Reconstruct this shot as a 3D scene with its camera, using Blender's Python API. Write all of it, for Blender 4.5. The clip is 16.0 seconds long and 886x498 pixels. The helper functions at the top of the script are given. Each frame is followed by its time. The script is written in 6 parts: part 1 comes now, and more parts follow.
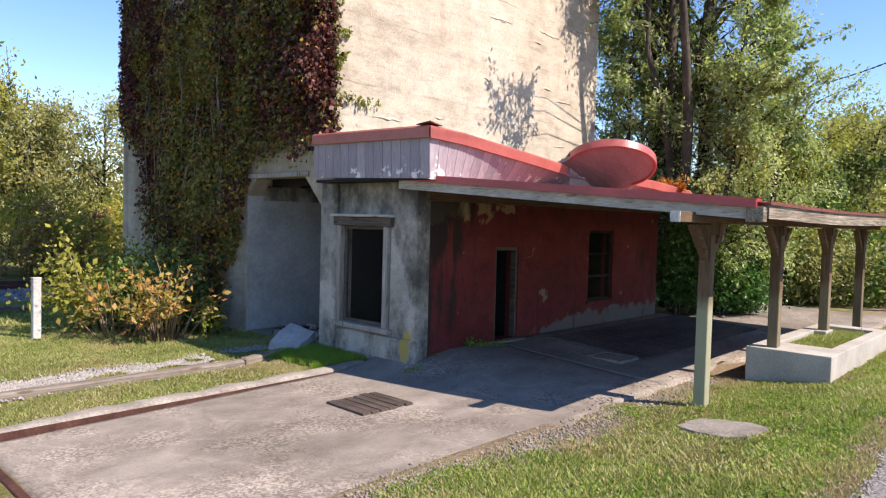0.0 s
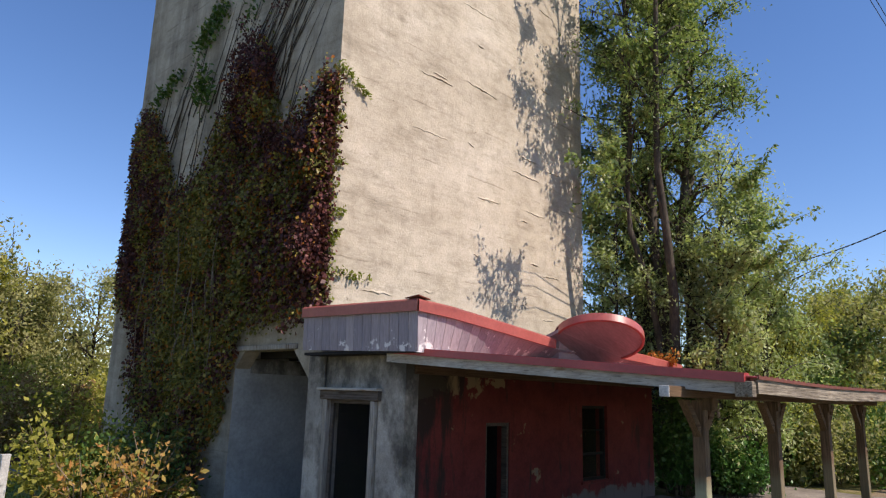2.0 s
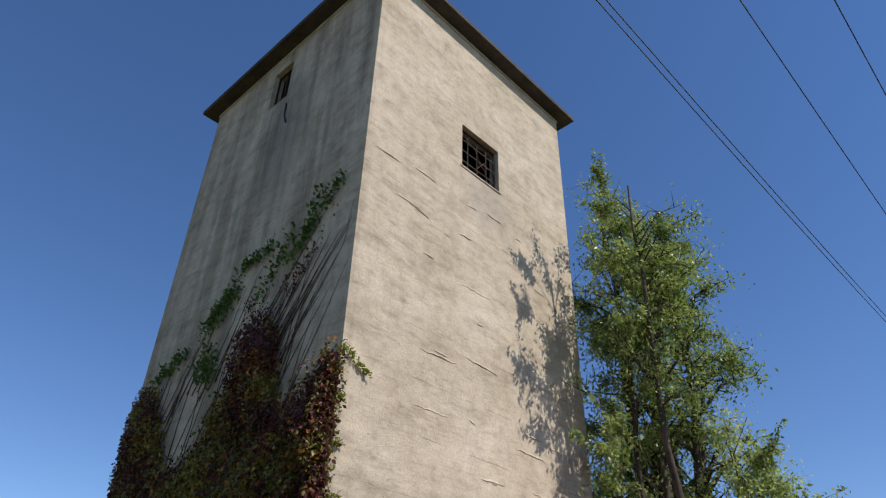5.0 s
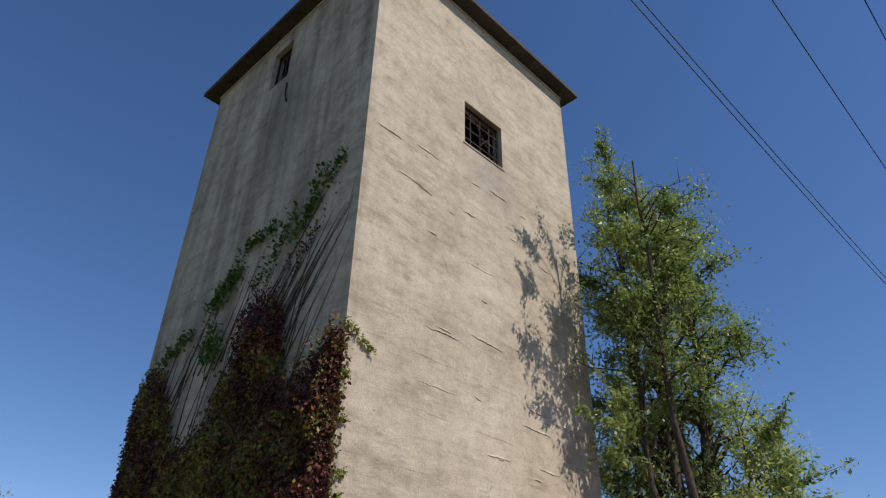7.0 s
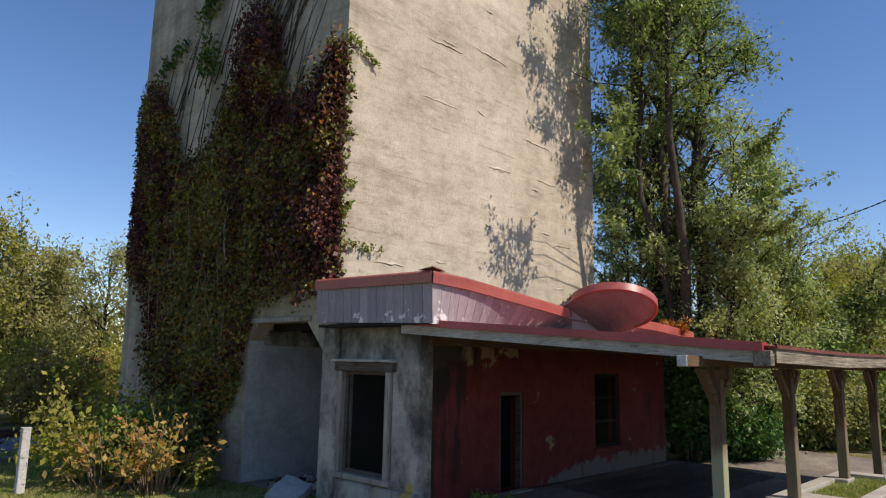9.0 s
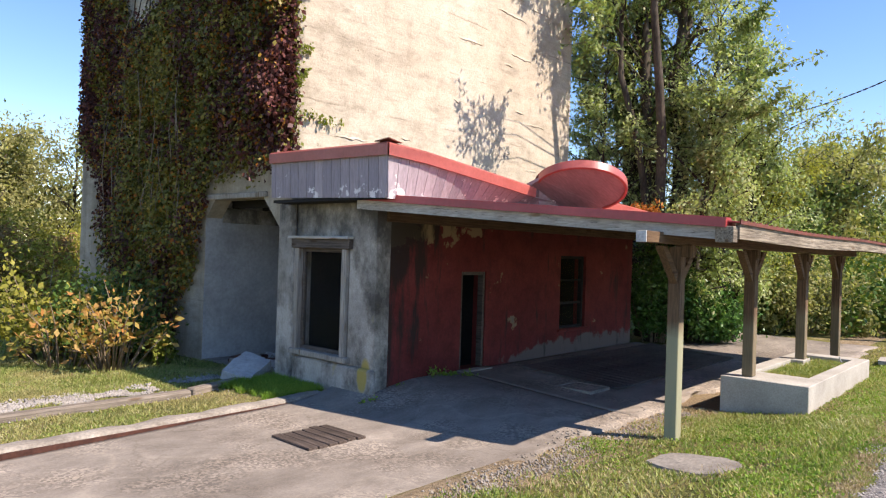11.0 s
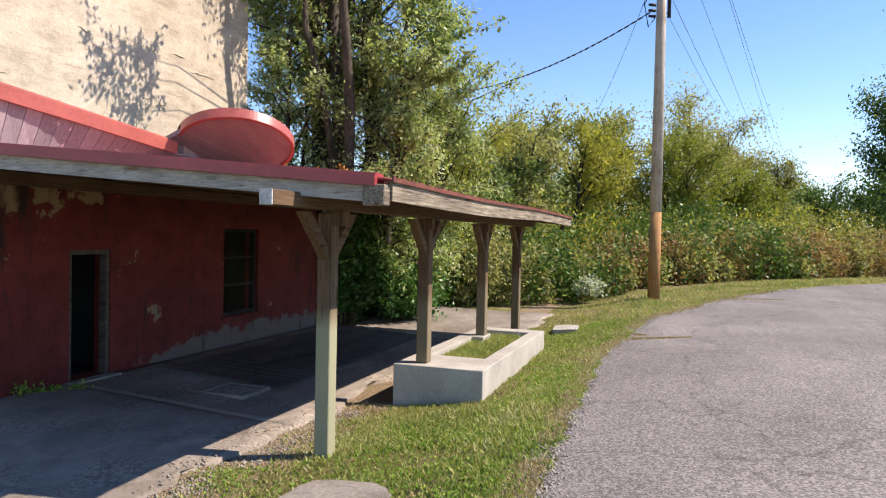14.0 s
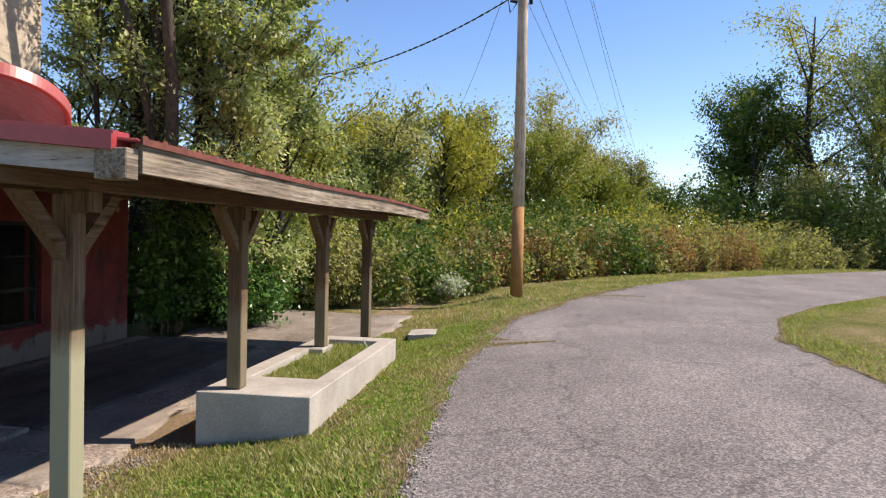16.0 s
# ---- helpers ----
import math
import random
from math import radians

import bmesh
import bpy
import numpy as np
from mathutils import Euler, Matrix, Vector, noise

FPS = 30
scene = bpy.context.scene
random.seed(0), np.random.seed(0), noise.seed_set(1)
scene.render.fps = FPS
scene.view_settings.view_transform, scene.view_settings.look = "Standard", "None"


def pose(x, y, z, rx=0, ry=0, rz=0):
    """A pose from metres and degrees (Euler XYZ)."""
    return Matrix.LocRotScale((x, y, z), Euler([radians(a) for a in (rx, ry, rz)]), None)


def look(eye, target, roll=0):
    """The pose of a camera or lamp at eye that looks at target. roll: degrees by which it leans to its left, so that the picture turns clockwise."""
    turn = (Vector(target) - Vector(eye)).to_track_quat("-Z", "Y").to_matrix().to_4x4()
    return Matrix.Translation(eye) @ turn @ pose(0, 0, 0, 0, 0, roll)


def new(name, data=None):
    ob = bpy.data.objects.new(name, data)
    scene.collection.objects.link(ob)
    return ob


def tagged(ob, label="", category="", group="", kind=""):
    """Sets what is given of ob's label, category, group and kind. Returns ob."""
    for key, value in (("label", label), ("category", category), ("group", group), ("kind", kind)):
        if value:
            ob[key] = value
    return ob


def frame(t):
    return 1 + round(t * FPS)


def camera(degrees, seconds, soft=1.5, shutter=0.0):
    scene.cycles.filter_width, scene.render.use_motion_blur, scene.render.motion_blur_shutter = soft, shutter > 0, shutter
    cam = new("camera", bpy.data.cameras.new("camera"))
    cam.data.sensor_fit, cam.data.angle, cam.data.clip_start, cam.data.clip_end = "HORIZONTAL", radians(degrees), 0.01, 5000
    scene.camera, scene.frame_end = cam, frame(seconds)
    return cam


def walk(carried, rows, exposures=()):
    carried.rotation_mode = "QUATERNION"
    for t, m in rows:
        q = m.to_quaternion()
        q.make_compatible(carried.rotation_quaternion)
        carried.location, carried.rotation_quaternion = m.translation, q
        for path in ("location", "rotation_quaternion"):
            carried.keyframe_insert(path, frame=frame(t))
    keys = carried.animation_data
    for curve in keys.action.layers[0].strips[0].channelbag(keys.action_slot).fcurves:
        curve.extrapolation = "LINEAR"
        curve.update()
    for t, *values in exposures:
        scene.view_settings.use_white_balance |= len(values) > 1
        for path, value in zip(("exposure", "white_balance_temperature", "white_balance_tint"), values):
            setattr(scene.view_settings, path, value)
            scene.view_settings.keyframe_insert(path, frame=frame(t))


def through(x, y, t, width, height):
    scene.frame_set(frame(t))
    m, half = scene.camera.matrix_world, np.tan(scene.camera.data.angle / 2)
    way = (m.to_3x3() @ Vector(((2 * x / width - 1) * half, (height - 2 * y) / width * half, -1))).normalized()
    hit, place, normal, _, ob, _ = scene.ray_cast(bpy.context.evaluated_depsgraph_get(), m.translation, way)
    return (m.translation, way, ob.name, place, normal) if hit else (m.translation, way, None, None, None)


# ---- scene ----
cam = camera(65.7, 16.0, 1.2)
PATH = [
    (0, (0.501, -0.141, 2.377), (1.952, 1.233, 2.297), 1.5),
    (0.5, (0.463, -0.158, 2.353), (1.918, 1.214, 2.339), 1.6),
    (1, (0.494, -0.184, 2.354), (1.946, 1.186, 2.469), 1.7),
    (1.5, (0.491, -0.212, 2.334), (1.936, 1.147, 2.59), 1.9),
    (2, (0.526, -0.221, 2.377), (1.95, 1.12, 2.796), 1.7),
    (2.5, (0.538, -0.23, 2.4), (1.917, 1.074, 3.031), 1.8),
    (3, (0.559, -0.219, 2.504), (1.902, 1.058, 3.255), 1.7),
    (3.5, (0.51, -0.323, 2.538), (1.806, 0.93, 3.404), 1.6),
    (4, (0.478, -0.35, 2.513), (1.716, 0.855, 3.521), 1.6),
    (4.5, (0.512, -0.288, 2.531), (1.695, 0.861, 3.663), 1.6),
    (7, (0.727, -0.15, 2.443), (1.918, 1.028, 3.535), 1.1),
    (7.5, (0.504, -0.091, 2.436), (1.817, 1.171, 3.263), 1.1),
    (8, (0.349, -0.107, 2.446), (1.721, 1.194, 3.097), 1.5),
    (8.5, (0.434, -0.118, 2.423), (1.831, 1.222, 2.928), 1.2),
    (9, (0.471, -0.113, 2.432), (1.897, 1.25, 2.759), 1.1),
    (11.5, (1.42, 0.038, 2.241), (2.936, 1.343, 2.209), 1.0),
    (12, (1.824, 0.177, 2.237), (3.424, 1.376, 2.202), 1.0),
    (12.5, (2.292, 0.253, 2.248), (3.956, 1.362, 2.208), 1.1),
    (13, (2.68, 0.312, 2.232), (4.386, 1.356, 2.196), 1.2),
    (13.5, (2.937, 0.279, 2.247), (4.755, 1.111, 2.21), 1.0),
    (14, (3.317, 0.23, 2.234), (5.205, 0.888, 2.194), 1.2),
    (14.5, (3.748, 0.235, 2.24), (5.681, 0.75, 2.2), 1.3),
    (15, (4.144, 0.214, 2.217), (6.108, 0.587, 2.18), 1.2),
    (15.5, (4.529, 0.265, 2.214), (6.505, 0.572, 2.174), 1.4),
    (16, (4.933, 0.269, 2.197), (6.912, 0.558, 2.157), 1.2),
]
EXPOSURES = [(0.0, 1.06, 7000, 21), (0.5, 0.99, 7000, 21), (1.0, 0.77, 7000, 21), (1.5, 0.58, 7000, 20), (2.0, 0.46, 7000, 20), (2.5, 0.33, 6950, 19), (3.0, 0.15, 6850, 18), (4.5, 0.16, 6800, 16), (7.0, -0.06, 6850, 16), (8.0, -0.08, 7000, 17), (9.0, 0.22, 7150, 17), (9.3, 0.28, 7150, 18), (11.3, 1.12, 7150, 20), (12.5, 1.12, 7200, 20), (14.0, 0.96, 7250, 20), (16.0, 0.77, 7450, 21)]
walk(cam, [(t, look(eye, target, roll)) for t, eye, target, roll in PATH], EXPOSURES)

# ---- world, sun ----
SUN_TO = Vector((0.80, -2.36, 2.63)).normalized()
world = bpy.data.worlds.new("world")
scene.world = world
world.use_nodes = True
wn = world.node_tree
sky = wn.nodes.new("ShaderNodeTexSky")
sky.sky_type, sky.sun_disc = "NISHITA", False
sky.sun_elevation, sky.sun_rotation = radians(46.6), radians(161.3)
sky.air_density, sky.dust_density, sky.ozone_density = 0.85, 0.0, 2.4
deep = wn.nodes.new("ShaderNodeHueSaturation")
deep.inputs["Saturation"].default_value = 1.2
deep.inputs["Hue"].default_value = 0.504
wn.links.new(sky.outputs[0], deep.inputs["Color"])
wn.links.new(deep.outputs[0], wn.nodes["Background"].inputs[0])
wn.nodes["Background"].inputs[1].default_value = 0.135
sun = new("sun", bpy.data.lights.new("sun", "SUN"))
sun.data.energy, sun.data.angle, sun.data.color = 4.3, radians(0.55), (1.0, 0.95, 0.87)
sun.matrix_world = look(SUN_TO * 60, (0, 0, 0))

# ---- materials ----
def nodes_of(name):
    m = bpy.data.materials.new(name)
    m.use_nodes = True
    nt = m.node_tree
    return m, nt, nt.nodes["Principled BSDF"]

def add(nt, kind, **kw):
    n = nt.nodes.new(kind)
    for k, v in kw.items():
        n.inputs[k.replace("_", " ")].default_value = v
    return n

def coords(nt, scale=(1, 1, 1), which="Object"):
    tc = nt.nodes.new("ShaderNodeTexCoord")
    mp = nt.nodes.new("ShaderNodeMapping")
    mp.inputs["Scale"].default_value = scale
    nt.links.new(tc.outputs[which], mp.inputs["Vector"])
    return mp.outputs[0]

def world_coords(nt, scale=(1, 1, 1)):
    g = nt.nodes.new("ShaderNodeNewGeometry")
    mp = nt.nodes.new("ShaderNodeMapping")
    mp.inputs["Scale"].default_value = scale
    nt.links.new(g.outputs["Position"], mp.inputs["Vector"])
    return mp.outputs[0]

def noise_tex(nt, vec, scale, detail=6.0, rough=0.6):
    n = add(nt, "ShaderNodeTexNoise", Scale=scale, Detail=detail, Roughness=rough)
    nt.links.new(vec, n.inputs["Vector"])
    return n.outputs["Fac"]

def ramp(nt, fac, stops):
    r = nt.nodes.new("ShaderNodeValToRGB")
    els = r.color_ramp.elements
    while len(els) < len(stops):
        els.new(0.5)
    for e, (p, c) in zip(els, stops):
        e.position = p
        e.color = (*c, 1) if len(c) == 3 else c
    nt.links.new(fac, r.inputs["Fac"])
    return r.outputs["Color"]

def mixed(nt, fac, a, b, mode="MIX"):
    m = nt.nodes.new("ShaderNodeMix")
    m.data_type, m.blend_type = "RGBA", mode
    for sock, v in ((m.inputs[0], fac), (m.inputs[6], a), (m.inputs[7], b)):
        if isinstance(v, bpy.types.NodeSocket):
            nt.links.new(v, sock)
        elif isinstance(v, (int, float)):
            sock.default_value = v
        else:
            sock.default_value = (*v, 1)
    return m.outputs[2]

def maths(nt, op, a, b=0.0, clamp=False):
    m = nt.nodes.new("ShaderNodeMath")
    m.operation, m.use_clamp = op, clamp
    for sock, v in zip(m.inputs, (a, b)):
        if isinstance(v, bpy.types.NodeSocket):
            nt.links.new(v, sock)
        else:
            sock.default_value = v
    return m.outputs[0]

def bumped(nt, bsdf, height, strength=0.4, dist=0.02):
    b = add(nt, "ShaderNodeBump", Strength=strength, Distance=dist)
    nt.links.new(height, b.inputs["Height"])
    nt.links.new(b.outputs[0], bsdf.inputs["Normal"])

def z_of(nt):
    g = nt.nodes.new("ShaderNodeNewGeometry")
    s = nt.nodes.new("ShaderNodeSeparateXYZ")
    nt.links.new(g.outputs["Position"], s.inputs[0])
    return s.outputs

def surface(name, dark, light, scale=3.0, grain=40.0, rough=0.85, bump=0.3, metal=0.0, stretch=(1, 1, 1), tint=0.0, spec=0.3, speck_low=0.62):
    """Two-scale variation with relief; tint: variation from object to object."""
    m, nt, b = nodes_of(name)
    v = world_coords(nt, stretch)
    a = noise_tex(nt, v, scale, 8.0, 0.65)
    g = noise_tex(nt, v, grain, 4.0, 0.6)
    col = ramp(nt, a, [(0.3, dark), (0.7, light)])
    speck = ramp(nt, g, [(0.3, (speck_low,) * 3), (0.7, (1.1, 1.1, 1.1))])
    col = mixed(nt, 1.0, col, speck, "MULTIPLY")
    if tint:
        oi = nt.nodes.new("ShaderNodeObjectInfo")
        tv = ramp(nt, oi.outputs["Random"], [(0.0, (1 - tint,) * 3), (1.0, (1 + tint,) * 3)])
        col = mixed(nt, 1.0, col, tv, "MULTIPLY")
    nt.links.new(col, b.inputs["Base Color"])
    b.inputs["Roughness"].default_value = rough
    b.inputs["Metallic"].default_value = metal
    b.inputs["Specular IOR Level"].default_value = spec
    bumped(nt, b, maths(nt, "ADD", maths(nt, "MULTIPLY", a, 0.6), maths(nt, "MULTIPLY", g, 0.4)), bump, 0.015)
    return m

def tower_concrete():
    """Board-formed concrete: soft mottling, broken pour joints, grime runs, pits and pale chips."""
    m, nt, b = nodes_of("board_formed_concrete")
    v = world_coords(nt)
    s = z_of(nt)
    big = noise_tex(nt, v, 0.55, 8.0, 0.62)
    mid = noise_tex(nt, v, 2.4, 10.0, 0.72)
    lift = noise_tex(nt, world_coords(nt, (0.42, 0.42, 1.6)), 1.6, 9.0, 0.72)
    board = noise_tex(nt, world_coords(nt, (0.8, 0.8, 4.4)), 1.5, 9.0, 0.75)
    pit = noise_tex(nt, world_coords(nt, (0.75, 0.75, 1.4)), 5.5, 7.0, 0.75)
    fine = noise_tex(nt, v, 26.0, 6.0, 0.7)
    col = ramp(nt, big, [(0.30, (0.42, 0.367, 0.278)), (0.5, (0.50, 0.443, 0.345)), (0.72, (0.57, 0.513, 0.412))])
    col = mixed(nt, 0.85, col, ramp(nt, mid, [(0.32, (0.70, 0.685, 0.66)), (0.50, (0.96, 0.955, 0.95)), (0.66, (1.08, 1.08, 1.08))]), "MULTIPLY")
    col = mixed(nt, 0.55, col, ramp(nt, lift, [(0.34, (0.55, 0.53, 0.50)), (0.47, (0.92, 0.91, 0.90)), (0.62, (1.08, 1.08, 1.08))]), "MULTIPLY")
    col = mixed(nt, 0.38, col, ramp(nt, board, [(0.36, (0.50, 0.48, 0.45)), (0.47, (1.0, 1.0, 1.0))]), "MULTIPLY")
    # pour joints every 1.2 m, broken along their length
    wav = maths(nt, "ADD", maths(nt, "MULTIPLY", s[2], 0.82), maths(nt, "MULTIPLY", mid, 0.09))
    joint = ramp(nt, maths(nt, "FRACT", wav), [(0.0, (0.52, 0.50, 0.47)), (0.016, (0.62, 0.60, 0.57)), (0.034, (1.0, 1.0, 1.0))])
    here = ramp(nt, noise_tex(nt, world_coords(nt, (0.8, 0.8, 0.25)), 1.3, 4.0, 0.6), [(0.50, (0, 0, 0)), (0.60, (1, 1, 1))])
    col = mixed(nt, maths(nt, "MULTIPLY", here, 0.75), col, joint, "MULTIPLY")
    col = mixed(nt, 0.8, col, ramp(nt, pit, [(0.29, (0.38, 0.36, 0.33)), (0.36, (1.0, 1.0, 1.0))]), "MULTIPLY")
    chip = ramp(nt, pit, [(0.68, (0, 0, 0)), (0.72, (1, 1, 1))])
    col = mixed(nt, maths(nt, "MULTIPLY", chip, 0.5), col, (0.66, 0.63, 0.57))
    col = mixed(nt, 0.6, col, ramp(nt, fine, [(0.3, (0.74, 0.73, 0.71)), (0.6, (1.04, 1.04, 1.04))]), "MULTIPLY")
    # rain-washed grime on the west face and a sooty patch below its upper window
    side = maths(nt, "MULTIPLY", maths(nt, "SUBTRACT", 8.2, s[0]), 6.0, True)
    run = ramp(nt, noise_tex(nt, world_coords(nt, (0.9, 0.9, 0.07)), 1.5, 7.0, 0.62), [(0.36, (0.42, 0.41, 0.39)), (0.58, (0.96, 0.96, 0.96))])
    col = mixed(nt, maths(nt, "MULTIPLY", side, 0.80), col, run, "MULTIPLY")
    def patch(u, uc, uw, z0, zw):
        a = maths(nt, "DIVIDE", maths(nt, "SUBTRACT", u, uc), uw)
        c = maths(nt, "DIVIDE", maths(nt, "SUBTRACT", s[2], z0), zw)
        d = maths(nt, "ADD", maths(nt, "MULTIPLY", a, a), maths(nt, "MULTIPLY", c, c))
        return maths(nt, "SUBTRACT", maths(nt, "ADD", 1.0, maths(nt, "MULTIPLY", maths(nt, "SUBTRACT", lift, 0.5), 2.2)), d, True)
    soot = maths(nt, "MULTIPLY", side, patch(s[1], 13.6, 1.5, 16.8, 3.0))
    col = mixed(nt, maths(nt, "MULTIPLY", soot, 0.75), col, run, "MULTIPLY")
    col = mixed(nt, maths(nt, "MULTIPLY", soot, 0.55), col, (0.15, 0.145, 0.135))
    south = maths(nt, "SUBTRACT", 1.0, side)
    drip = maths(nt, "MULTIPLY", south, patch(s[0], 12.5, 1.5, 14.7, 1.3))
    col = mixed(nt, maths(nt, "MULTIPLY", drip, 0.42), col, (0.20, 0.185, 0.165))
    nt.links.new(col, b.inputs["Base Color"])
    b.inputs["Roughness"].default_value = 0.92
    b.inputs["Specular IOR Level"].default_value = 0.2
    h = maths(nt, "ADD", maths(nt, "MULTIPLY", lift, 0.5), maths(nt, "MULTIPLY", fine, 0.25))
    h = maths(nt, "ADD", h, maths(nt, "MULTIPLY", mid, 0.6))
    h = maths(nt, "ADD", h, maths(nt, "MULTIPLY", board, 0.35))
    bumped(nt, b, h, 0.6, 0.05)
    return m

def stained_concrete():
    m, nt, b = nodes_of("stained_concrete")
    v = world_coords(nt)
    streak = world_coords(nt, (1.1, 1.1, 0.75))
    a = noise_tex(nt, v, 1.1, 8.0, 0.7)
    d = noise_tex(nt, streak, 2.2, 8.0, 0.7)
    g = noise_tex(nt, v, 35.0, 5.0, 0.65)
    s = z_of(nt)
    top = maths(nt, "MULTIPLY", maths(nt, "SUBTRACT", s[2], 2.35), 0.22, True)
    edge = maths(nt, "MULTIPLY", maths(nt, "SUBTRACT", 8.0, s[1]), 0.22, True)
    wet = maths(nt, "SUBTRACT", d, maths(nt, "ADD", top, edge))
    col = ramp(nt, a, [(0.32, (0.23, 0.212, 0.180)), (0.60, (0.45, 0.420, 0.362))])
    col = mixed(nt, 0.85, col, ramp(nt, wet, [(0.30, (0.16, 0.155, 0.145)), (0.42, (0.60, 0.59, 0.57)), (0.52, (1, 1, 1))]), "MULTIPLY")
    lich = ramp(nt, noise_tex(nt, v, 3.1, 3.0, 0.5), [(0.68, (0, 0, 0)), (0.74, (1, 1, 1))])
    col = mixed(nt, maths(nt, "MULTIPLY", lich, 0.45), col, (0.36, 0.29, 0.08))
    col = mixed(nt, 0.5, col, ramp(nt, g, [(0.3, (0.6, 0.6, 0.6)), (0.65, (1.1, 1.1, 1.1))]), "MULTIPLY")
    dy = maths(nt, "MULTIPLY", maths(nt, "SUBTRACT", s[1], 7.62), 8.0)
    dz = maths(nt, "MULTIPLY", maths(nt, "SUBTRACT", s[2], 0.40), 3.6)
    spot = maths(nt, "SUBTRACT", maths(nt, "ADD", 1.0, maths(nt, "MULTIPLY", maths(nt, "SUBTRACT", a, 0.5), 1.5)), maths(nt, "ADD", maths(nt, "MULTIPLY", dy, dy), maths(nt, "MULTIPLY", dz, dz)))
    col = mixed(nt, ramp(nt, spot, [(0.1, (0, 0, 0)), (0.6, (0.85, 0.85, 0.85))]), col, (0.40, 0.29, 0.05))
    nt.links.new(col, b.inputs["Base Color"])
    b.inputs["Roughness"].default_value = 0.92
    bumped(nt, b, maths(nt, "ADD", a, maths(nt, "MULTIPLY", g, 0.5)), 0.45, 0.03)
    return m

def red_wall_paint():
    """Faded red masonry paint: peeled tan patches high up, dark water stains, bare cement skirting."""
    m, nt, b = nodes_of("faded_red_paint")
    v = world_coords(nt)
    streak = world_coords(nt, (2.6, 2.6, 0.5))
    s = z_of(nt)
    a = noise_tex(nt, v, 0.9, 8.0, 0.65)
    p = noise_tex(nt, v, 1.9, 8.0, 0.62)
    d = noise_tex(nt, streak, 1.6, 7.0, 0.65)
    g = noise_tex(nt, v, 30.0, 4.0, 0.6)
    col = ramp(nt, a, [(0.3, (0.115, 0.017, 0.015)), (0.7, (0.185, 0.033, 0.028))])
    col = mixed(nt, 0.6, col, ramp(nt, g, [(0.3, (0.7, 0.7, 0.7)), (0.65, (1.1, 1.1, 1.1))]), "MULTIPLY")
    blot = noise_tex(nt, v, 2.6, 9.0, 0.7)
    col = mixed(nt, 0.8, col, ramp(nt, blot, [(0.34, (0.55, 0.56, 0.55)), (0.52, (0.95, 0.97, 0.97)), (0.66, (1.05, 1.10, 1.10))]), "MULTIPLY")
    high = maths(nt, "MULTIPLY", maths(nt, "SUBTRACT", s[2], 2.10), 2.2, True)
    west = maths(nt, "MULTIPLY", maths(nt, "SUBTRACT", 11.2, s[0]), 0.6, True)
    peel = maths(nt, "ADD", p, maths(nt, "MULTIPLY", maths(nt, "MULTIPLY", high, west), 0.24))
    peel = ramp(nt, peel, [(0.655, (0, 0, 0)), (0.675, (1, 1, 1))])
    col = mixed(nt, peel, col, (0.26, 0.18, 0.095))
    low = maths(nt, "MULTIPLY", maths(nt, "SUBTRACT", 0.75, s[2]), 1.6, True)
    east = maths(nt, "MULTIPLY", maths(nt, "SUBTRACT", s[0], 10.8), 0.8, True)
    bare = maths(nt, "ADD", p, maths(nt, "MULTIPLY", maths(nt, "MULTIPLY", low, east), 0.75))
    bare = ramp(nt, bare, [(0.66, (0, 0, 0)), (0.72, (1, 1, 1))])
    col = mixed(nt, maths(nt, "MULTIPLY", bare, 0.85), col, (0.145, 0.128, 0.112))
    stain_west = maths(nt, "MULTIPLY", maths(nt, "SUBTRACT", 9.6, s[0]), 0.75, True)
    tall = maths(nt, "ADD", 0.25, maths(nt, "MULTIPLY", maths(nt, "SUBTRACT", s[2], 0.9), 0.5, True))
    st = maths(nt, "ADD", d, maths(nt, "MULTIPLY", maths(nt, "MULTIPLY", stain_west, tall), 0.30))
    st = ramp(nt, st, [(0.56, (0, 0, 0)), (0.68, (1, 1, 1))])
    col = mixed(nt, maths(nt, "MULTIPLY", st, 0.88), col, (0.022, 0.019, 0.015))
    nt.links.new(col, b.inputs["Base Color"])
    b.inputs["Roughness"].default_value = 0.8
    b.inputs["Specular IOR Level"].default_value = 0.25
    bumped(nt, b, maths(nt, "ADD", p, maths(nt, "MULTIPLY", g, 0.4)), 0.35, 0.02)
    return m

def peeling_boards():
    m, nt, b = nodes_of("peeling_pink_boards")
    v = world_coords(nt)
    grain = world_coords(nt, (6, 6, 0.8))
    oi = nt.nodes.new("ShaderNodeObjectInfo")
    a = noise_tex(nt, grain, 5.0, 8.0, 0.7)
    p = noise_tex(nt, v, 4.0, 8.0, 0.68)
    s = z_of(nt)
    col = ramp(nt, a, [(0.3, (0.24, 0.205, 0.218)), (0.7, (0.40, 0.350, 0.362))])
    tv = ramp(nt, oi.outputs["Random"], [(0.0, (0.78, 0.78, 0.82)), (1.0, (1.1, 1.08, 1.08))])
    col = mixed(nt, 1.0, col, tv, "MULTIPLY")
    flake = ramp(nt, maths(nt, "ADD", p, maths(nt, "MULTIPLY", maths(nt, "SUBTRACT", 3.3, s[2]), 0.22)), [(0.62, (0, 0, 0)), (0.65, (1, 1, 1))])
    col = mixed(nt, flake, col, (0.72, 0.68, 0.66))
    nt.links.new(col, b.inputs["Base Color"])
    b.inputs["Roughness"].default_value = 0.6
    bumped(nt, b, maths(nt, "ADD", a, p), 0.3, 0.01)
    return m

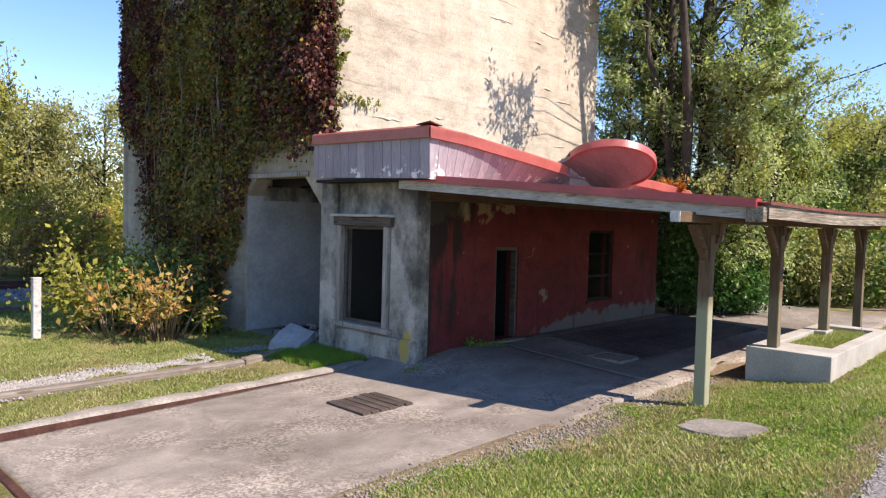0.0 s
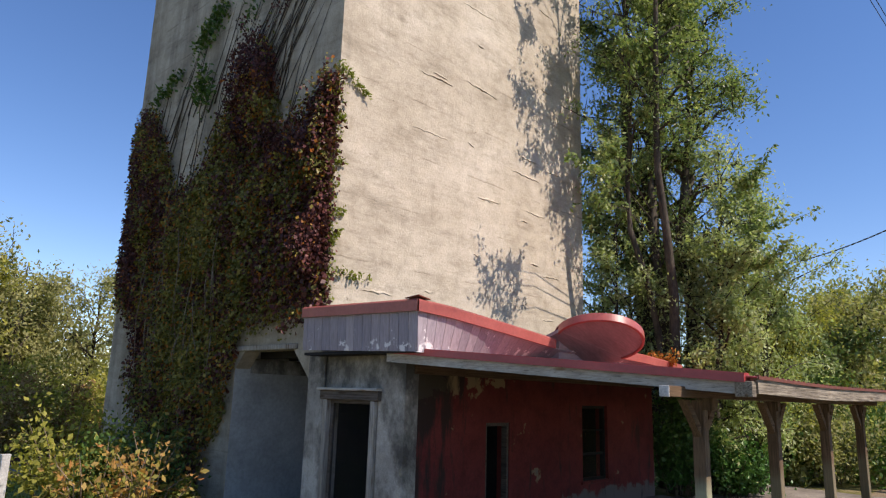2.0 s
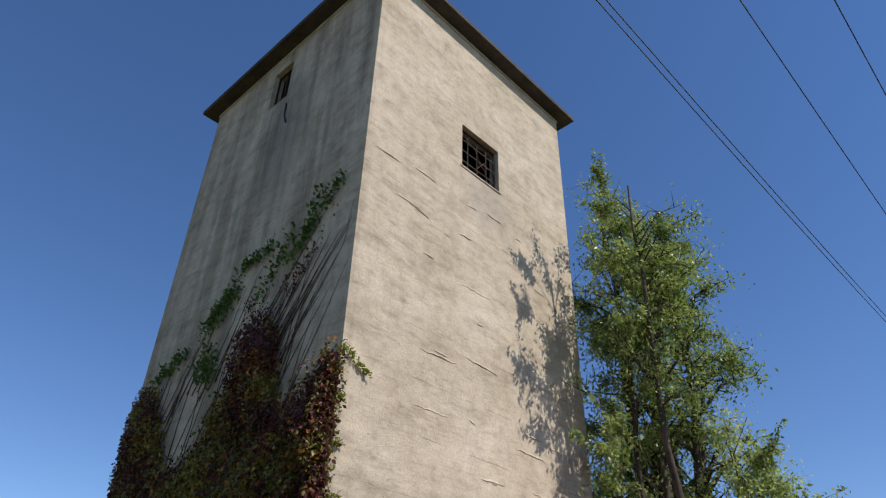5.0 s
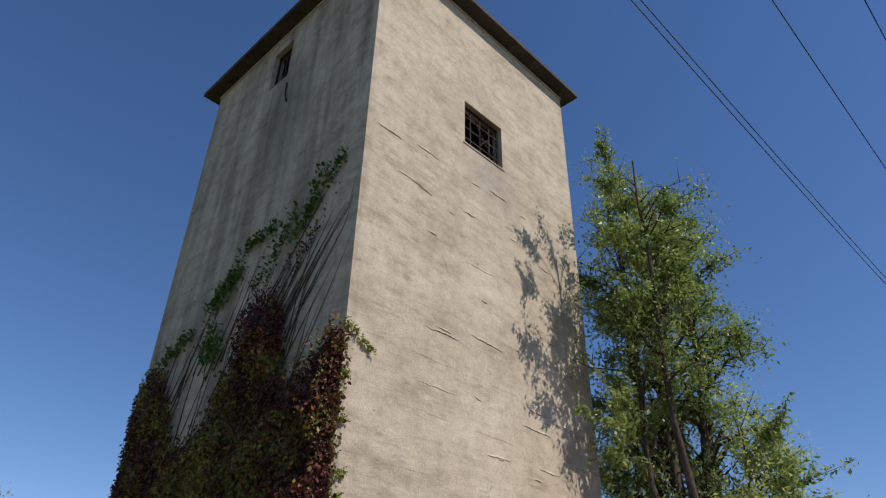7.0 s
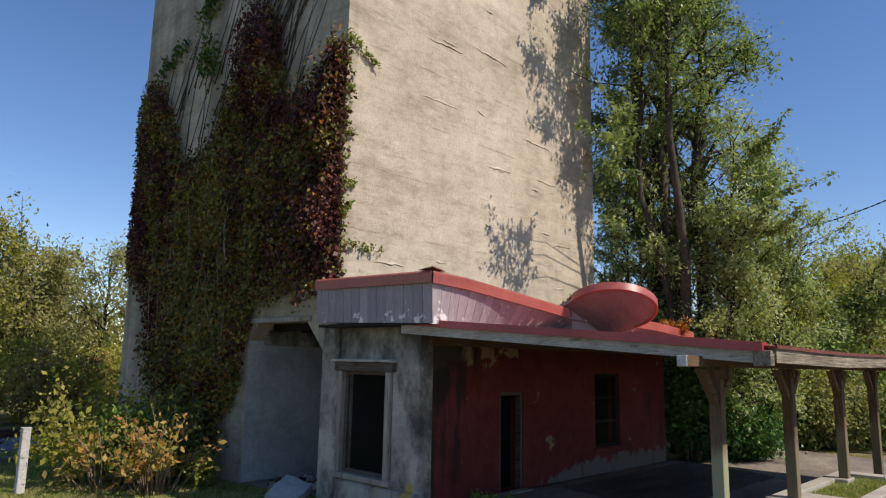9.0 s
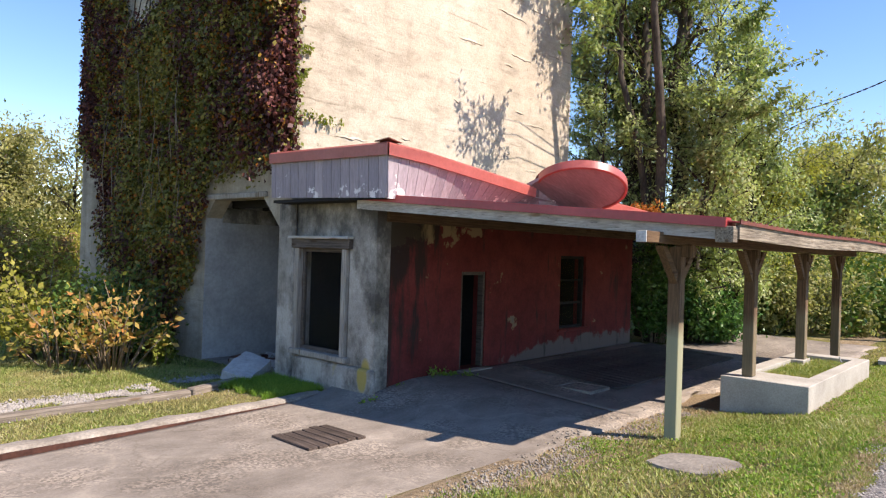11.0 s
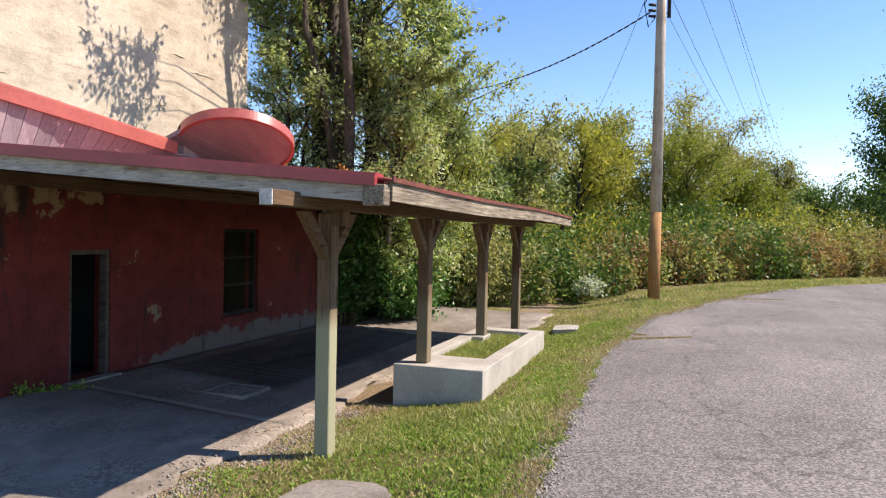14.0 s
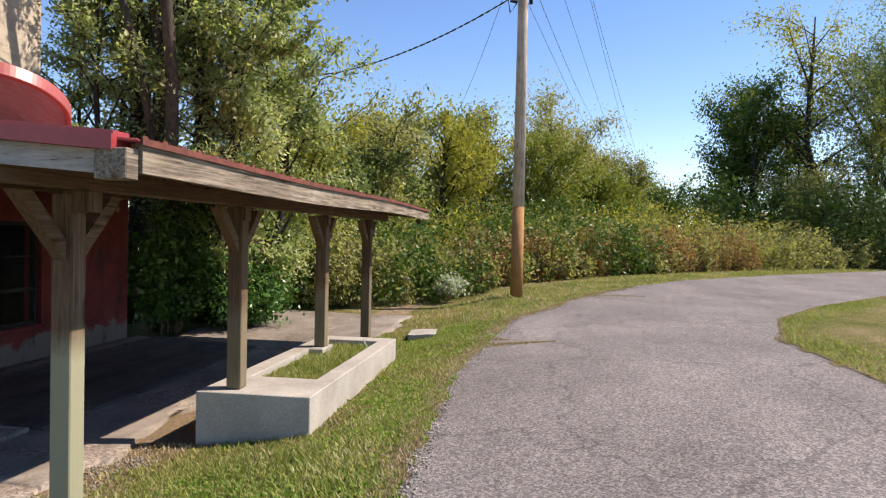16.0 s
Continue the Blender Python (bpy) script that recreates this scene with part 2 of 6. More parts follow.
def weathered_wood(name, dark, light, green=0.0, axis=2):
    m, nt, b = nodes_of(name)
    sc = [22.0, 22.0, 22.0]
    sc[axis] = 0.9
    v = coords(nt, tuple(sc))
    w = coords(nt, (1, 1, 1))
    oi = nt.nodes.new("ShaderNodeObjectInfo")
    a = noise_tex(nt, v, 2.0, 8.0, 0.72)
    p = noise_tex(nt, w, 2.2, 6.0, 0.6)
    col = ramp(nt, a, [(0.34, dark), (0.64, light)])
    sc[axis] = 0.35
    check = noise_tex(nt, coords(nt, tuple(sc)), 2.6, 5.0, 0.6)
    col = mixed(nt, 0.8, col, ramp(nt, check, [(0.33, (0.30, 0.28, 0.25)), (0.39, (1, 1, 1))]), "MULTIPLY")
    knot = add(nt, "ShaderNodeTexVoronoi", Scale=1.0)
    ks = [7.0, 7.0, 7.0]
    ks[axis] = 1.5
    nt.links.new(coords(nt, tuple(ks)), knot.inputs["Vector"])
    col = mixed(nt, 0.75, col, ramp(nt, knot.outputs["Distance"], [(0.10, (0.42, 0.28, 0.16)), (0.20, (1, 1, 1))]), "MULTIPLY")
    col = mixed(nt, 0.7, col, ramp(nt, p, [(0.3, (0.62, 0.58, 0.54)), (0.7, (1.1, 1.1, 1.1))]), "MULTIPLY")
    if green:
        s = z_of(nt)
        low = maths(nt, "MULTIPLY", maths(nt, "SUBTRACT", 1.66, s[2]), 2.2, True)
        gm = ramp(nt, maths(nt, "MULTIPLY", low, maths(nt, "ADD", p, 0.25)), [(0.2, (0, 0, 0)), (0.6, (1, 1, 1))])
        col = mixed(nt, maths(nt, "MULTIPLY", gm, green), col, (0.33, 0.34, 0.22))
    tv = ramp(nt, oi.outputs["Random"], [(0.0, (0.85, 0.84, 0.82)), (1.0, (1.1, 1.1, 1.1))])
    col = mixed(nt, 1.0, col, tv, "MULTIPLY")
    nt.links.new(col, b.inputs["Base Color"])
    b.inputs["Roughness"].default_value = 0.82
    b.inputs["Specular IOR Level"].default_value = 0.25
    bumped(nt, b, a, 0.5, 0.01)
    return m

def asphalt_mat():
    m, nt, b = nodes_of("worn_asphalt")
    v = world_coords(nt)
    a = noise_tex(nt, v, 0.5, 6.0, 0.6)
    g = noise_tex(nt, v, 70.0, 3.0, 0.7)
    vo = add(nt, "ShaderNodeTexVoronoi", Scale=62.0)
    nt.links.new(v, vo.inputs["Vector"])
    col = ramp(nt, a, [(0.3, (0.158, 0.148, 0.138)), (0.7, (0.235, 0.221, 0.208))])
    sep = nt.nodes.new("ShaderNodeSeparateColor")
    nt.links.new(vo.outputs["Color"], sep.inputs[0])
    col = mixed(nt, 0.85, col, ramp(nt, sep.outputs[0], [(0.05, (0.45, 0.45, 0.45)), (0.55, (0.93, 0.92, 0.91)), (0.97, (1.7, 1.65, 1.6))]), "MULTIPLY")
    track = ramp(nt, noise_tex(nt, world_coords(nt, (0.12, 0.9, 1)), 0.9, 5.0, 0.6), [(0.3, (0.80, 0.80, 0.80)), (0.7, (1.15, 1.15, 1.15))])
    col = mixed(nt, 0.8, col, track, "MULTIPLY")
    crack = add(nt, "ShaderNodeTexVoronoi", Scale=0.33)
    crack.feature = "DISTANCE_TO_EDGE"
    wob = nt.nodes.new("ShaderNodeVectorMath")
    wob.operation = "ADD"
    nz = add(nt, "ShaderNodeTexNoise", Scale=1.5, Detail=6.0)
    nt.links.new(v, nz.inputs["Vector"])
    nt.links.new(v, wob.inputs[0])
    nt.links.new(nz.outputs["Color"], wob.inputs[1])
    nt.links.new(wob.outputs[0], crack.inputs["Vector"])
    ck = ramp(nt, crack.outputs["Distance"], [(0.0, (0.35, 0.34, 0.33)), (0.012, (1, 1, 1))])
    col = mixed(nt, 0.5, col, ck, "MULTIPLY")
    nt.links.new(col, b.inputs["Base Color"])
    b.inputs["Roughness"].default_value = 0.9
    b.inputs["Specular IOR Level"].default_value = 0.25
    bumped(nt, b, maths(nt, "ADD", sep.outputs[0], g), 0.6, 0.008)
    return m

def slab_mat():
    m, nt, b = nodes_of("old_slab_concrete")
    v = world_coords(nt)
    a = noise_tex(nt, v, 0.55, 8.0, 0.65)
    p = noise_tex(nt, world_coords(nt, (0.8, 1.6, 1)), 1.3, 8.0, 0.7)
    g = noise_tex(nt, v, 42.0, 5.0, 0.7)
    vo = add(nt, "ShaderNodeTexVoronoi", Scale=38.0)
    nt.links.new(v, vo.inputs["Vector"])
    sep = nt.nodes.new("ShaderNodeSeparateColor")
    nt.links.new(vo.outputs["Color"], sep.inputs[0])
    col = ramp(nt, a, [(0.3, (0.205, 0.178, 0.146)), (0.68, (0.328, 0.288, 0.240))])
    col = mixed(nt, 0.7, col, ramp(nt, p, [(0.34, (0.55, 0.53, 0.51)), (0.6, (1.05, 1.05, 1.05))]), "MULTIPLY")
    grit = ramp(nt, noise_tex(nt, v, 0.9, 4.0, 0.6), [(0.45, (0, 0, 0)), (0.6, (1, 1, 1))])
    col = mixed(nt, maths(nt, "MULTIPLY", grit, 0.75), col, mixed(nt, 1.0, col, ramp(nt, sep.outputs[1], [(0.2, (0.6, 0.6, 0.6)), (0.9, (1.55, 1.5, 1.45))]), "MULTIPLY"))
    col = mixed(nt, 0.5, col, ramp(nt, g, [(0.3, (0.65, 0.65, 0.65)), (0.65, (1.1, 1.1, 1.1))]), "MULTIPLY")
    tide = ramp(nt, noise_tex(nt, v, 0.42, 2.0, 0.45), [(0.40, (0.80, 0.79, 0.78)), (0.52, (0.92, 0.92, 0.92)), (0.528, (1.22, 1.22, 1.2)), (0.545, (0.95, 0.95, 0.95)), (0.60, (1.0, 1.0, 1.0)), (0.606, (1.25, 1.24, 1.2)), (0.63, (1.0, 1.0, 1.0))])
    col = mixed(nt, 0.6, col, tide, "MULTIPLY")
    crack = add(nt, "ShaderNodeTexVoronoi", Scale=0.42)
    crack.feature = "DISTANCE_TO_EDGE"
    wob = nt.nodes.new("ShaderNodeVectorMath")
    wob.operation = "ADD"
    nz = add(nt, "ShaderNodeTexNoise", Scale=1.2, Detail=8.0)
    nt.links.new(v, nz.inputs["Vector"])
    nt.links.new(v, wob.inputs[0])
    nt.links.new(nz.outputs["Color"], wob.inputs[1])
    nt.links.new(wob.outputs[0], crack.inputs["Vector"])
    col = mixed(nt, 0.5, col, ramp(nt, crack.outputs["Distance"], [(0.0, (0.60, 0.58, 0.55)), (0.005, (1, 1, 1))]), "MULTIPLY")
    nt.links.new(col, b.inputs["Base Color"])
    b.inputs["Roughness"].default_value = 0.9
    b.inputs["Specular IOR Level"].default_value = 0.25
    bumped(nt, b, maths(nt, "ADD", maths(nt, "MULTIPLY", p, 0.8), maths(nt, "MULTIPLY", g, 0.5)), 0.4, 0.02)
    return m

def soil_mat():
    m, nt, b = nodes_of("grassy_soil")
    v = world_coords(nt)
    a = noise_tex(nt, v, 0.6, 7.0, 0.65)
    g = noise_tex(nt, v, 26.0, 6.0, 0.75)
    s = z_of(nt)
    col = ramp(nt, a, [(0.32, (0.10, 0.11, 0.034)), (0.50, (0.175, 0.165, 0.06)), (0.66, (0.31, 0.24, 0.14))])
    strip = maths(nt, "MULTIPLY", maths(nt, "MULTIPLY", maths(nt, "SUBTRACT", s[1], 3.35), 3.0, True), maths(nt, "MULTIPLY", maths(nt, "SUBTRACT", 4.6, s[1]), 4.0, True))
    bare = ramp(nt, maths(nt, "MULTIPLY", strip, maths(nt, "ADD", noise_tex(nt, v, 2.2, 6.0, 0.65), 0.35)), [(0.55, (0, 0, 0)), (0.75, (1, 1, 1))])
    col = mixed(nt, bare, col, (0.29, 0.22, 0.15))
    col = mixed(nt, 0.9, col, ramp(nt, g, [(0.28, (0.35, 0.35, 0.3)), (0.7, (1.35, 1.35, 1.25))]), "MULTIPLY")
    nt.links.new(col, b.inputs["Base Color"])
    b.inputs["Roughness"].default_value = 1.0
    b.inputs["Specular IOR Level"].default_value = 0.1
    bumped(nt, b, g, 0.9, 0.04)
    return m

def leaf_mat(name, stops, gloss=0.5, through=0.3, patch=0.0, patch_col=(0, 0, 0)):
    """Leaves: each leaf its own tone along the stops, some light passing through."""
    m, nt, b = nodes_of(name)
    g = nt.nodes.new("ShaderNodeNewGeometry")
    v = world_coords(nt)
    cl = noise_tex(nt, v, 0.9, 4.0, 0.6)
    f = maths(nt, "ADD", maths(nt, "MULTIPLY", g.outputs["Random Per Island"], 0.65), maths(nt, "MULTIPLY", maths(nt, "SUBTRACT", cl, 0.3), 0.9), True)
    col = ramp(nt, f, stops)
    if patch:
        pm = ramp(nt, noise_tex(nt, v, 0.5, 3.0, 0.5), [(0.52, (0, 0, 0)), (0.60, (1, 1, 1))])
        col = mixed(nt, maths(nt, "MULTIPLY", pm, patch), col, patch_col)
    nt.links.new(col, b.inputs["Base Color"])
    b.inputs["Roughness"].default_value = gloss
    b.inputs["Specular IOR Level"].default_value = 0.22
    t = nt.nodes.new("ShaderNodeBsdfTranslucent")
    nt.links.new(mixed(nt, 1.0, col, (1.0, 1.12, 0.6), "MULTIPLY"), t.inputs["Color"])
    ms = nt.nodes.new("ShaderNodeMixShader")
    ms.inputs[0].default_value = min(0.5, through * 1.25)
    nt.links.new(b.outputs[0], ms.inputs[1])
    nt.links.new(t.outputs[0], ms.inputs[2])
    nt.links.new(ms.outputs[0], nt.nodes["Material Output"].inputs["Surface"])
    return m

def glass_mat():
    m, nt, b = nodes_of("dusty_glass")
    b.inputs["Base Color"].default_value = (0.03, 0.035, 0.035, 1)
    v = world_coords(nt)
    nt.links.new(ramp(nt, noise_tex(nt, v, 2.0, 5.0, 0.6), [(0.3, (0.04, 0.04, 0.04)), (0.8, (0.16, 0.16, 0.16))]), b.inputs["Roughness"])
    b.inputs["Alpha"].default_value = 0.07
    b.inputs["Specular IOR Level"].default_value = 0.3
    return m

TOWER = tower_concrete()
STAINED = stained_concrete()
REDWALL = red_wall_paint()
BOARDS = peeling_boards()
ASPHALT = asphalt_mat()
SLAB = slab_mat()
SOIL = soil_mat()
GLASS = glass_mat()
RIM = surface("red_metal_rim", (0.31, 0.070, 0.054), (0.43, 0.120, 0.098), 1.2, 18, 0.38, 0.04, spec=0.5, speck_low=0.88)
SOFFIT = surface("dull_pink_soffit", (0.25, 0.212, 0.218), (0.37, 0.318, 0.325), 1.6, 14, 0.6, 0.08, stretch=(0.5, 3.0, 1), speck_low=0.78)
ROOFRED = surface("red_roof_metal", (0.29, 0.036, 0.038), (0.42, 0.062, 0.062), 1.2, 16, 0.35, 0.04, spec=0.5, speck_low=0.88)
ROOFRUST = surface("rusty_roof_metal", (0.10, 0.035, 0.025), (0.24, 0.075, 0.05), 2.5, 25, 0.7, 0.1)
PALEWALL = surface("pale_plaster", (0.27, 0.265, 0.25), (0.47, 0.465, 0.44), 0.9, 16, 0.9, 0.10, speck_low=0.84)
CAPMAT = surface("tar_roof_edge", (0.035, 0.030, 0.026), (0.09, 0.075, 0.06), 1.4, 20, 0.85, 0.3)
# Near-black: the shade of interiors and gaps is put into this colour.
DARKIN = surface("shade_black", (0.010, 0.010, 0.010), (0.03, 0.028, 0.026), 1.0, 20, 0.9, 0.2)
PLANTER = surface("cast_concrete", (0.29, 0.27, 0.225), (0.48, 0.455, 0.395), 1.3, 45, 0.9, 0.10, speck_low=0.80)
ROUGHCON = surface("rough_concrete", (0.18, 0.155, 0.125), (0.37, 0.335, 0.28), 2.4, 28, 0.95, 0.6)
RUST = surface("rusty_steel", (0.05, 0.022, 0.016), (0.15, 0.062, 0.042), 3.0, 30, 0.75, 0.3, metal=0.3)
IRON = surface("dark_iron", (0.02, 0.018, 0.016), (0.055, 0.045, 0.04), 4.0, 30, 0.7, 0.2, metal=0.4)
POSTWOOD = weathered_wood("post_timber", (0.068, 0.044, 0.026), (0.215, 0.138, 0.082), 0.8, 2)
BROWNPOST = weathered_wood("brown_post_timber", (0.068, 0.044, 0.026), (0.215, 0.138, 0.082), 0.25, 2)
BEAMWOOD = weathered_wood("beam_timber", (0.085, 0.050, 0.028), (0.20, 0.130, 0.075), 0, 0)
FASCIA = weathered_wood("grey_fascia_board", (0.055, 0.043, 0.031), (0.40, 0.345, 0.26), 0, 0)
RAKEWOOD = weathered_wood("grey_rake_board", (0.30, 0.29, 0.26), (0.55, 0.53, 0.47), 0, 1)
FRAMEWOOD = weathered_wood("bare_window_timber", (0.22, 0.20, 0.17), (0.44, 0.41, 0.36), 0, 2)
DARKWOOD = weathered_wood("dark_deck_plank", (0.05, 0.042, 0.036), (0.15, 0.125, 0.105), 0, 1)
DECKWOOD = surface("oily_deck_plank", (0.028, 0.024, 0.022), (0.17, 0.145, 0.125), 1.1, 22, 0.75, 0.2, stretch=(0.35, 1.4, 1), speck_low=0.8)
COVERWOOD = weathered_wood("cover_plank", (0.030, 0.023, 0.019), (0.13, 0.100, 0.082), 0, 1)
TIEWOOD = weathered_wood("old_rail_tie", (0.10, 0.085, 0.068), (0.28, 0.24, 0.195), 0, 0)
POLEWOOD = weathered_wood("utility_pole_timber", (0.40, 0.35, 0.295), (0.66, 0.60, 0.52), 0, 2)
POLELOW = weathered_wood("utility_pole_butt", (0.34, 0.16, 0.055), (0.54, 0.31, 0.135), 0, 2)
WHITEPOST = surface("white_painted_post", (0.40, 0.39, 0.36), (0.66, 0.65, 0.61), 3.0, 30, 0.7, 0.15)
GRAVEL = surface("pale_gravel", (0.22, 0.20, 0.175), (0.48, 0.45, 0.40), 9.0, 45, 1.0, 1.0)
BALLAST = surface("rail_ballast", (0.13, 0.13, 0.14), (0.36, 0.36, 0.37), 9.0, 45, 1.0, 1.0)
BARK = surface("tree_bark", (0.034, 0.028, 0.021), (0.105, 0.086, 0.064), 5.0, 20, 0.95, 0.8, stretch=(1, 1, 0.3))
TWIG = surface("dry_twig", (0.15, 0.11, 0.075), (0.34, 0.26, 0.18), 5.0, 20, 0.95, 0.3)
WIRE = surface("cable_black", (0.015, 0.015, 0.016), (0.03, 0.03, 0.032), 3.0, 20, 0.6, 0.05)
STEELGREY = surface("galvanised_pipe", (0.16, 0.15, 0.14), (0.36, 0.35, 0.33), 4.0, 25, 0.55, 0.15, metal=0.5)

L_GRASS = leaf_mat("grass_blade", [(0.0, (0.120, 0.190, 0.040)), (0.45, (0.265, 0.325, 0.085)), (0.78, (0.430, 0.385, 0.160)), (1.0, (0.520, 0.560, 0.390))], 0.6, 0.3, 0.5, (0.48, 0.385, 0.205))
L_LAWN = leaf_mat("lush_blade", [(0.0, (0.090, 0.198, 0.024)), (0.6, (0.215, 0.355, 0.048)), (1.0, (0.381, 0.439, 0.086))], 0.6, 0.3)
L_TREE = leaf_mat("locust_leaf", [(0.0, (0.065, 0.105, 0.036)), (0.45, (0.180, 0.250, 0.088)), (0.80, (0.350, 0.385, 0.165)), (1.0, (0.540, 0.550, 0.310))], 0.36, 0.36)
L_YELLOW = leaf_mat("turning_leaf", [(0.0, (0.120, 0.145, 0.036)), (0.5, (0.310, 0.298, 0.062)), (0.85, (0.490, 0.450, 0.095)), (1.0, (0.500, 0.380, 0.100))], 0.5, 0.42)
# Lighter copy of the locust leaf: sunlit brightness of lower trees in the colour.
L_SUNLIT = leaf_mat("sunlit_locust_leaf", [(0.0, (0.170, 0.215, 0.090)), (0.5, (0.370, 0.430, 0.190)), (1.0, (0.620, 0.640, 0.370))], 0.36, 0.40)
L_OLIVE = leaf_mat("olive_leaf", [(0.0, (0.150, 0.152, 0.058)), (0.5, (0.310, 0.295, 0.118)), (1.0, (0.520, 0.505, 0.250))], 0.55, 0.42)
L_DEEP = leaf_mat("deep_green_leaf", [(0.0, (0.038, 0.082, 0.019)), (0.6, (0.092, 0.165, 0.036)), (1.0, (0.205, 0.262, 0.066))], 0.4, 0.22)
L_IVY = leaf_mat("ivy_leaf", [(0.0, (0.036, 0.093, 0.025)), (0.6, (0.076, 0.178, 0.043)), (1.0, (0.162, 0.283, 0.072))], 0.32, 0.15)
L_BROWN = leaf_mat("dry_brush_leaf", [(0.0, (0.150, 0.075, 0.032)), (0.5, (0.320, 0.185, 0.078)), (1.0, (0.520, 0.400, 0.200))], 0.8, 0.25)
L_VRED = leaf_mat("creeper_maroon", [(0.0, (0.034, 0.019, 0.015)), (0.55, (0.098, 0.035, 0.032)), (0.9, (0.205, 0.072, 0.062)), (1.0, (0.324, 0.150, 0.110))], 0.42, 0.2)
L_VGREEN = leaf_mat("creeper_green", [(0.0, (0.068, 0.077, 0.022)), (0.6, (0.199, 0.183, 0.043)), (1.0, (0.444, 0.322, 0.075))], 0.45, 0.2)
L_ORANGE = leaf_mat("creeper_orange", [(0.0, (0.30, 0.075, 0.015)), (0.6, (0.45, 0.17, 0.03)), (1.0, (0.42, 0.27, 0.05))], 0.5, 0.3)
L_LIME = leaf_mat("creeper_lime", [(0.0, (0.117, 0.162, 0.024)), (1.0, (0.270, 0.281, 0.056))], 0.5, 0.35)

# ---- mesh helpers ----
def empty(name, at=(0, 0, 0), **tags):
    ob = new(name)
    ob.location = at
    ob.empty_display_size = 0.1
    return tagged(ob, **tags)

def mesh_of(name, bm, material):
    me = bpy.data.meshes.new(name)
    bm.to_mesh(me)
    bm.free()
    me.materials.append(material)
    return me

def part(name, bm, material, parent=None, label=""):
    ob = new(name, mesh_of(name, bm, material))
    if parent:
        ob.parent = parent
        ob.matrix_parent_inverse = Matrix.Translation(-Vector(root_at(parent)))
    return tagged(ob, label=label)

def root_at(ob):
    at = Vector(ob.location) if ob.type == "EMPTY" else Vector((0, 0, 0))
    return at

def piece(name, me, parent, m):
    ob = new(name, me)
    ob.parent = parent
    ob.matrix_parent_inverse = Matrix.Translation(-Vector(root_at(parent)))
    ob.matrix_basis = m
    return ob

def block(bm, a, b, bevel=0.0, m=None, jitter=0.0):
    """A box between two corners, with bevelled edges, optionally turned by m about the origin."""
    g = bmesh.ops.create_cube(bm, size=1.0)
    vs = g["verts"]
    a, b = Vector(a), Vector(b)
    for v in vs:
        v.co = Vector(((a[i] + b[i]) / 2 + v.co[i] * abs(b[i] - a[i])) for i in range(3))
        if jitter:
            v.co += Vector([random.uniform(-jitter, jitter) for _ in range(3)])
    if bevel:
        es = list({e for v in vs for e in v.link_edges})
        r = bmesh.ops.bevel(bm, geom=es, offset=bevel, segments=1, affect="EDGES")
        vs = list({v for f in r["faces"] for v in f.verts} | {v for v in vs if v.is_valid})
    if m is not None:
        for v in vs:
            v.co = m @ v.co
    return vs

def prism(bm, outline, shift):
    """A solid from a flat outline pushed along shift."""
    shift = Vector(shift)
    lo = [bm.verts.new(p) for p in outline]
    hi = [bm.verts.new(Vector(p) + shift) for p in outline]
    n = len(lo)
    bm.faces.new(lo)
    bm.faces.new(hi[::-1])
    for i in range(n):
        bm.faces.new((lo[i], hi[i], hi[(i + 1) % n], lo[(i + 1) % n]))
    bmesh.ops.recalc_face_normals(bm, faces=bm.faces)

def pipe(bm, path, radii, sides=8):
    """A tube along a path with a radius at each point."""
    rings = []
    for i, p in enumerate(path):
        p = Vector(p)
        d = Vector(path[min(i + 1, len(path) - 1)]) - Vector(path[max(i - 1, 0)])
        q = d.to_track_quat("Z", "Y")
        r = radii[i] if isinstance(radii, (list, tuple)) else radii
        rings.append([bm.verts.new(p + q @ Vector((r * math.cos(k * math.tau / sides), r * math.sin(k * math.tau / sides), 0))) for k in range(sides)])
    for a, b in zip(rings, rings[1:]):
        for k in range(sides):
            f = bm.faces.new((a[k], a[(k + 1) % sides], b[(k + 1) % sides], b[k]))
            f.smooth = True
    bm.faces.new(rings[0][::-1])
    bm.faces.new(rings[-1])

def walled(bm, axis, c0, c1, u0, u1, z0, z1, holes=()):
    """One welded slab across x, y or z between c0 and c1, from u0 to u1 and z0 to z1, with openings (u, u, z, z) right through it."""
    us = sorted({u0, u1, *[h[0] for h in holes], *[h[1] for h in holes]})
    zs = sorted({z0, z1, *[h[2] for h in holes], *[h[3] for h in holes]})
    made = {}
    def vert(i, j, c):
        if (i, j, c) not in made:
            made[i, j, c] = bm.verts.new({"x": (c, us[i], zs[j]), "y": (us[i], c, zs[j]), "z": (us[i], zs[j], c)}[axis])
        return made[i, j, c]
    def solid(i, j):
        if not (0 <= i < len(us) - 1 and 0 <= j < len(zs) - 1):
            return False
        um, zm = (us[i] + us[i + 1]) / 2, (zs[j] + zs[j + 1]) / 2
        return not any(h[0] < um < h[1] and h[2] < zm < h[3] for h in holes)
    for i in range(len(us) - 1):
        for j in range(len(zs) - 1):
            if not solid(i, j):
                continue
            for c in (c0, c1):
                bm.faces.new([vert(a, b, c) for a, b in ((i, j), (i + 1, j), (i + 1, j + 1), (i, j + 1))])
            for (di, dj), (a, b) in {(-1, 0): ((i, j), (i, j + 1)), (1, 0): ((i + 1, j), (i + 1, j + 1)), (0, -1): ((i, j), (i + 1, j)), (0, 1): ((i, j + 1), (i + 1, j + 1))}.items():
                if not solid(i + di, j + dj):
                    bm.faces.new([vert(*a, c0), vert(*b, c0), vert(*b, c1), vert(*a, c1)])
    bmesh.ops.recalc_face_normals(bm, faces=bm.faces)

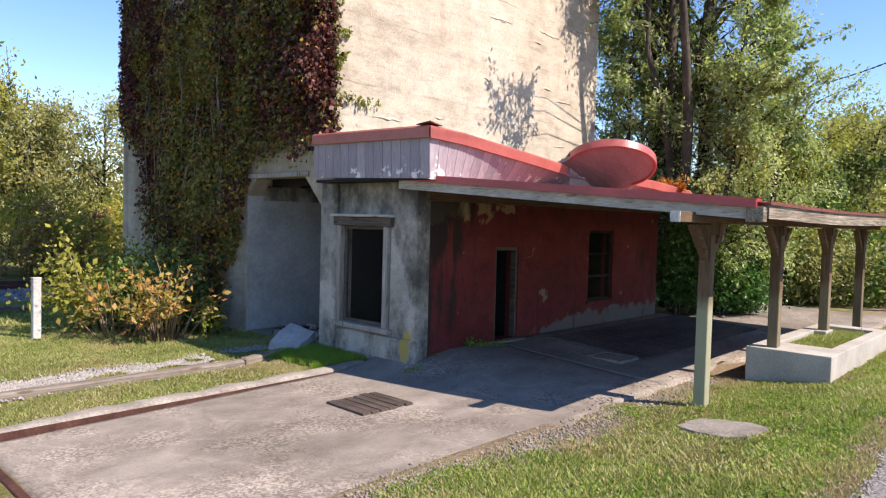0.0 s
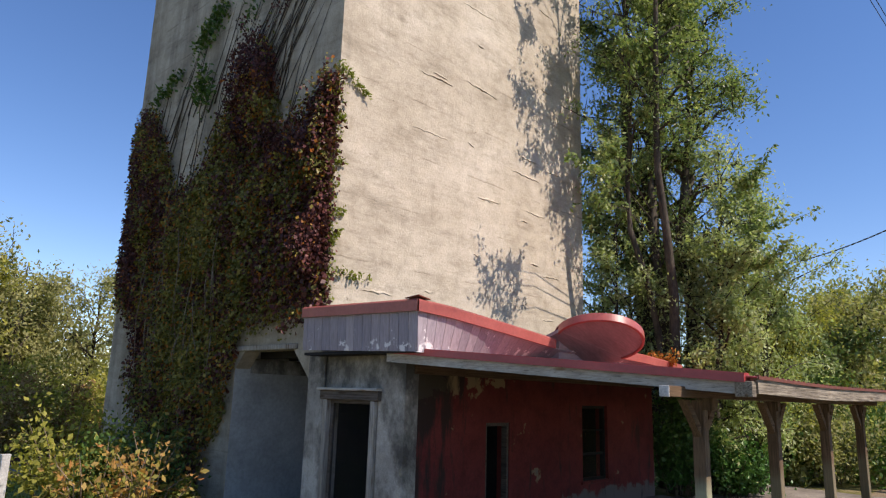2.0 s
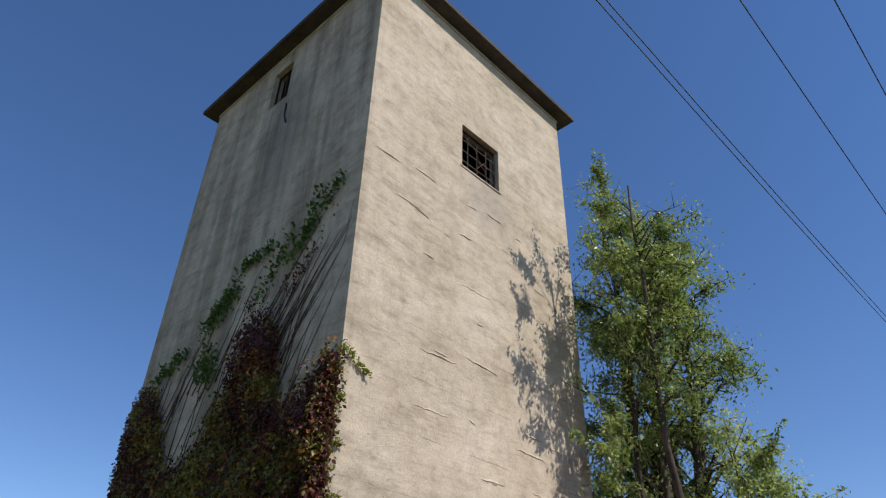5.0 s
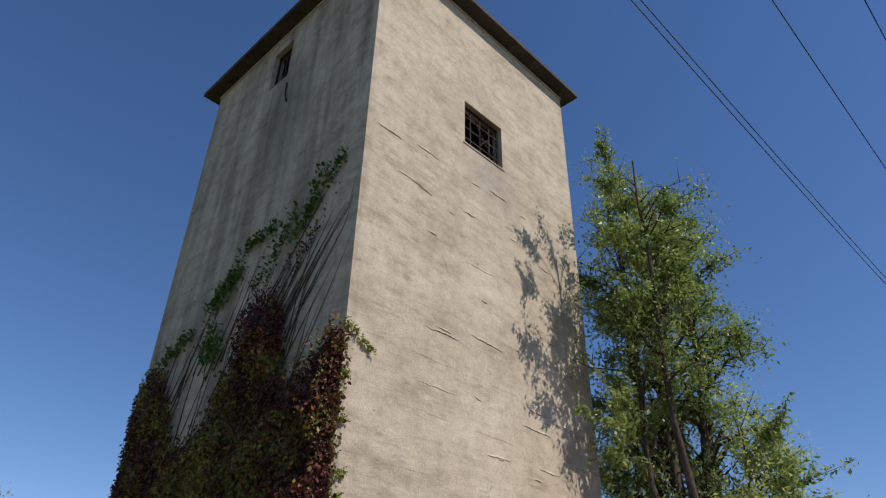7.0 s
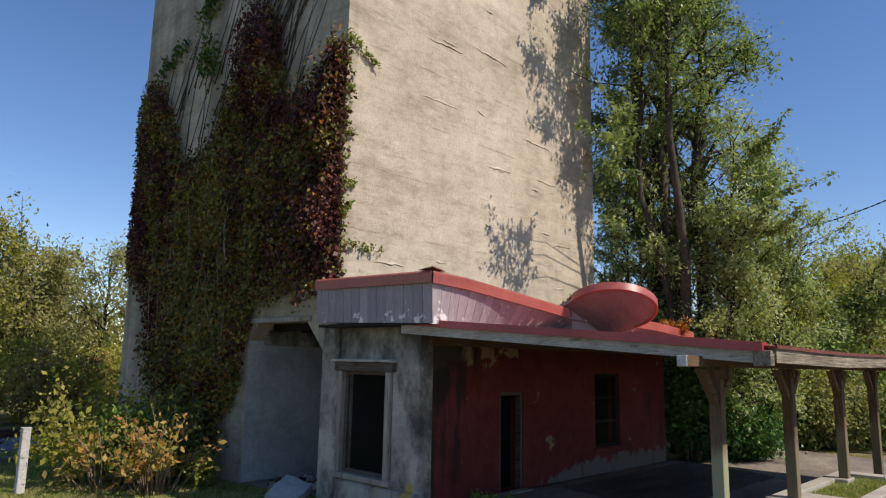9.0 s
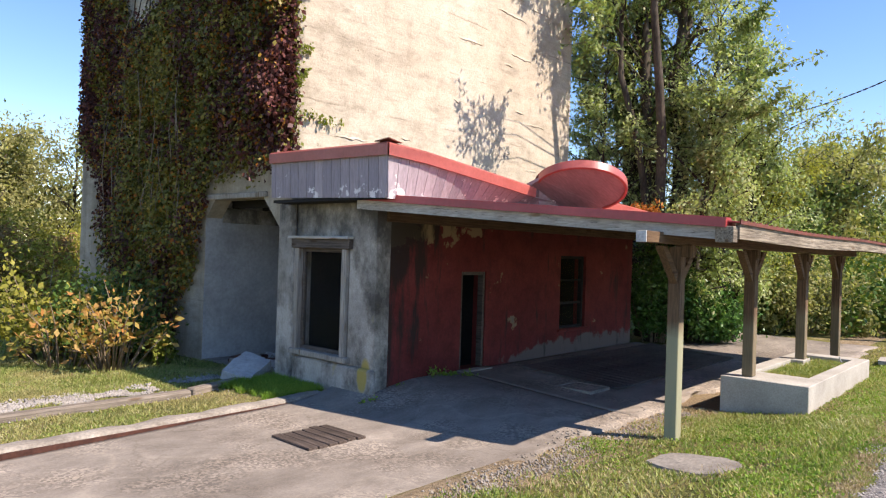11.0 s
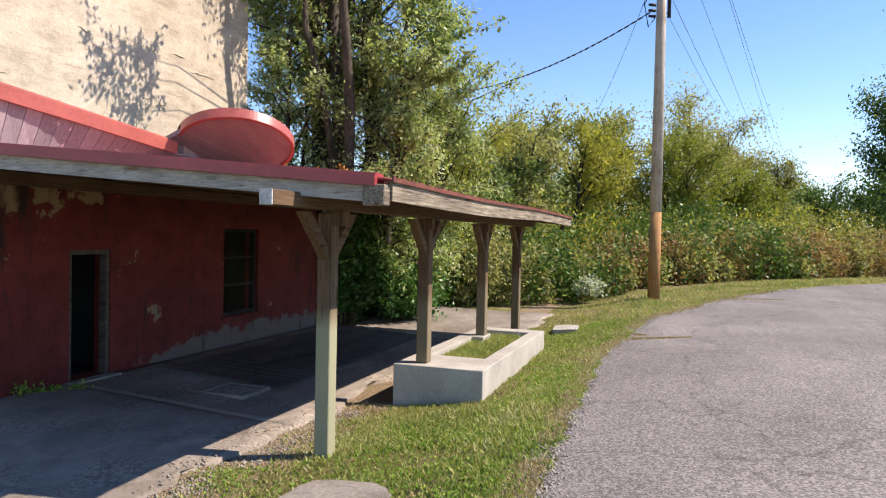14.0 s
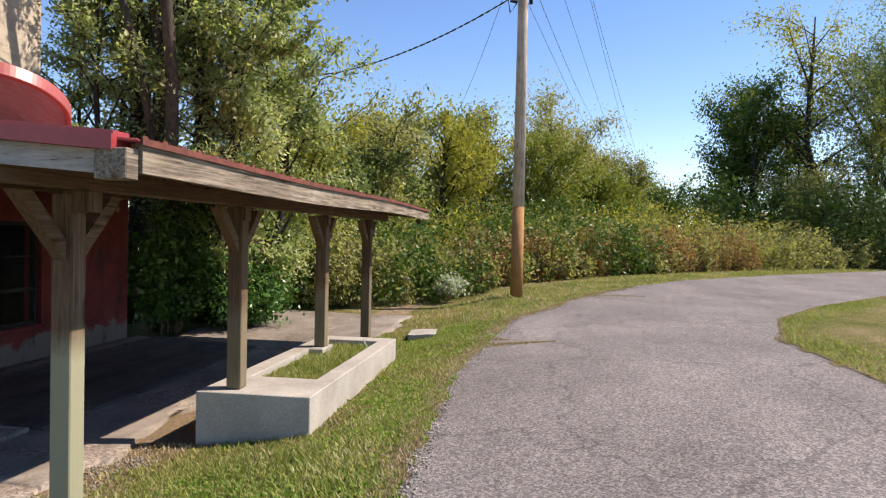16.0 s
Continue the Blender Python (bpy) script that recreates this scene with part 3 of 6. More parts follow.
def fast(name, verts, faces, material, parent=None, kind="", label="", category="", smooth=False):
    """A mesh object from arrays, all faces with the same number of corners."""
    me = bpy.data.meshes.new(name)
    verts = np.asarray(verts, np.float32).reshape(-1, 3)
    faces = np.asarray(faces, np.int32)
    n, k = faces.shape
    me.vertices.add(len(verts))
    me.vertices.foreach_set("co", verts.ravel())
    me.loops.add(n * k)
    me.loops.foreach_set("vertex_index", faces.ravel())
    me.polygons.add(n)
    me.polygons.foreach_set("loop_start", np.arange(0, n * k, k, dtype=np.int32))
    me.polygons.foreach_set("loop_total", np.full(n, k, np.int32))
    if smooth:
        me.polygons.foreach_set("use_smooth", np.ones(n, bool))
    me.materials.append(material)
    me.update(calc_edges=True)
    ob = new(name, me)
    if parent:
        ob.parent = parent
        ob.matrix_parent_inverse = Matrix.Translation(-Vector(root_at(parent)))
    return tagged(ob, label=label, category=category, kind=kind)

def leaf_arrays(rs, at, size, long=1.6, droop=0.3, spread=None, facing=None):
    """Leaves as folded diamonds round the given places, with random turns."""
    n = len(at)
    at = np.asarray(at, float)
    d = rs.normal(size=(n, 3))
    if spread is not None:
        d = d * spread[0] + np.asarray(spread[1])
    d[:, 2] -= droop
    d /= np.linalg.norm(d, axis=1, keepdims=True) + 1e-9
    up = rs.normal(size=(n, 3))
    if facing:
        up = up * facing + np.array((0.10, -0.45, 0.75))
    s = np.cross(d, up)
    s /= np.linalg.norm(s, axis=1, keepdims=True) + 1e-9
    nn = np.cross(d, s)
    L = (size * rs.uniform(0.6, 1.35, n))[:, None]
    W = L / long
    a = at
    b = at + d * L * 0.5 + s * W * 0.5 + nn * W * 0.15
    c = at + d * L
    e = at + d * L * 0.5 - s * W * 0.5 + nn * W * 0.15
    v = np.stack([a, b, c, e], 1).reshape(-1, 3)
    f = np.arange(4 * n).reshape(n, 4)
    return v, f

def blade_arrays(rs, at, height, width=0.008):
    n = len(at)
    th = rs.uniform(0, math.tau, n)
    h = height * rs.uniform(0.45, 1.3, n)
    lean = rs.normal(0, 0.55, (n, 2)) * h[:, None]
    w = width * rs.uniform(0.6, 1.5, n)
    side = np.stack([np.cos(th) * w, np.sin(th) * w, 0 * w], 1)
    tip = at + np.column_stack([lean, h])
    v = np.stack([at - side, at + side, tip], 1).reshape(-1, 3)
    return v, np.arange(3 * n).reshape(n, 3)

def value_noise(x, y, seed=0):
    """Smooth noise between 0 and 1 on arrays."""
    def h(i, j):
        s = np.sin(i * 127.1 + j * 311.7 + seed * 74.7) * 43758.5453
        return s - np.floor(s)
    i, j = np.floor(x), np.floor(y)
    u, v = x - i, y - j
    u, v = u * u * (3 - 2 * u), v * v * (3 - 2 * v)
    return (h(i, j) * (1 - u) + h(i + 1, j) * u) * (1 - v) + (h(i, j + 1) * (1 - u) + h(i + 1, j + 1) * u) * v

def fbm(x, y, seed=0):
    return 0.5 * value_noise(x, y, seed) + 0.3 * value_noise(x * 2.1, y * 2.1, seed + 1) + 0.2 * value_noise(x * 4.3, y * 4.3, seed + 2)

# ---- ground, road, slab ----
def ground_z(x, y):
    x, y = np.asarray(x, float), np.asarray(y, float)
    z = np.interp(y, [-40, -3.5, -1.5, 0.0, 1.2, 1.8, 2.4, 3.2, 4.2, 8.4, 10, 14, 20, 26, 60], [0.9, 0.72, 0.66, 0.57, 0.50, 0.42, 0.26, 0.115, 0.055, 0.03, 0.04, 0.0, -0.25, -0.35, -0.4])
    far = np.clip((x - 13) / 8, 0, 1)
    z = z + far * np.interp(y, [0, 2.4, 4, 9, 16], [0, 0.06, 0.14, 0.25, 0.5])
    near = np.clip((3.0 - x) / 5, 0, 1) * np.interp(y, [0.8, 1.8, 5], [0.12, 0.10, 0.0])
    return z + near

def road_edge(x):
    """The north edge of the asphalt."""
    return np.interp(x, [-40, 4, 6, 9, 11.3, 13.4, 15.6, 18.4, 23.5, 30.5, 35.5, 41.5, 60], [1.1, 1.1, 1.05, 1.2, 1.28, 1.34, 1.16, 0.9, -0.85, -4.4, -8.6, -14.5, -36])

def slab_z(x, y):
    x, y = np.asarray(x, float), np.asarray(y, float)
    west = np.interp(y, [4.2, 6, 8.5], [0.05, 0.01, 0.02])
    under = np.interp(y, [4.2, 5.0, 7.5], [0.10, 0.14, 0.29])
    k = np.clip((x - 6.9) / 2.0, 0, 1)
    k = k * k * (3 - 2 * k)
    return west * (1 - k) + under * k

def axis_steps(spans):
    out = []
    for a, b, s in spans:
        out.extend(np.arange(a, b - 1e-6, s))
    out.append(spans[-1][1])
    return np.array(out)

def sheet(name, xs, ys, zf, material, keep=None, skirt=0.0, **tags):
    X, Y = np.meshgrid(xs, ys, indexing="ij")
    Z = zf(X, Y)
    nx, ny = X.shape
    idx = np.arange(nx * ny).reshape(nx, ny)
    f = np.stack([idx[:-1, :-1], idx[1:, :-1], idx[1:, 1:], idx[:-1, 1:]], -1).reshape(-1, 4)
    if keep is not None:
        cx, cy = (X[:-1, :-1] + X[1:, 1:]) / 2, (Y[:-1, :-1] + Y[1:, 1:]) / 2
        f = f[keep(cx, cy).ravel()]
    return fast(name, np.stack([X, Y, Z], -1), f, material, smooth=True, **tags)

gx = axis_steps([(-1500, -200, 260), (-200, -30, 17), (-30, -4, 2), (-4, 26, 0.2), (26, 60, 1.0), (60, 200, 14), (200, 1500, 260)])
gy = axis_steps([(-1500, -200, 260), (-200, -30, 17), (-30, -4, 1.0), (-4, 22, 0.2), (22, 60, 1.5), (60, 200, 14), (200, 1500, 260)])
def kerb_y(x):
    """The driveway's skewed north edge."""
    return np.interp(x, [2.0, 2.4, 7.7, 8.2, 9.9], [7.80, 7.83, 8.27, 8.40, 8.40])
def dirt_z(x, y):
    z = ground_z(x, y) + 0.03 * (fbm(x * 1.3, y * 1.3, 3) - 0.5) + 0.012 * (fbm(x * 6, y * 6, 5) - 0.5)
    on_slab = (x > 2.3) & (x < 16.2) & (y > 4.45) & (y < kerb_y(x) + 0.04)
    z = np.where(on_slab, np.minimum(z, slab_z(x, y) - 0.07), z)
    z = np.where((x > 16.3) & (x < 21.1) & (y > 3.6) & (y < 7.1), z - 0.04, z)
    on_road = (y < road_edge(x) - 0.18)
    return np.where(on_road, z - 0.05, z)
tagged(sheet("ground", gx, gy, dirt_z, SOIL), "uneven mown grass soil around the old buildings", "ground", kind="structure")

# road: follows its curving edge; a grassed island lies inside the bend
def island(x, y):
    ix = np.interp(y, [-60, -20, -9, -5.8, -4.1, -3.3], [60, 34, 25, 21.1, 18.3, 15.7])
    return (y < -3.3 + 0.12 * (fbm(x * 2, y * 2, 9) - 0.5)) & (x < ix) & (x > 6)
def road_mesh():
    xs = np.concatenate([np.arange(-40, 3, 1.0), np.arange(3, 20, 0.12), np.arange(20, 60, 0.4)])
    ts = np.concatenate([np.arange(0, 0.6, 0.05), np.arange(0.6, 6.0, 0.12), np.arange(6.0, 16, 0.5)])
    X, T = np.meshgrid(xs, ts, indexing="ij")
    rag = (fbm(X * 2.2, 0 * X, 4) - 0.5) * 0.22 + (value_noise(X * 9, 0 * X, 6) - 0.5) * 0.07
    Y = road_edge(X) + rag * np.exp(-T * 1.5) - T * np.interp(X, [18, 30, 45], [1, 1.2, 1.8])
    Z = ground_z(X, Y) + 0.012 - 0.03 * np.exp(-T * 18)
    nx, ny = X.shape
    idx = np.arange(nx * ny).reshape(nx, ny)
    f = np.stack([idx[:-1, :-1], idx[:-1, 1:], idx[1:, 1:], idx[1:, :-1]], -1).reshape(-1, 4)
    return fast("road", np.stack([X, Y, Z], -1), f, ASPHALT, kind="structure", label="worn grey asphalt lane curving past a grass verge", category="road", smooth=True)
road_mesh()
def island_mesh():
    xs, ys = np.concatenate([np.arange(5.6, 14, 0.3), np.arange(14, 25, 0.09), np.arange(25, 40, 0.3)]), np.concatenate([np.arange(-40, -9, 0.3), np.arange(-9, -3.1, 0.09)])
    return sheet("grass_island", xs, ys, lambda x, y: ground_z(x, y) + 0.016 + 0.06 * np.clip(np.minimum(-3.3 - y, 0.6 * (np.interp(y, [-60, -20, -9, -5.8, -4.1, -3.3], [60, 34, 25, 21.1, 18.3, 15.7]) - x)) / 1.2, 0, 1) + 0.02 * fbm(x * 2, y * 2, 2) * np.clip((-3.4 - y) / 0.5, 0, 1), SOIL, keep=island)
tagged(island_mesh(), "mown grass island inside the road bend", "grass", kind="structure")

def slab_part(name, x0, x1, y0, y1, label, ragged=False):
    xs, ys = np.linspace(x0, x1, max(2, int((x1 - x0) / 0.12)) + 1), np.linspace(y0, y1, max(2, int((y1 - y0) / 0.12)) + 1)
    X, Y = np.meshgrid(xs, ys, indexing="ij")
    if ragged:
        Y = Y + (Y < y0 + 1e-6) * ((fbm(X * 1.6, X * 0, 8) - 0.5) * 0.45 + (value_noise(X * 8, X * 0, 2) - 0.5) * 0.10)
    Z = np.where(X > 16.31, ground_z(X, Y) + 0.03, slab_z(X, Y)) + 0.012 * (fbm(X * 0.9, Y * 0.9, 7) - 0.5)
    nx, ny = X.shape
    n = nx * ny
    idx = np.arange(n).reshape(nx, ny)
    top = np.stack([idx[:-1, :-1], idx[1:, :-1], idx[1:, 1:], idx[:-1, 1:]], -1).reshape(-1, 4)
    ring = np.concatenate([idx[:, 0], idx[-1, 1:], idx[-2::-1, -1], idx[0, -2:0:-1]])
    V = np.stack([X, Y, Z], -1).reshape(-1, 3)
    low = V[ring].copy()
    low[:, 2] -= 0.12
    r2 = np.arange(n, n + len(ring))
    sides = np.stack([ring, np.roll(ring, -1), np.roll(r2, -1), r2], -1)[:, ::-1]
    return fast(name, np.concatenate([V, low]), np.concatenate([top, sides]), SLAB, kind="structure", label=label, category="concrete slab")
drive = slab_part("concrete_slab", 2.25, 9.86, 4.25, 8.40, "weathered concrete driveway slab with gritty patches", True)
for v in drive.data.vertices:
    if v.co.y > 7.0:
        v.co.y = 7.0 + (v.co.y - 7.0) * (float(kerb_y(v.co.x)) - 7.0) / 1.4
slab_part("concrete_slab", 9.88, 16.3, 4.25, 7.44, "stained concrete slab under the canopy", True)
slab_part("concrete_slab", 16.32, 21.2, 3.4, 7.2, "cracked concrete apron behind the planter", True)

def fill(ob, bm, material):
    """Gives a part that holds finer pieces its own mesh."""
    bm.to_mesh(ob.data)
    bm.free()
    ob.data.materials.clear()
    ob.data.materials.append(material)

# ---- tower ----
tower = empty("tower", (12.2, 14.1, 0), label="tall weathered board-formed concrete mill tower half covered in creeper", category="tower")
TX0, TX1, TY0, TY1, TZ = 7.93, 16.52, 9.59, 18.70, 21.0
bm = bmesh.new()
walled(bm, "x", TX0, TX0 + 0.35, TY0, TY1, -0.6, TZ, [(9.87, 12.42, -0.6, 3.14), (13.97, 15.0, 18.65, 20.3)])
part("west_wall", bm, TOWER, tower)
for o in ([(TX0 + 0.003, 9.872, 3.138), (TX0 + 0.003, 10.44, 3.138), (TX0 + 0.003, 9.872, 2.55)], [(TX0 + 0.003, 12.409, 3.138), (TX0 + 0.003, 12.409, 2.80), (TX0 + 0.003, 12.08, 3.138)]):
    bm = bmesh.new()
    prism(bm, o, (0.34, 0, 0))
    part("corner_bracket", bm, TOWER, tower)
bm = bmesh.new()
walled(bm, "y", TY0, TY0 + 0.35, TX0 + 0.35, TX1, -0.6, TZ, [(11.36, 13.0, 15.42, 17.02)])
part("south_wall", bm, TOWER, tower)
bm = bmesh.new()
walled(bm, "x", TX1 - 0.35, TX1, TY0 + 0.35, TY1, -0.6, TZ)
part("east_wall", bm, TOWER, tower)
bm = bmesh.new()
walled(bm, "y", TY1 - 0.35, TY1, TX0 + 0.35, TX1 - 0.35, -0.6, TZ)
part("north_wall", bm, TOWER, tower)
bm = bmesh.new()
block(bm, (TX0 - 0.48, TY0 - 0.48, TZ - 0.02), (TX1 + 0.48, TY1 + 0.48, TZ + 0.16), 0.02)
block(bm, (TX0 - 0.40, TY0 - 0.40, TZ + 0.16), (TX1 + 0.40, TY1 + 0.40, TZ + 0.30), 0.03)
part("roof_slab", bm, CAPMAT, tower, "dark tarred overhanging roof slab")
bm = bmesh.new()
block(bm, (TX0 - 0.03, TY0 - 0.03, TZ - 0.14), (TX1 + 0.03, TY1 + 0.03, TZ - 0.021), 0.01)
part("roof_trim", bm, RAKEWOOD, tower)
# Added unseen floor and panels, near-black for the shade behind the windows.
bm = bmesh.new()
block(bm, (TX0 + 0.36, TY0 + 0.36, 9.0), (TX1 - 0.36, TY1 - 0.36, 9.2))
part("inner_floor", bm, DARKIN, tower)
bm = bmesh.new()
block(bm, (9.2, 11.0, 9.2), (15.4, 11.2, 20.9))
block(bm, (9.2, 11.2, 9.2), (9.4, 17.5, 20.9))
part("window_backing", bm, DARKIN, tower)
# drive-in passage behind the chamfered opening
bm = bmesh.new()
block(bm, (TX0 + 0.012, 12.411, -0.3), (13.0, 12.60, 3.139))
part("passage_wall", bm, PALEWALL, tower, "pale plastered passage wall")
bm = bmesh.new()
block(bm, (TX0 + 0.352, 9.95, -0.3), (13.0, 10.06, 3.4))
part("passage_wall", bm, STAINED, tower)
bm = bmesh.new()
block(bm, (13.0, 9.96, -0.3), (13.2, 12.60, 3.4))
part("passage_end", bm, STAINED, tower)
# Passage ceiling and joists; their shade is put into the near-black colour.
bm = bmesh.new()
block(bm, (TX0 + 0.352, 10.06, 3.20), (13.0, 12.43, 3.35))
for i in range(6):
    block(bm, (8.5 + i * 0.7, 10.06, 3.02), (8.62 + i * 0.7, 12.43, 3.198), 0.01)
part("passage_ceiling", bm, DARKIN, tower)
# Added strip that makes the top of the passage wall darker.
bm = bmesh.new()
block(bm, (TX0 + 0.36, 12.36, 2.72), (12.99, 12.409, 3.015), 0.008)
part("passage_band", bm, STAINED, tower, "dark band along the top of the passage wall")
bm = bmesh.new()
block(bm, (TX0 + 0.02, 10.06, -0.3), (13.0, 12.409, 0.04))
part("passage_floor", bm, ROUGHCON, tower)
# lintel board and ledge over the opening
bm = bmesh.new()
block(bm, (TX0 - 0.05, 10.3, 3.14), (TX0 - 0.002, 12.5, 3.24), 0.012)
part("lintel_board", bm, FRAMEWOOD, tower)
# barred window in the south wall
win = part("window", bmesh.new(), IRON, tower, "broken steel factory window with missing panes")
bm = bmesh.new()
for a, b in [((11.36, 15.42), (11.42, 17.02)), ((12.94, 15.42), (13.0, 17.02)), ((11.42, 15.42), (12.94, 15.48)), ((11.42, 16.96), (12.94, 17.02))]:
    block(bm, (a[0], TY0 + 0.14, a[1]), (b[0], TY0 + 0.19, b[1]), 0.005)
fill(win, bm, IRON)
for i in range(1, 4):
    bm = bmesh.new()
    x = 11.36 + i * 0.41
    block(bm, (x - 0.014, TY0 + 0.15, 15.48), (x + 0.014, TY0 + 0.18, 16.96))
    part("mullion", bm, IRON, win)
for i in range(1, 4):
    bm = bmesh.new()
    z = 15.42 + i * 0.40
    block(bm, (11.42, TY0 + 0.145, z - 0.013), (12.94, TY0 + 0.175, z + 0.013))
    part("glazing_bar", bm, IRON, win)
for i, (x0, z0, x1, z1) in enumerate([(11.9, 15.5, 12.5, 16.3), (12.2, 16.1, 12.6, 15.6), (11.5, 16.7, 12.3, 16.2)]):
    bm = bmesh.new()
    pipe(bm, [(x0, TY0 + 0.10, z0), ((x0 + x1) / 2, TY0 + 0.05, (z0 + z1) / 2 + 0.05), (x1, TY0 + 0.12, z1)], 0.012, 5)
    part("bent_bar", bm, RUST, win)
bm = bmesh.new()
block(bm, (11.30, TY0 - 0.03, 15.36), (13.06, TY0 + 0.3, 15.418), 0.01)
part("window_sill", bm, TOWER, win)
win2 = part("window", bmesh.new(), IRON, tower, "dark narrow window below the roof")
bm = bmesh.new()
for ya, yb, za, zb in [(13.97, 14.03, 18.65, 20.3), (14.94, 15.0, 18.65, 20.3), (14.03, 14.94, 18.65, 18.71), (14.03, 14.94, 20.24, 20.3), (14.46, 14.50, 18.71, 20.24)]:
    block(bm, (TX0 + 0.16, ya, za), (TX0 + 0.21, yb, zb))
fill(win2, bm, IRON)
bm = bmesh.new()
pipe(bm, [(TX0 - 0.02, 13.85, 18.2), (TX0 - 0.06, 13.75, 17.6), (TX0 - 0.05, 13.6, 17.2)], 0.025, 6)
part("hanging_cable", bm, WIRE, tower)
# spalled ledges along the pour joints: a broken lip with a hollow under it
rs = np.random.RandomState(4)
for i in range(40):
    x, w = rs.uniform(8.2, 14.8), rs.choice([0.22, 0.35, 0.5, 0.8, 1.15])
    z = 4.35 + 1.22 * rs.randint(0, 9) + rs.normal(0, 0.16)
    bm = bmesh.new()
    n = max(4, int(w / 0.07))
    slope = rs.normal(0, 0.025)
    deep = rs.uniform(0.012, 0.034)
    rows = []
    for k in range(n + 1):
        e = math.sin(math.pi * k / n) ** 0.5
        d, h = deep * e * rs.uniform(0.45, 1), e * rs.uniform(0.03, 0.075)
        px, pz = x + w * k / n, z + slope * k / n + rs.uniform(-0.018, 0.018)
        rows.append([bm.verts.new(p) for p in ((px, TY0 + 0.012, pz - 0.012), (px, TY0 - 0.002 - d, pz), (px, TY0 - 0.002 - d * 0.7, pz + h * 0.4), (px, TY0 + 0.012, pz + h))])
    for a, b in zip(rows, rows[1:]):
        for q in range(3):
            bm.faces.new((a[q], b[q], b[q + 1], a[q + 1]))
    bmesh.ops.recalc_face_normals(bm, faces=bm.faces)
    part("spall", bm, TOWER, tower)

# ---- low building ----
annex = empty("filling_station", (12, 8.5, 0.3), label="low red-walled building with flared board parapet and round roof disc", category="building")
RX0, RX1, RY = 7.93, 16.0, 7.45
bm = bmesh.new()
walled(bm, "y", RY, RY + 0.28, RX0 + 0.28, RX1, -0.2, 3.1, [(9.87, 10.53, 0.30, 1.95), (12.93, 13.92, 0.79, 2.27)])
part("red_wall", bm, REDWALL, annex, "faded peeling red painted wall")
bm = bmesh.new()
walled(bm, "x", RX0, RX0 + 0.28, RY, TY0 - 0.002, -0.2, 3.12, [(8.05, 9.38, 0.56, 2.27)])
part("front_wall", bm, STAINED, annex, "grey concrete front wall with black stains")
bm = bmesh.new()
walled(bm, "x", RX1 - 0.28, RX1, RY + 0.282, TY0 - 0.01, -0.2, 3.1)
part("end_wall", bm, REDWALL, annex)
bm = bmesh.new()
block(bm, (RX0 - 0.06, 9.40, -0.1), (RX0 - 0.002, 9.86, 3.0), 0.02)
part("pilaster", bm, STAINED, annex)
bm = bmesh.new()
block(bm, (RX0 - 0.07, RY - 0.05, -0.1), (RX0 + 0.03, 9.38, 0.50), 0.03)
part("plinth", bm, STAINED, annex)
# Added unseen floor, ceiling and partition, near-black for the room's shade.
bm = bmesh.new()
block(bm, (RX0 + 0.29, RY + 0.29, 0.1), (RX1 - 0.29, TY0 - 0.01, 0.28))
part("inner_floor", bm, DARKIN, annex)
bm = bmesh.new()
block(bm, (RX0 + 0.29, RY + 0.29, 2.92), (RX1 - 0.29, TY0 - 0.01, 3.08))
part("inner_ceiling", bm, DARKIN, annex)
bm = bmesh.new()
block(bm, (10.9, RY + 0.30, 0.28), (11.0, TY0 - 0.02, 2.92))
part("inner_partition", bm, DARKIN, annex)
# door frame and half-open door leaf, the leaf near-black like the shaded room
door = part("door", bmesh.new(), FRAMEWOOD, annex, "open doorway with dark timber frame")
bm = bmesh.new()
for a, b in [((9.87, 0.30), (9.93, 1.95)), ((10.47, 0.30), (10.53, 1.95)), ((9.93, 1.89), (10.47, 1.95))]:
    block(bm, (a[0], RY + 0.02, a[1]), (b[0], RY + 0.14, b[1]), 0.006)
fill(door, bm, DARKWOOD)
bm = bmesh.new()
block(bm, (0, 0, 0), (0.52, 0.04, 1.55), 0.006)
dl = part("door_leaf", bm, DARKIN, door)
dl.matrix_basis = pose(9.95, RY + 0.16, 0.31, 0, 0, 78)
bm = bmesh.new()
block(bm, (9.80, RY - 0.16, 0.16), (10.60, RY + 0.02, 0.30), 0.015)
part("door_step", bm, ROUGHCON, door)
# sash window in the red wall; shade is put into its near-black frame and bars
w3 = part("window", bmesh.new(), FRAMEWOOD, annex, "dark sash window with a cross rail")
bm = bmesh.new()
for a, b in [((12.93, 0.79), (12.99, 2.27)), ((13.86, 0.79), (13.92, 2.27)), ((12.99, 0.79), (13.86, 0.84)), ((12.99, 2.21), (13.86, 2.27))]:
    block(bm, (a[0], RY + 0.06, a[1]), (b[0], RY + 0.16, b[1]), 0.006)
fill(w3, bm, DARKIN)
bm = bmesh.new()
block(bm, (12.99, RY + 0.08, 1.28), (13.86, RY + 0.13, 1.33), 0.005)
part("meeting_rail", bm, DARKIN, w3)
bm = bmesh.new()
block(bm, (12.99, RY + 0.08, 1.76), (13.86, RY + 0.12, 1.79), 0.004)
part("glazing_bar", bm, DARKIN, w3)
for za, zb in ((0.84, 1.28), (1.33, 2.21)):
    bm = bmesh.new()
    block(bm, (12.99, RY + 0.10, za), (13.86, RY + 0.106, zb))
    pn = part("pane", bm, GLASS, w3)
    pn.visible_shadow = False
bm = bmesh.new()
block(bm, (12.86, RY - 0.04, 0.735), (13.99, RY + 0.20, 0.788), 0.012)
part("window_sill", bm, REDWALL, w3)
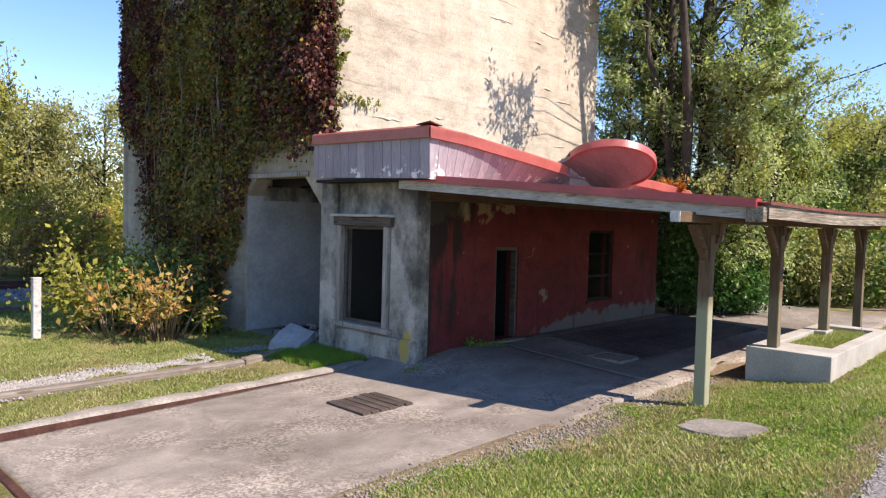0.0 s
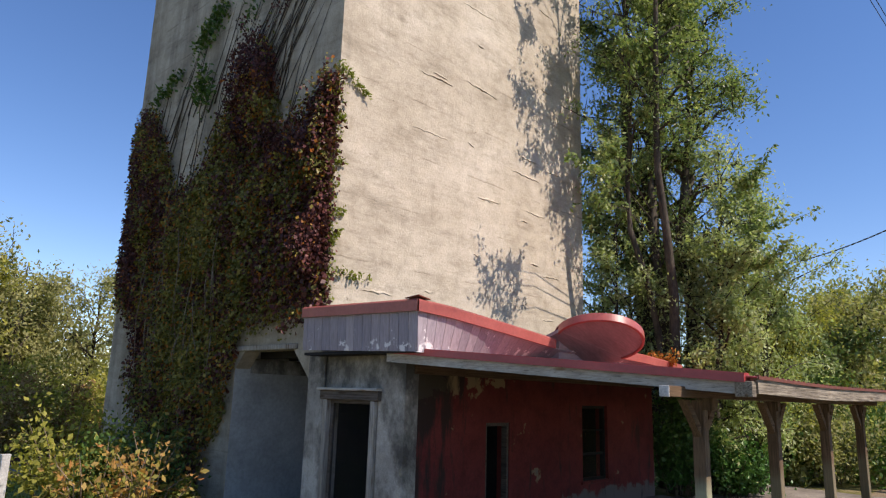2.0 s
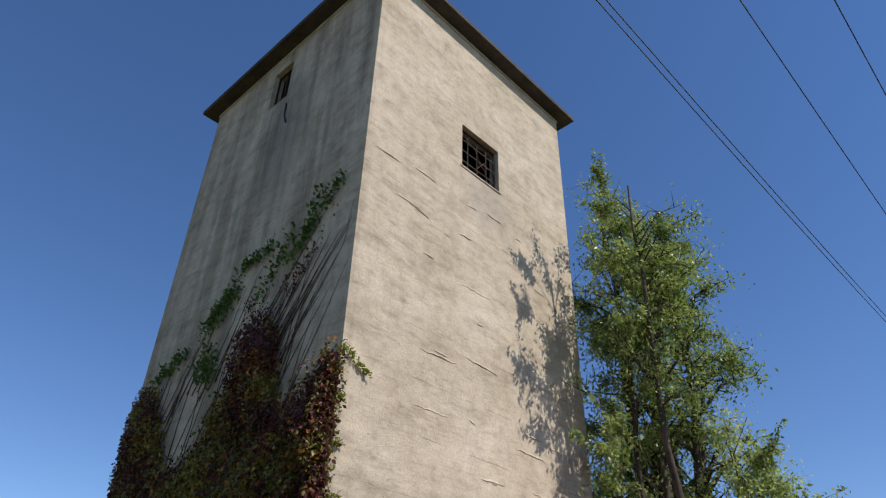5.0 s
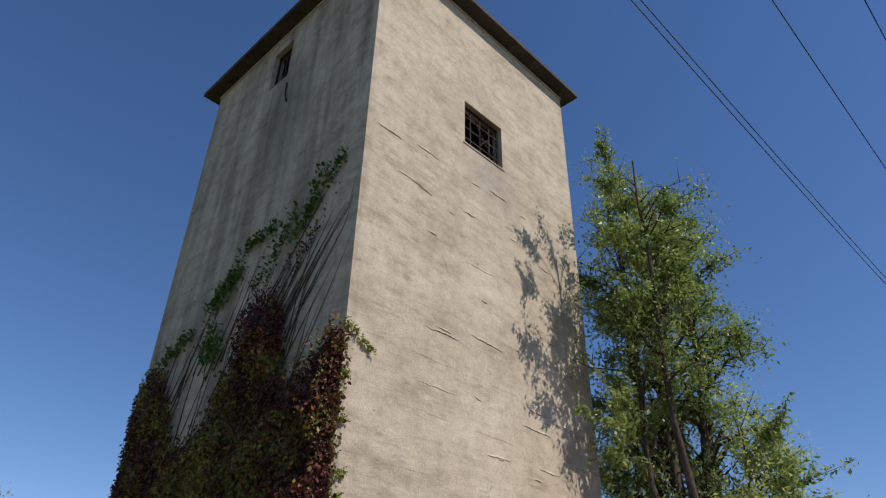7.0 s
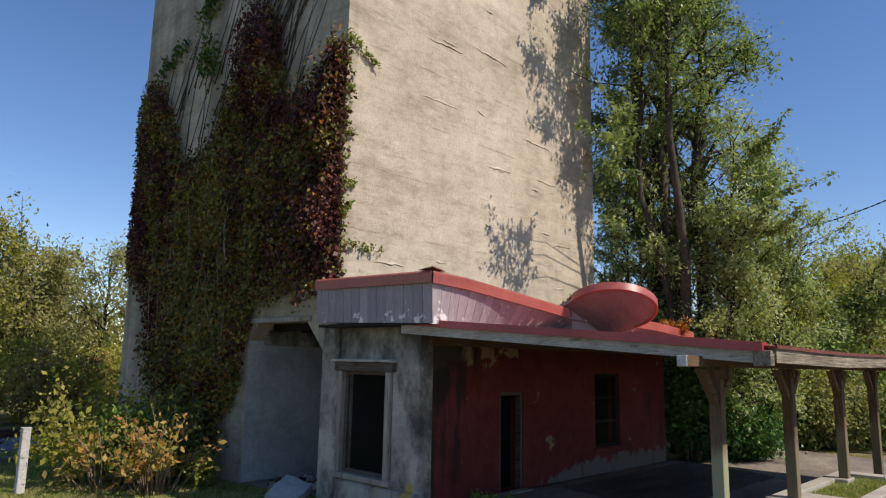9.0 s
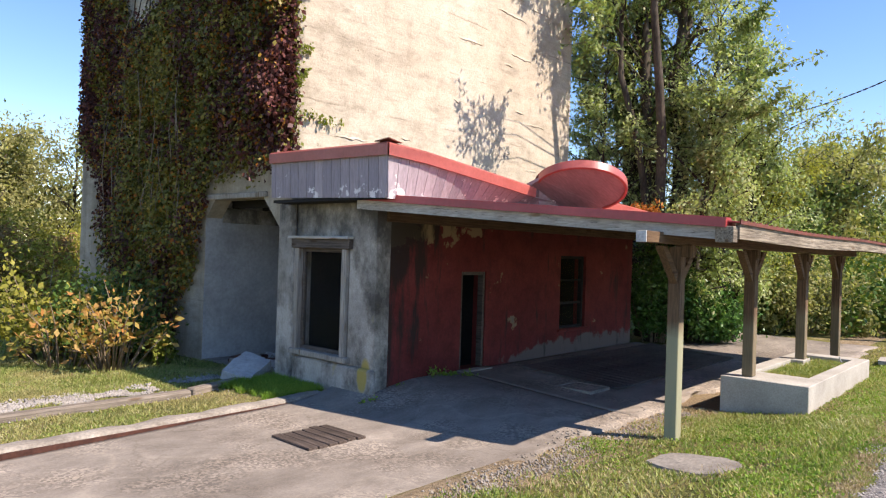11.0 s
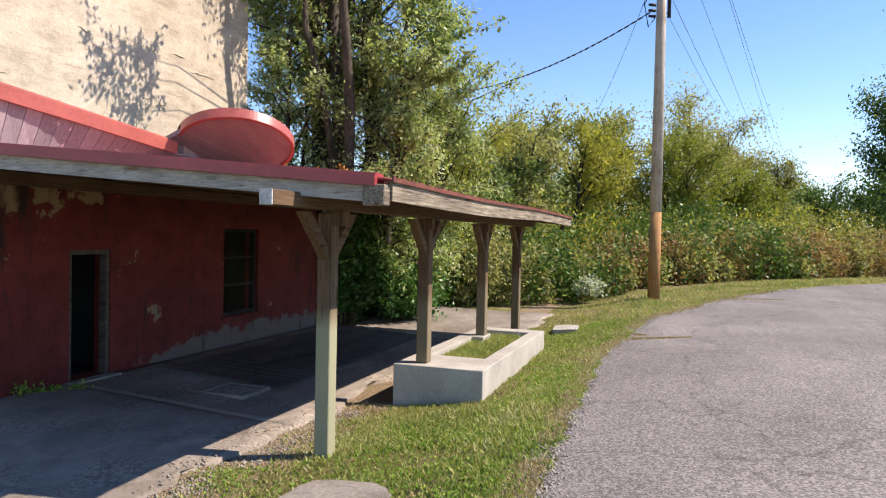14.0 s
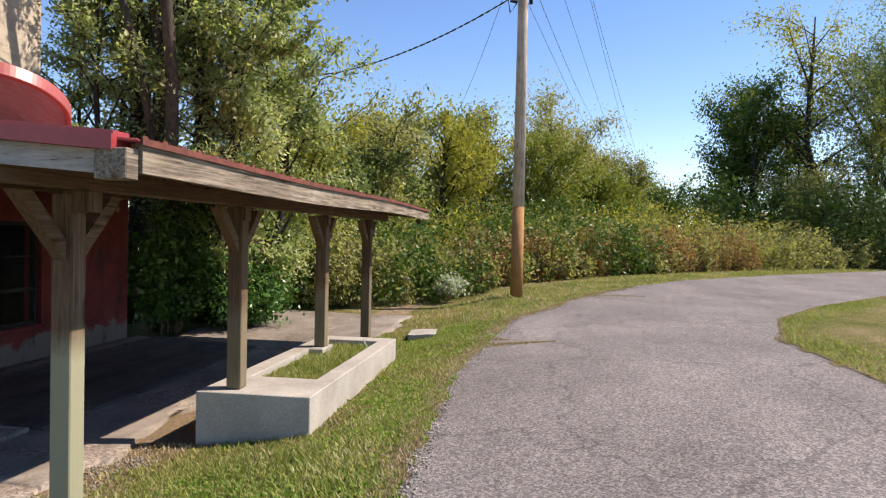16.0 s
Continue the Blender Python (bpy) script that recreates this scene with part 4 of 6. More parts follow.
# large timber-framed window in the concrete front
w4 = part("window", bmesh.new(), FRAMEWOOD, annex, "large dark window in a heavy bare timber frame")
for ya, yb, za, zb in [(9.275, 9.375, 0.56, 2.27), (8.075, 8.175, 0.56, 2.27)]:
    bm = bmesh.new()
    block(bm, (RX0 - 0.07, ya, za), (RX0 + 0.05, yb, zb), 0.012)
    part("frame_jamb", bm, FRAMEWOOD, w4)
bm = bmesh.new()
block(bm, (RX0 - 0.09, 7.98, 2.27), (RX0 + 0.05, 9.45, 2.42), 0.012)
part("frame_head", bm, DARKWOOD, w4)
bm = bmesh.new()
block(bm, (RX0 - 0.15, 7.95, 2.42), (RX0 + 0.05, 9.48, 2.465), 0.01)
part("drip_cap", bm, RAKEWOOD, w4)
bm = bmesh.new()
block(bm, (RX0 - 0.10, 7.98, 0.53), (RX0 + 0.05, 9.44, 0.62), 0.012)
part("window_sill", bm, FRAMEWOOD, w4)
bm = bmesh.new()
for ya, yb, za, zb in [(9.22, 9.28, 0.62, 2.27), (8.17, 8.23, 0.62, 2.27), (8.23, 9.22, 0.62, 0.68), (8.23, 9.22, 2.21, 2.27)]:
    block(bm, (RX0 + 0.03, ya, za), (RX0 + 0.09, yb, zb), 0.005)
fill(w4, bm, DARKWOOD)
bm = bmesh.new()
block(bm, (RX0 + 0.055, 8.23, 0.68), (RX0 + 0.061, 9.22, 2.21))
pn = part("pane", bm, GLASS, w4)
pn.visible_shadow = False
# Added near-black linings stand for the shade inside the room.
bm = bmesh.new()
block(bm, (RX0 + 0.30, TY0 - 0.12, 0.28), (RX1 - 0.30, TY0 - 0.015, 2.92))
part("dark_lining", bm, DARKIN, annex)
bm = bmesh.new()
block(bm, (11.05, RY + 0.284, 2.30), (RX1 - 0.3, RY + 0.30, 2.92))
part("dark_lining", bm, DARKIN, annex)
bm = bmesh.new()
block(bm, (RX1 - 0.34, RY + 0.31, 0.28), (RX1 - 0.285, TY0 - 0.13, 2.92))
part("dark_lining", bm, DARKIN, annex)
# flat roof
bm = bmesh.new()
block(bm, (RX0 + 0.02, RY - 0.1, 3.13), (RX1, TY0 - 0.005, 3.24))
part("roof", bm, CAPMAT, annex)
# flared parapet: single boards, and a red rim that sinks towards the disc
def rim_z(x):
    return float(np.interp(x, [7.4, 8.2, 9.6, 11.1, 12.5, 13.9, 16.2], [3.72, 3.68, 3.55, 3.40, 3.38, 3.37, 3.22]))
def board(pts, name="board"):
    bm = bmesh.new()
    n = (Vector(pts[1]) - Vector(pts[0])).cross(Vector(pts[3]) - Vector(pts[0])).normalized()
    prism(bm, pts, n * 0.022)
    return part(name, bm, BOARDS, parapet)
# Added backing; shade in the board gaps is put into its near-black colour.
bm = bmesh.new()
prism(bm, [(7.98, 7.32, 2.98), (16.0, 7.32, 2.98), (16.0, 7.0, 3.06), (11.5, 7.0, 3.18), (7.98, 7.05, 3.38)], (0, 0.06, 0.02))
block(bm, (7.54, 6.9, 2.985), (7.93, 9.55, 3.03))
parapet = part("parapet", bm, DARKIN, annex, "flared parapet of peeling pink boards")
step = 0.205
k = 0
x = 7.50
while x < 16.1:
    xa, xb = x + 0.004, min(x + step, 16.15) - 0.004
    ba = 7.84 + (xa - 7.50) * (16.0 - 7.84) / (16.15 - 7.50)
    bb = 7.84 + (xb - 7.50) * (16.0 - 7.84) / (16.15 - 7.50)
    yl = lambda v: 6.84 + 0.42 * min(1.0, max(0.0, (v - 7.6) / 3.0))
    board([(xa, 6.80, rim_z(xa) - 0.14), (xb, 6.80, rim_z(xb) - 0.14), (xb, yl(xb), 2.985), (xa, yl(xa), 2.985)])
    x += step
y = 6.80
while y < 9.5:
    ya, yb = y + 0.004, min(y + step, 9.58) - 0.004
    f = lambda v: 7.25 + (v - 6.80) * (9.58 - 7.25) / (9.58 - 6.80)
    zt = lambda v: 3.58 + (v - 6.8) * 0.02
    board([(7.52, ya, 2.99 + (ya - 6.8) * 0.03), (7.52, yb, 2.99 + (yb - 6.8) * 0.03), (7.50, yb, zt(yb)), (7.50, ya, zt(ya))])
    y += step
def rim_strip(path, name):
    """A folded sheet-metal edge: face, lip and top."""
    bm = bmesh.new()
    prof = [(0.0, -0.15), (-0.035, -0.15), (-0.045, 0.0), (-0.01, 0.03), (0.30, 0.045), (0.30, 0.0)]
    rows = []
    for p, out in path:
        rows.append([bm.verts.new((p[0] - out[0] * a, p[1] - out[1] * a, p[2] + b)) if a >= 0 else bm.verts.new((p[0] + out[0] * -a, p[1] + out[1] * -a, p[2] + b)) for a, b in prof])
    for r, s in zip(rows, rows[1:]):
        for i in range(len(prof)):
            j = (i + 1) % len(prof)
            bm.faces.new((r[i], r[j], s[j], s[i]))
    bm.faces.new(rows[0])
    bm.faces.new(rows[-1][::-1])
    bmesh.ops.recalc_face_normals(bm, faces=bm.faces)
    return part(name, bm, RIM, annex, "bright red folded metal roof rim")
rim_strip([((7.48, 9.56, 3.77), (-1, 0)), ((7.48, 6.79, 3.72), (-1, -0.7))], "roof_rim")
rim_strip([((x, 6.78, rim_z(x)), (-0.7 if x < 7.5 else 0, -1)) for x in (7.48, 8.2, 8.9, 9.6, 10.4, 10.95)], "roof_rim")
rim_strip([((x, 6.78, rim_z(x)), (0, -1)) for x in (12.6, 13.4, 14.3, 15.2, 16.15)], "roof_rim")
# tilted round disc with a deep rim
disc_at = Vector((11.57, 6.24, 3.44))
disc_up = Vector((0.84 * 0.40, 0.53 * 0.40, 0.91)).normalized()
dq = disc_up.to_track_quat("Z", "Y").to_matrix().to_4x4()
DM = Matrix.Translation(disc_at) @ dq
disc = part("roof_disc", bmesh.new(), RIM, annex, "tilted round red sign-like roof disc")
def lathe(profile, sides=96):
    bm = bmesh.new()
    rings = [[bm.verts.new((r * math.cos(i * math.tau / sides), r * math.sin(i * math.tau / sides), z)) for i in range(sides)] for r, z in profile]
    for a, b in zip(rings, rings[1:]):
        for i in range(sides):
            f = bm.faces.new((a[i], a[(i + 1) % sides], b[(i + 1) % sides], b[i]))
            f.smooth = abs(profile[0][0]) < 0
    return bm
bm = lathe([(0.745, 0.03), (0.75, -0.03), (0.757, -0.04), (0.79, -0.04), (0.80, -0.03), (0.80, 0.105), (0.79, 0.115), (0.6, 0.13), (0.001, 0.135)])
bmesh.ops.recalc_face_normals(bm, faces=bm.faces)
bm.transform(DM)
# the rim stops where the disc grows out of the parapet
bmesh.ops.delete(bm, geom=[f for f in bm.faces if f.calc_center_median().y > 6.69 - 0.37 * (f.calc_center_median().x - 10.9) and (DM.inverted() @ f.calc_center_median()).z < 0.108], context="FACES")
fill(disc, bm, RIM)
bm = lathe([(0.756, 0.0), (0.75, -0.012), (0.001, -0.012)])
bm.transform(DM)
def disc_z(x, y):
    return disc_at.z - (disc_up.x * (x - disc_at.x) + disc_up.y * (y - disc_at.y)) / disc_up.z
prism(bm, [(x, y, disc_z(x, y) - 0.016) for x, y in ((10.93, 6.64), (11.05, 7.2), (12.4, 7.0), (12.34, 6.15))], (0, 0, 0.06))
part("disc_soffit", bm, SOFFIT, disc, "dark red boarded underside")
bm = bmesh.new()
prism(bm, [(11.2, 6.85, 3.05), (12.3, 6.85, 3.05), (12.3, 6.85, 3.55), (11.2, 6.85, 3.50)], (0, 0.5, 0))
part("disc_support", bm, SOFFIT, disc)
# lifted roofing felt at the parapet's corner
bm = bmesh.new()
flap = [(7.43, 6.73, 3.752), (7.68, 6.73, 3.742), (7.66, 6.85, 3.748), (7.55, 6.92, 3.754), (7.43, 7.02, 3.756)]
prism(bm, flap, (0, 0, 0.012))
for v in bm.verts:
    v.co.z += 0.035 * math.exp(-((v.co.x - 7.42) ** 2 + (v.co.y - 6.75) ** 2) / 0.03)
part("roofing_felt", bm, ROOFRUST, annex, "dark curled roofing felt at the parapet corner")
# bent vent pipe and spotlight on the roof
vent = empty("roof_vent", (14.75, 8.9, 3.24), label="bent galvanised vent pipe with hood on the flat roof", category="vent pipe")
bm = bmesh.new()
pipe(bm, [(14.75, 8.9, 3.24), (14.75, 8.9, 3.95), (14.71, 8.86, 4.08), (14.61, 8.78, 4.13), (14.51, 8.7, 4.06)], 0.05, 10)
part("pipe", bm, STEELGREY, vent)
bm = bmesh.new()
pipe(bm, [(14.51, 8.7, 4.10), (14.47, 8.66, 3.98)], [0.06, 0.10], 10)
part("hood", bm, IRON, vent)
bm = bmesh.new()
pipe(bm, [(15.0, 8.95, 3.24), (15.0, 8.95, 4.2)], 0.035, 8)
part("stay", bm, STEELGREY, vent)

# ---- canopy ----
canopy = empty("canopy", (13, 4.5, 0.3), label="lean-to canopy with red metal roof on braced timber posts", category="canopy")
def roof_z(y):
    return 2.64 + (y - 2.46) * (3.02 - 2.64) / (7.55 - 2.46)
def roof_x(y):
    return 8.36 + (y - 2.46) * (7.66 - 8.36) / (7.55 - 2.46)
def corrugated():
    xs = np.arange(7.6, 17.95, 0.03)
    ys = np.linspace(2.44, 7.56, 12)
    X, Y = np.meshgrid(xs, ys, indexing="ij")
    X = np.maximum(X, roof_x(Y))
    ph = (xs * 5.0) % 1.0
    rib = np.where(ph < 0.16, 0.013, 0.0) + 0.004 * np.sin(xs * 31)
    sag = 0.012 * np.sin(xs * 0.9 + 1.0)
    Z = roof_z(Y) + 0.02 + rib[:, None] + sag[:, None]
    nx, ny = X.shape
    idx = np.arange(nx * ny).reshape(nx, ny)
    f = np.stack([idx[:-1, :-1], idx[1:, :-1], idx[1:, 1:], idx[:-1, 1:]], -1).reshape(-1, 4)
    ob = fast("roof_sheet", np.stack([X, Y, Z], -1), f, ROOFRED, canopy)
    mod = ob.modifiers.new("thickness", "SOLIDIFY")
    mod.thickness = 0.006
    return tagged(ob, "ribbed red metal roofing")
corrugated()
for i in range(10):
    bm = bmesh.new()
    xa = 8.45 + i * 1.03
    prism(bm, [(xa, 2.50, roof_z(2.5) - 0.145), (xa, 7.42, roof_z(7.42) - 0.145), (xa, 7.42, roof_z(7.42) - 0.005), (xa, 2.50, roof_z(2.5) - 0.005)], (0.05, 0, 0))
    part("rafter", bm, BEAMWOOD, canopy)
for y in (3.4, 4.3, 5.2, 6.1, 7.0):
    bm = bmesh.new()
    block(bm, (roof_x(y) + 0.08, y - 0.05, roof_z(y) - 0.004), (17.85, y + 0.05, roof_z(y) + 0.012))
    part("purlin", bm, BEAMWOOD, canopy)
bm = bmesh.new()
block(bm, (8.1, 7.38, 2.70), (16.0, 7.448, 2.86), 0.01)
part("ledger", bm, BEAMWOOD, canopy)
# sloping red edge trim and board along the rake
bm = bmesh.new()
def raked(y0, y1, x_in, x_out, lo, hi, bm):
    pts = []
    for y in (y0, y1):
        xx = roof_x(y)
        z = roof_z(y)
        pts.append([(xx + x_out, y, z + lo), (xx + x_in, y, z + lo), (xx + x_in, y, z + hi), (xx + x_out, y, z + hi)])
    a = [bm.verts.new(p) for p in pts[0]]
    b = [bm.verts.new(p) for p in pts[1]]
    bm.faces.new(a)
    bm.faces.new(b[::-1])
    for i in range(4):
        bm.faces.new((a[i], b[i], b[(i + 1) % 4], a[(i + 1) % 4]))
    bmesh.ops.recalc_face_normals(bm, faces=bm.faces)
raked(2.55, 7.62, 0.12, -0.06, -0.03, 0.055, bm)
raked(2.55, 7.62, 0.10, -0.045, 0.055, 0.075, bm)
part("rake_trim", bm, ROOFRED, canopy, "red metal edge trim")
bm = bmesh.new()
raked(2.62, 7.60, 0.045, 0.0, -0.16, -0.031, bm)
part("rake_board", bm, RAKEWOOD, canopy, "grey weathered rake board")
bm = bmesh.new()
n = 40
for i in range(n):
    xa, xb = 8.42 + i * (17.87 - 8.42) / n, 8.42 + (i + 1) * (17.87 - 8.42) / n
    wav = lambda x: 0.018 * math.sin(x * 0.8 + 2.0)
    za, zb = 2.49 + wav(xa), 2.49 + wav(xb)
    vs = [bm.verts.new(p) for p in [(xa, 2.45, za), (xb, 2.45, zb), (xb, 2.45, zb + 0.165), (xa, 2.45, za + 0.165), (xa, 2.495, za), (xb, 2.495, zb), (xb, 2.495, zb + 0.165), (xa, 2.495, za + 0.165)]]
    for q in ((0, 1, 2, 3), (5, 4, 7, 6), (4, 5, 1, 0), (3, 2, 6, 7)) + (((4, 0, 3, 7),) if i == 0 else ()) + (((1, 5, 6, 2),) if i == n - 1 else ()):
        bm.faces.new([vs[j] for j in q])
bmesh.ops.remove_doubles(bm, verts=bm.verts, dist=0.0005)
part("fascia_board", bm, FASCIA, canopy, "long grey weathered fascia board")
bm = bmesh.new()
xe = np.arange(8.38, 17.92, 0.05)
for i, (xa, xb) in enumerate(zip(xe[:-1], xe[1:])):
    up = 0.012 if i % 4 == 0 else 0.0
    zz = 2.655 + 0.012 * math.sin(xa * 0.9 + 1.0)
    block(bm, (xa, 2.424, zz - 0.012), (xb, 2.438, zz + 0.026 + up))
part("drip_edge", bm, ROOFRUST, canopy, "rusty brown drip edge of the roofing")
bm = bmesh.new()
block(bm, (8.30, 2.47, 2.46), (8.415, 2.66, 2.63), 0.006)
part("fascia_return", bm, FASCIA, canopy, "grey return board at the canopy corner")
bm = bmesh.new()
block(bm, (17.60, 2.56, 2.40), (17.72, 2.64, 2.49), 0.01)
part("rafter_tail", bm, DARKWOOD, canopy)
bm = bmesh.new()
block(bm, (7.86, 3.20, 2.44), (17.75, 3.32, 2.565), 0.008)
part("beam", bm, BEAMWOOD, canopy, "long timber beam on the posts")
bm = bmesh.new()
block(bm, (7.845, 3.202, 2.442), (7.859, 3.318, 2.563), 0.003)
part("beam_end", bm, WHITEPOST, canopy, "pale sawn beam end")
PX = [(9.10, 0.08), (11.46, 0.62), (14.12, 0.62), (16.55, 0.36)]
for px, pz in PX:
    h = 0.075
    py = 3.40 if px < 10 else 3.30
    bm = bmesh.new()
    block(bm, (px - h, py - h, pz - (0.1 if px < 10 or px > 16 else 0.0)), (px + h, py + h, 2.42), 0.008)
    block(bm, (px - h + 0.012, 3.20, 2.30), (px + h - 0.012, 3.40, 2.44), 0.004)
    post = part("post", bm, POSTWOOD if px < 10 else BROWNPOST, canopy, "square timber post, greenish in its lower half" if px < 10 else "square brown timber post")
    for sgn in (-1, 1):
        bm = bmesh.new()
        a = Vector((px + sgn * 0.085, 0, 1.98))
        b = Vector((px + sgn * 0.52, 0, 2.42))
        o = [a, b, b + Vector((-sgn * 0.135, 0, 0)), a + Vector((0, 0, 0.135))]
        prism(bm, [(p.x, py - 0.045, p.z) for p in o], (0, 0.09, 0))
        part("brace", bm, BEAMWOOD, canopy)

# ---- planter ----
planter = empty("planter", (13.2, 3.0, 0.3), label="long low cast concrete planter box with dry grass inside", category="planter")
bm = bmesh.new()
walled(bm, "z", 0.05, 0.613, 11.24, 15.12, 2.45, 3.62, [(12.05, 14.80, 2.66, 3.40)])
bmesh.ops.bevel(bm, geom=[e for e in bm.edges if e.is_manifold and e.calc_face_angle(0) > 1.0], offset=0.008, segments=1, affect="EDGES")
part("planter_wall", bm, PLANTER, planter)
bm = bmesh.new()
block(bm, (13.9, 3.2, 0.30), (14.35, 3.41, 0.616), 0.012)
part("post_block", bm, PLANTER, planter)
bm = bmesh.new()
block(bm, (12.0, 2.6, 0.2), (14.85, 3.45, 0.53))
part("soil", bm, SOIL, planter)
rs = np.random.RandomState(21)
n = 5200
at = np.column_stack([rs.uniform(12.07, 14.78, n), rs.uniform(2.68, 3.38, n), np.full(n, 0.525)])
v, f = blade_arrays(rs, at, 0.06, 0.007)
fast("planter_grass", v, f, L_GRASS, kind="stuff", label="short dry grass growing in the concrete planter", category="grass")
bm = bmesh.new()
pipe(bm, [(14.55, 2.75, 0.53), (14.45, 2.78, 0.68)], 0.012, 6)
tagged(part("stake", bm, WHITEPOST), "small pale stake stuck in the planter", "stake")

# ---- yard: kerb, timbers, covers, rubble ----
def kerb_mesh():
    xs = np.linspace(2.3, 7.75, 90)
    prof = [(0.0, -0.08), (0.0, 0.06), (0.03, 0.085), (0.20, 0.090), (0.30, 0.055), (0.30, -0.08)]
    rag = (fbm(xs * 2.3, xs * 0, 14) - 0.5)
    V = np.array([[(x, kerb_y(x) + 0.036 + a + (0.09 * r if a > 0.1 else 0.01 * r), (b + 0.04 * r) * (1.25 - 0.09 * (x - 2.3)) if b > 0 else b) for a, b in prof] for x, r in zip(xs, rag)])
    idx = np.arange(len(xs) * 6).reshape(len(xs), 6)
    f = np.stack([idx[:-1, :-1], idx[1:, :-1], idx[1:, 1:], idx[:-1, 1:]], -1).reshape(-1, 4)
    return fast("kerb", V, f, ROUGHCON)
kerb = kerb_mesh()
tagged(kerb, "low rough concrete kerb along the driveway slab", "kerb", kind="structure")
bm = bmesh.new()
steel = [(x, float(kerb_y(x)) + 0.002) for x in (2.2, 7.62)]
prism(bm, [(steel[0][0], steel[0][1], -0.05), (steel[1][0], steel[1][1], -0.05), (steel[1][0], steel[1][1], 0.012), (5.4, float(kerb_y(5.4)) + 0.002, 0.040), (steel[0][0], steel[0][1], 0.100)], (0, 0.031, 0))
tagged(part("steel_edge", bm, RUST), "rusty steel edging strip on the kerb face", "steel strip")
bm = bmesh.new()
block(bm, (2.14, 4.4, -0.05), (2.22, 8.3, 0.06), 0.008)
tagged(part("steel_rail", bm, RUST), "dark rusty steel rail at the slab end", "rail")
for xa, xb, yy, tilt in ((1.6, 6.15, 9.54, -0.7), (6.2, 8.05, 9.56, 18.0), (1.8, 6.3, 20.0, -2.0)):
    bm = bmesh.new()
    block(bm, (0, -0.085, -0.06), (xb - xa, 0.085, 0.10), 0.025)
    ob = tagged(part("landscape_timber", bm, TIEWOOD), "split grey landscape timber edging a gravel path", "timber", group="path timbers")
    ob.matrix_basis = pose(xa, yy, 0.03 if yy < 15 else -0.17, 0, 0, tilt)
cover = empty("pit_cover", (6.2, 6.5, 0.03), label="square cover of loose dark planks in the driveway", category="plank cover")
for i in range(6):
    bm = bmesh.new()
    block(bm, (-0.063, -0.37, 0), (0.063, 0.37, 0.035), 0.006)
    ob = part("plank", bm, COVERWOOD, cover)
    ob.matrix_basis = pose(5.88 + i * 0.138, 6.5 + random.uniform(-0.02, 0.02), -0.004 + random.uniform(0, 0.012), 0, random.uniform(-2, 2), random.uniform(-1.5, 1.5))
# plank deck of the weigh platform under the canopy
deck = empty("weigh_deck", (13.7, 6.1, 0.2), label="dark oily plank deck set flush in the slab", category="deck")
for i in range(26):
    xa = 11.12 + i * 0.2
    bm = bmesh.new()
    prism(bm, [(0, 5.18, 0.165), (0, 7.08, 0.262), (0, 7.08, 0.292), (0, 5.18, 0.192)], (0.188, 0, 0))
    ob = part("plank", bm, DECKWOOD, deck)
    ob.matrix_basis = pose(xa, 0, random.uniform(-0.004, 0.006))
hatch = empty("slab_hatch", (10.75, 5.6, 0.2), label="small iron-framed concrete hatch in the slab", category="hatch")
bm = bmesh.new()
for a, b in [((10.45, 5.28), (11.05, 5.32)), ((10.45, 5.88), (11.05, 5.92)), ((10.45, 5.32), (10.49, 5.88)), ((11.01, 5.32), (11.05, 5.88))]:
    block(bm, (a[0], a[1], 0.12), (b[0], b[1], 0.205), 0.004)
part("hatch_frame", bm, ROUGHCON, hatch)
bm = bmesh.new()
block(bm, (10.49, 5.32, 0.12), (11.01, 5.88, 0.196), 0.004)
part("hatch_lid", bm, SLAB, hatch)
def rough_block(name, size, m, material, label, category, seed=1, group=""):
    bm = bmesh.new()
    bmesh.ops.create_cube(bm, size=1.0)
    bmesh.ops.subdivide_edges(bm, edges=bm.edges[:], cuts=3, use_grid_fill=True)
    for v in bm.verts:
        p = Vector((v.co.x * size[0], v.co.y * size[1], v.co.z * size[2]))
        v.co = p + noise.noise_vector(p * 3.0 + Vector((seed * 7.1, 0, 0))) * min(size) * 0.28
    ob = part(name, bm, material)
    ob.matrix_basis = m
    return tagged(ob, label, category, group=group)
def flat_pad(cx, cy, half_long, half_short, turn, seed):
    """A broken flat pad with a ragged outline that lies in the sloping turf."""
    rs = np.random.RandomState(seed)
    bm = bmesh.new()
    ring, low = [], []
    for i in range(16):
        a = i * math.tau / 16
        k = rs.uniform(0.86, 1.08)
        u, v = half_long * k * math.cos(a), half_short * k * math.sin(a)
        x, y = cx + u * math.cos(turn) - v * math.sin(turn), cy + u * math.sin(turn) + v * math.cos(turn)
        z = float(ground_z(x, y))
        ring.append(bm.verts.new((x, y, z + 0.022 + rs.uniform(-0.006, 0.006))))
        low.append(bm.verts.new((x + 0.03 * math.cos(a + turn), y + 0.03 * math.sin(a + turn), z - 0.06)))
    inner = [bm.verts.new((cx + (v.co.x - cx) * 0.55, cy + (v.co.y - cy) * 0.55, float(ground_z(cx + (v.co.x - cx) * 0.55, cy + (v.co.y - cy) * 0.55)) + 0.034 + rs.uniform(-0.006, 0.006))) for v in ring]
    for i in range(16):
        j = (i + 1) % 16
        bm.faces.new((low[i], low[j], ring[j], ring[i]))
        bm.faces.new((ring[i], ring[j], inner[j], inner[i]))
    bm.faces.new(inner)
    return part("concrete_pad", bm, ROUGHCON)
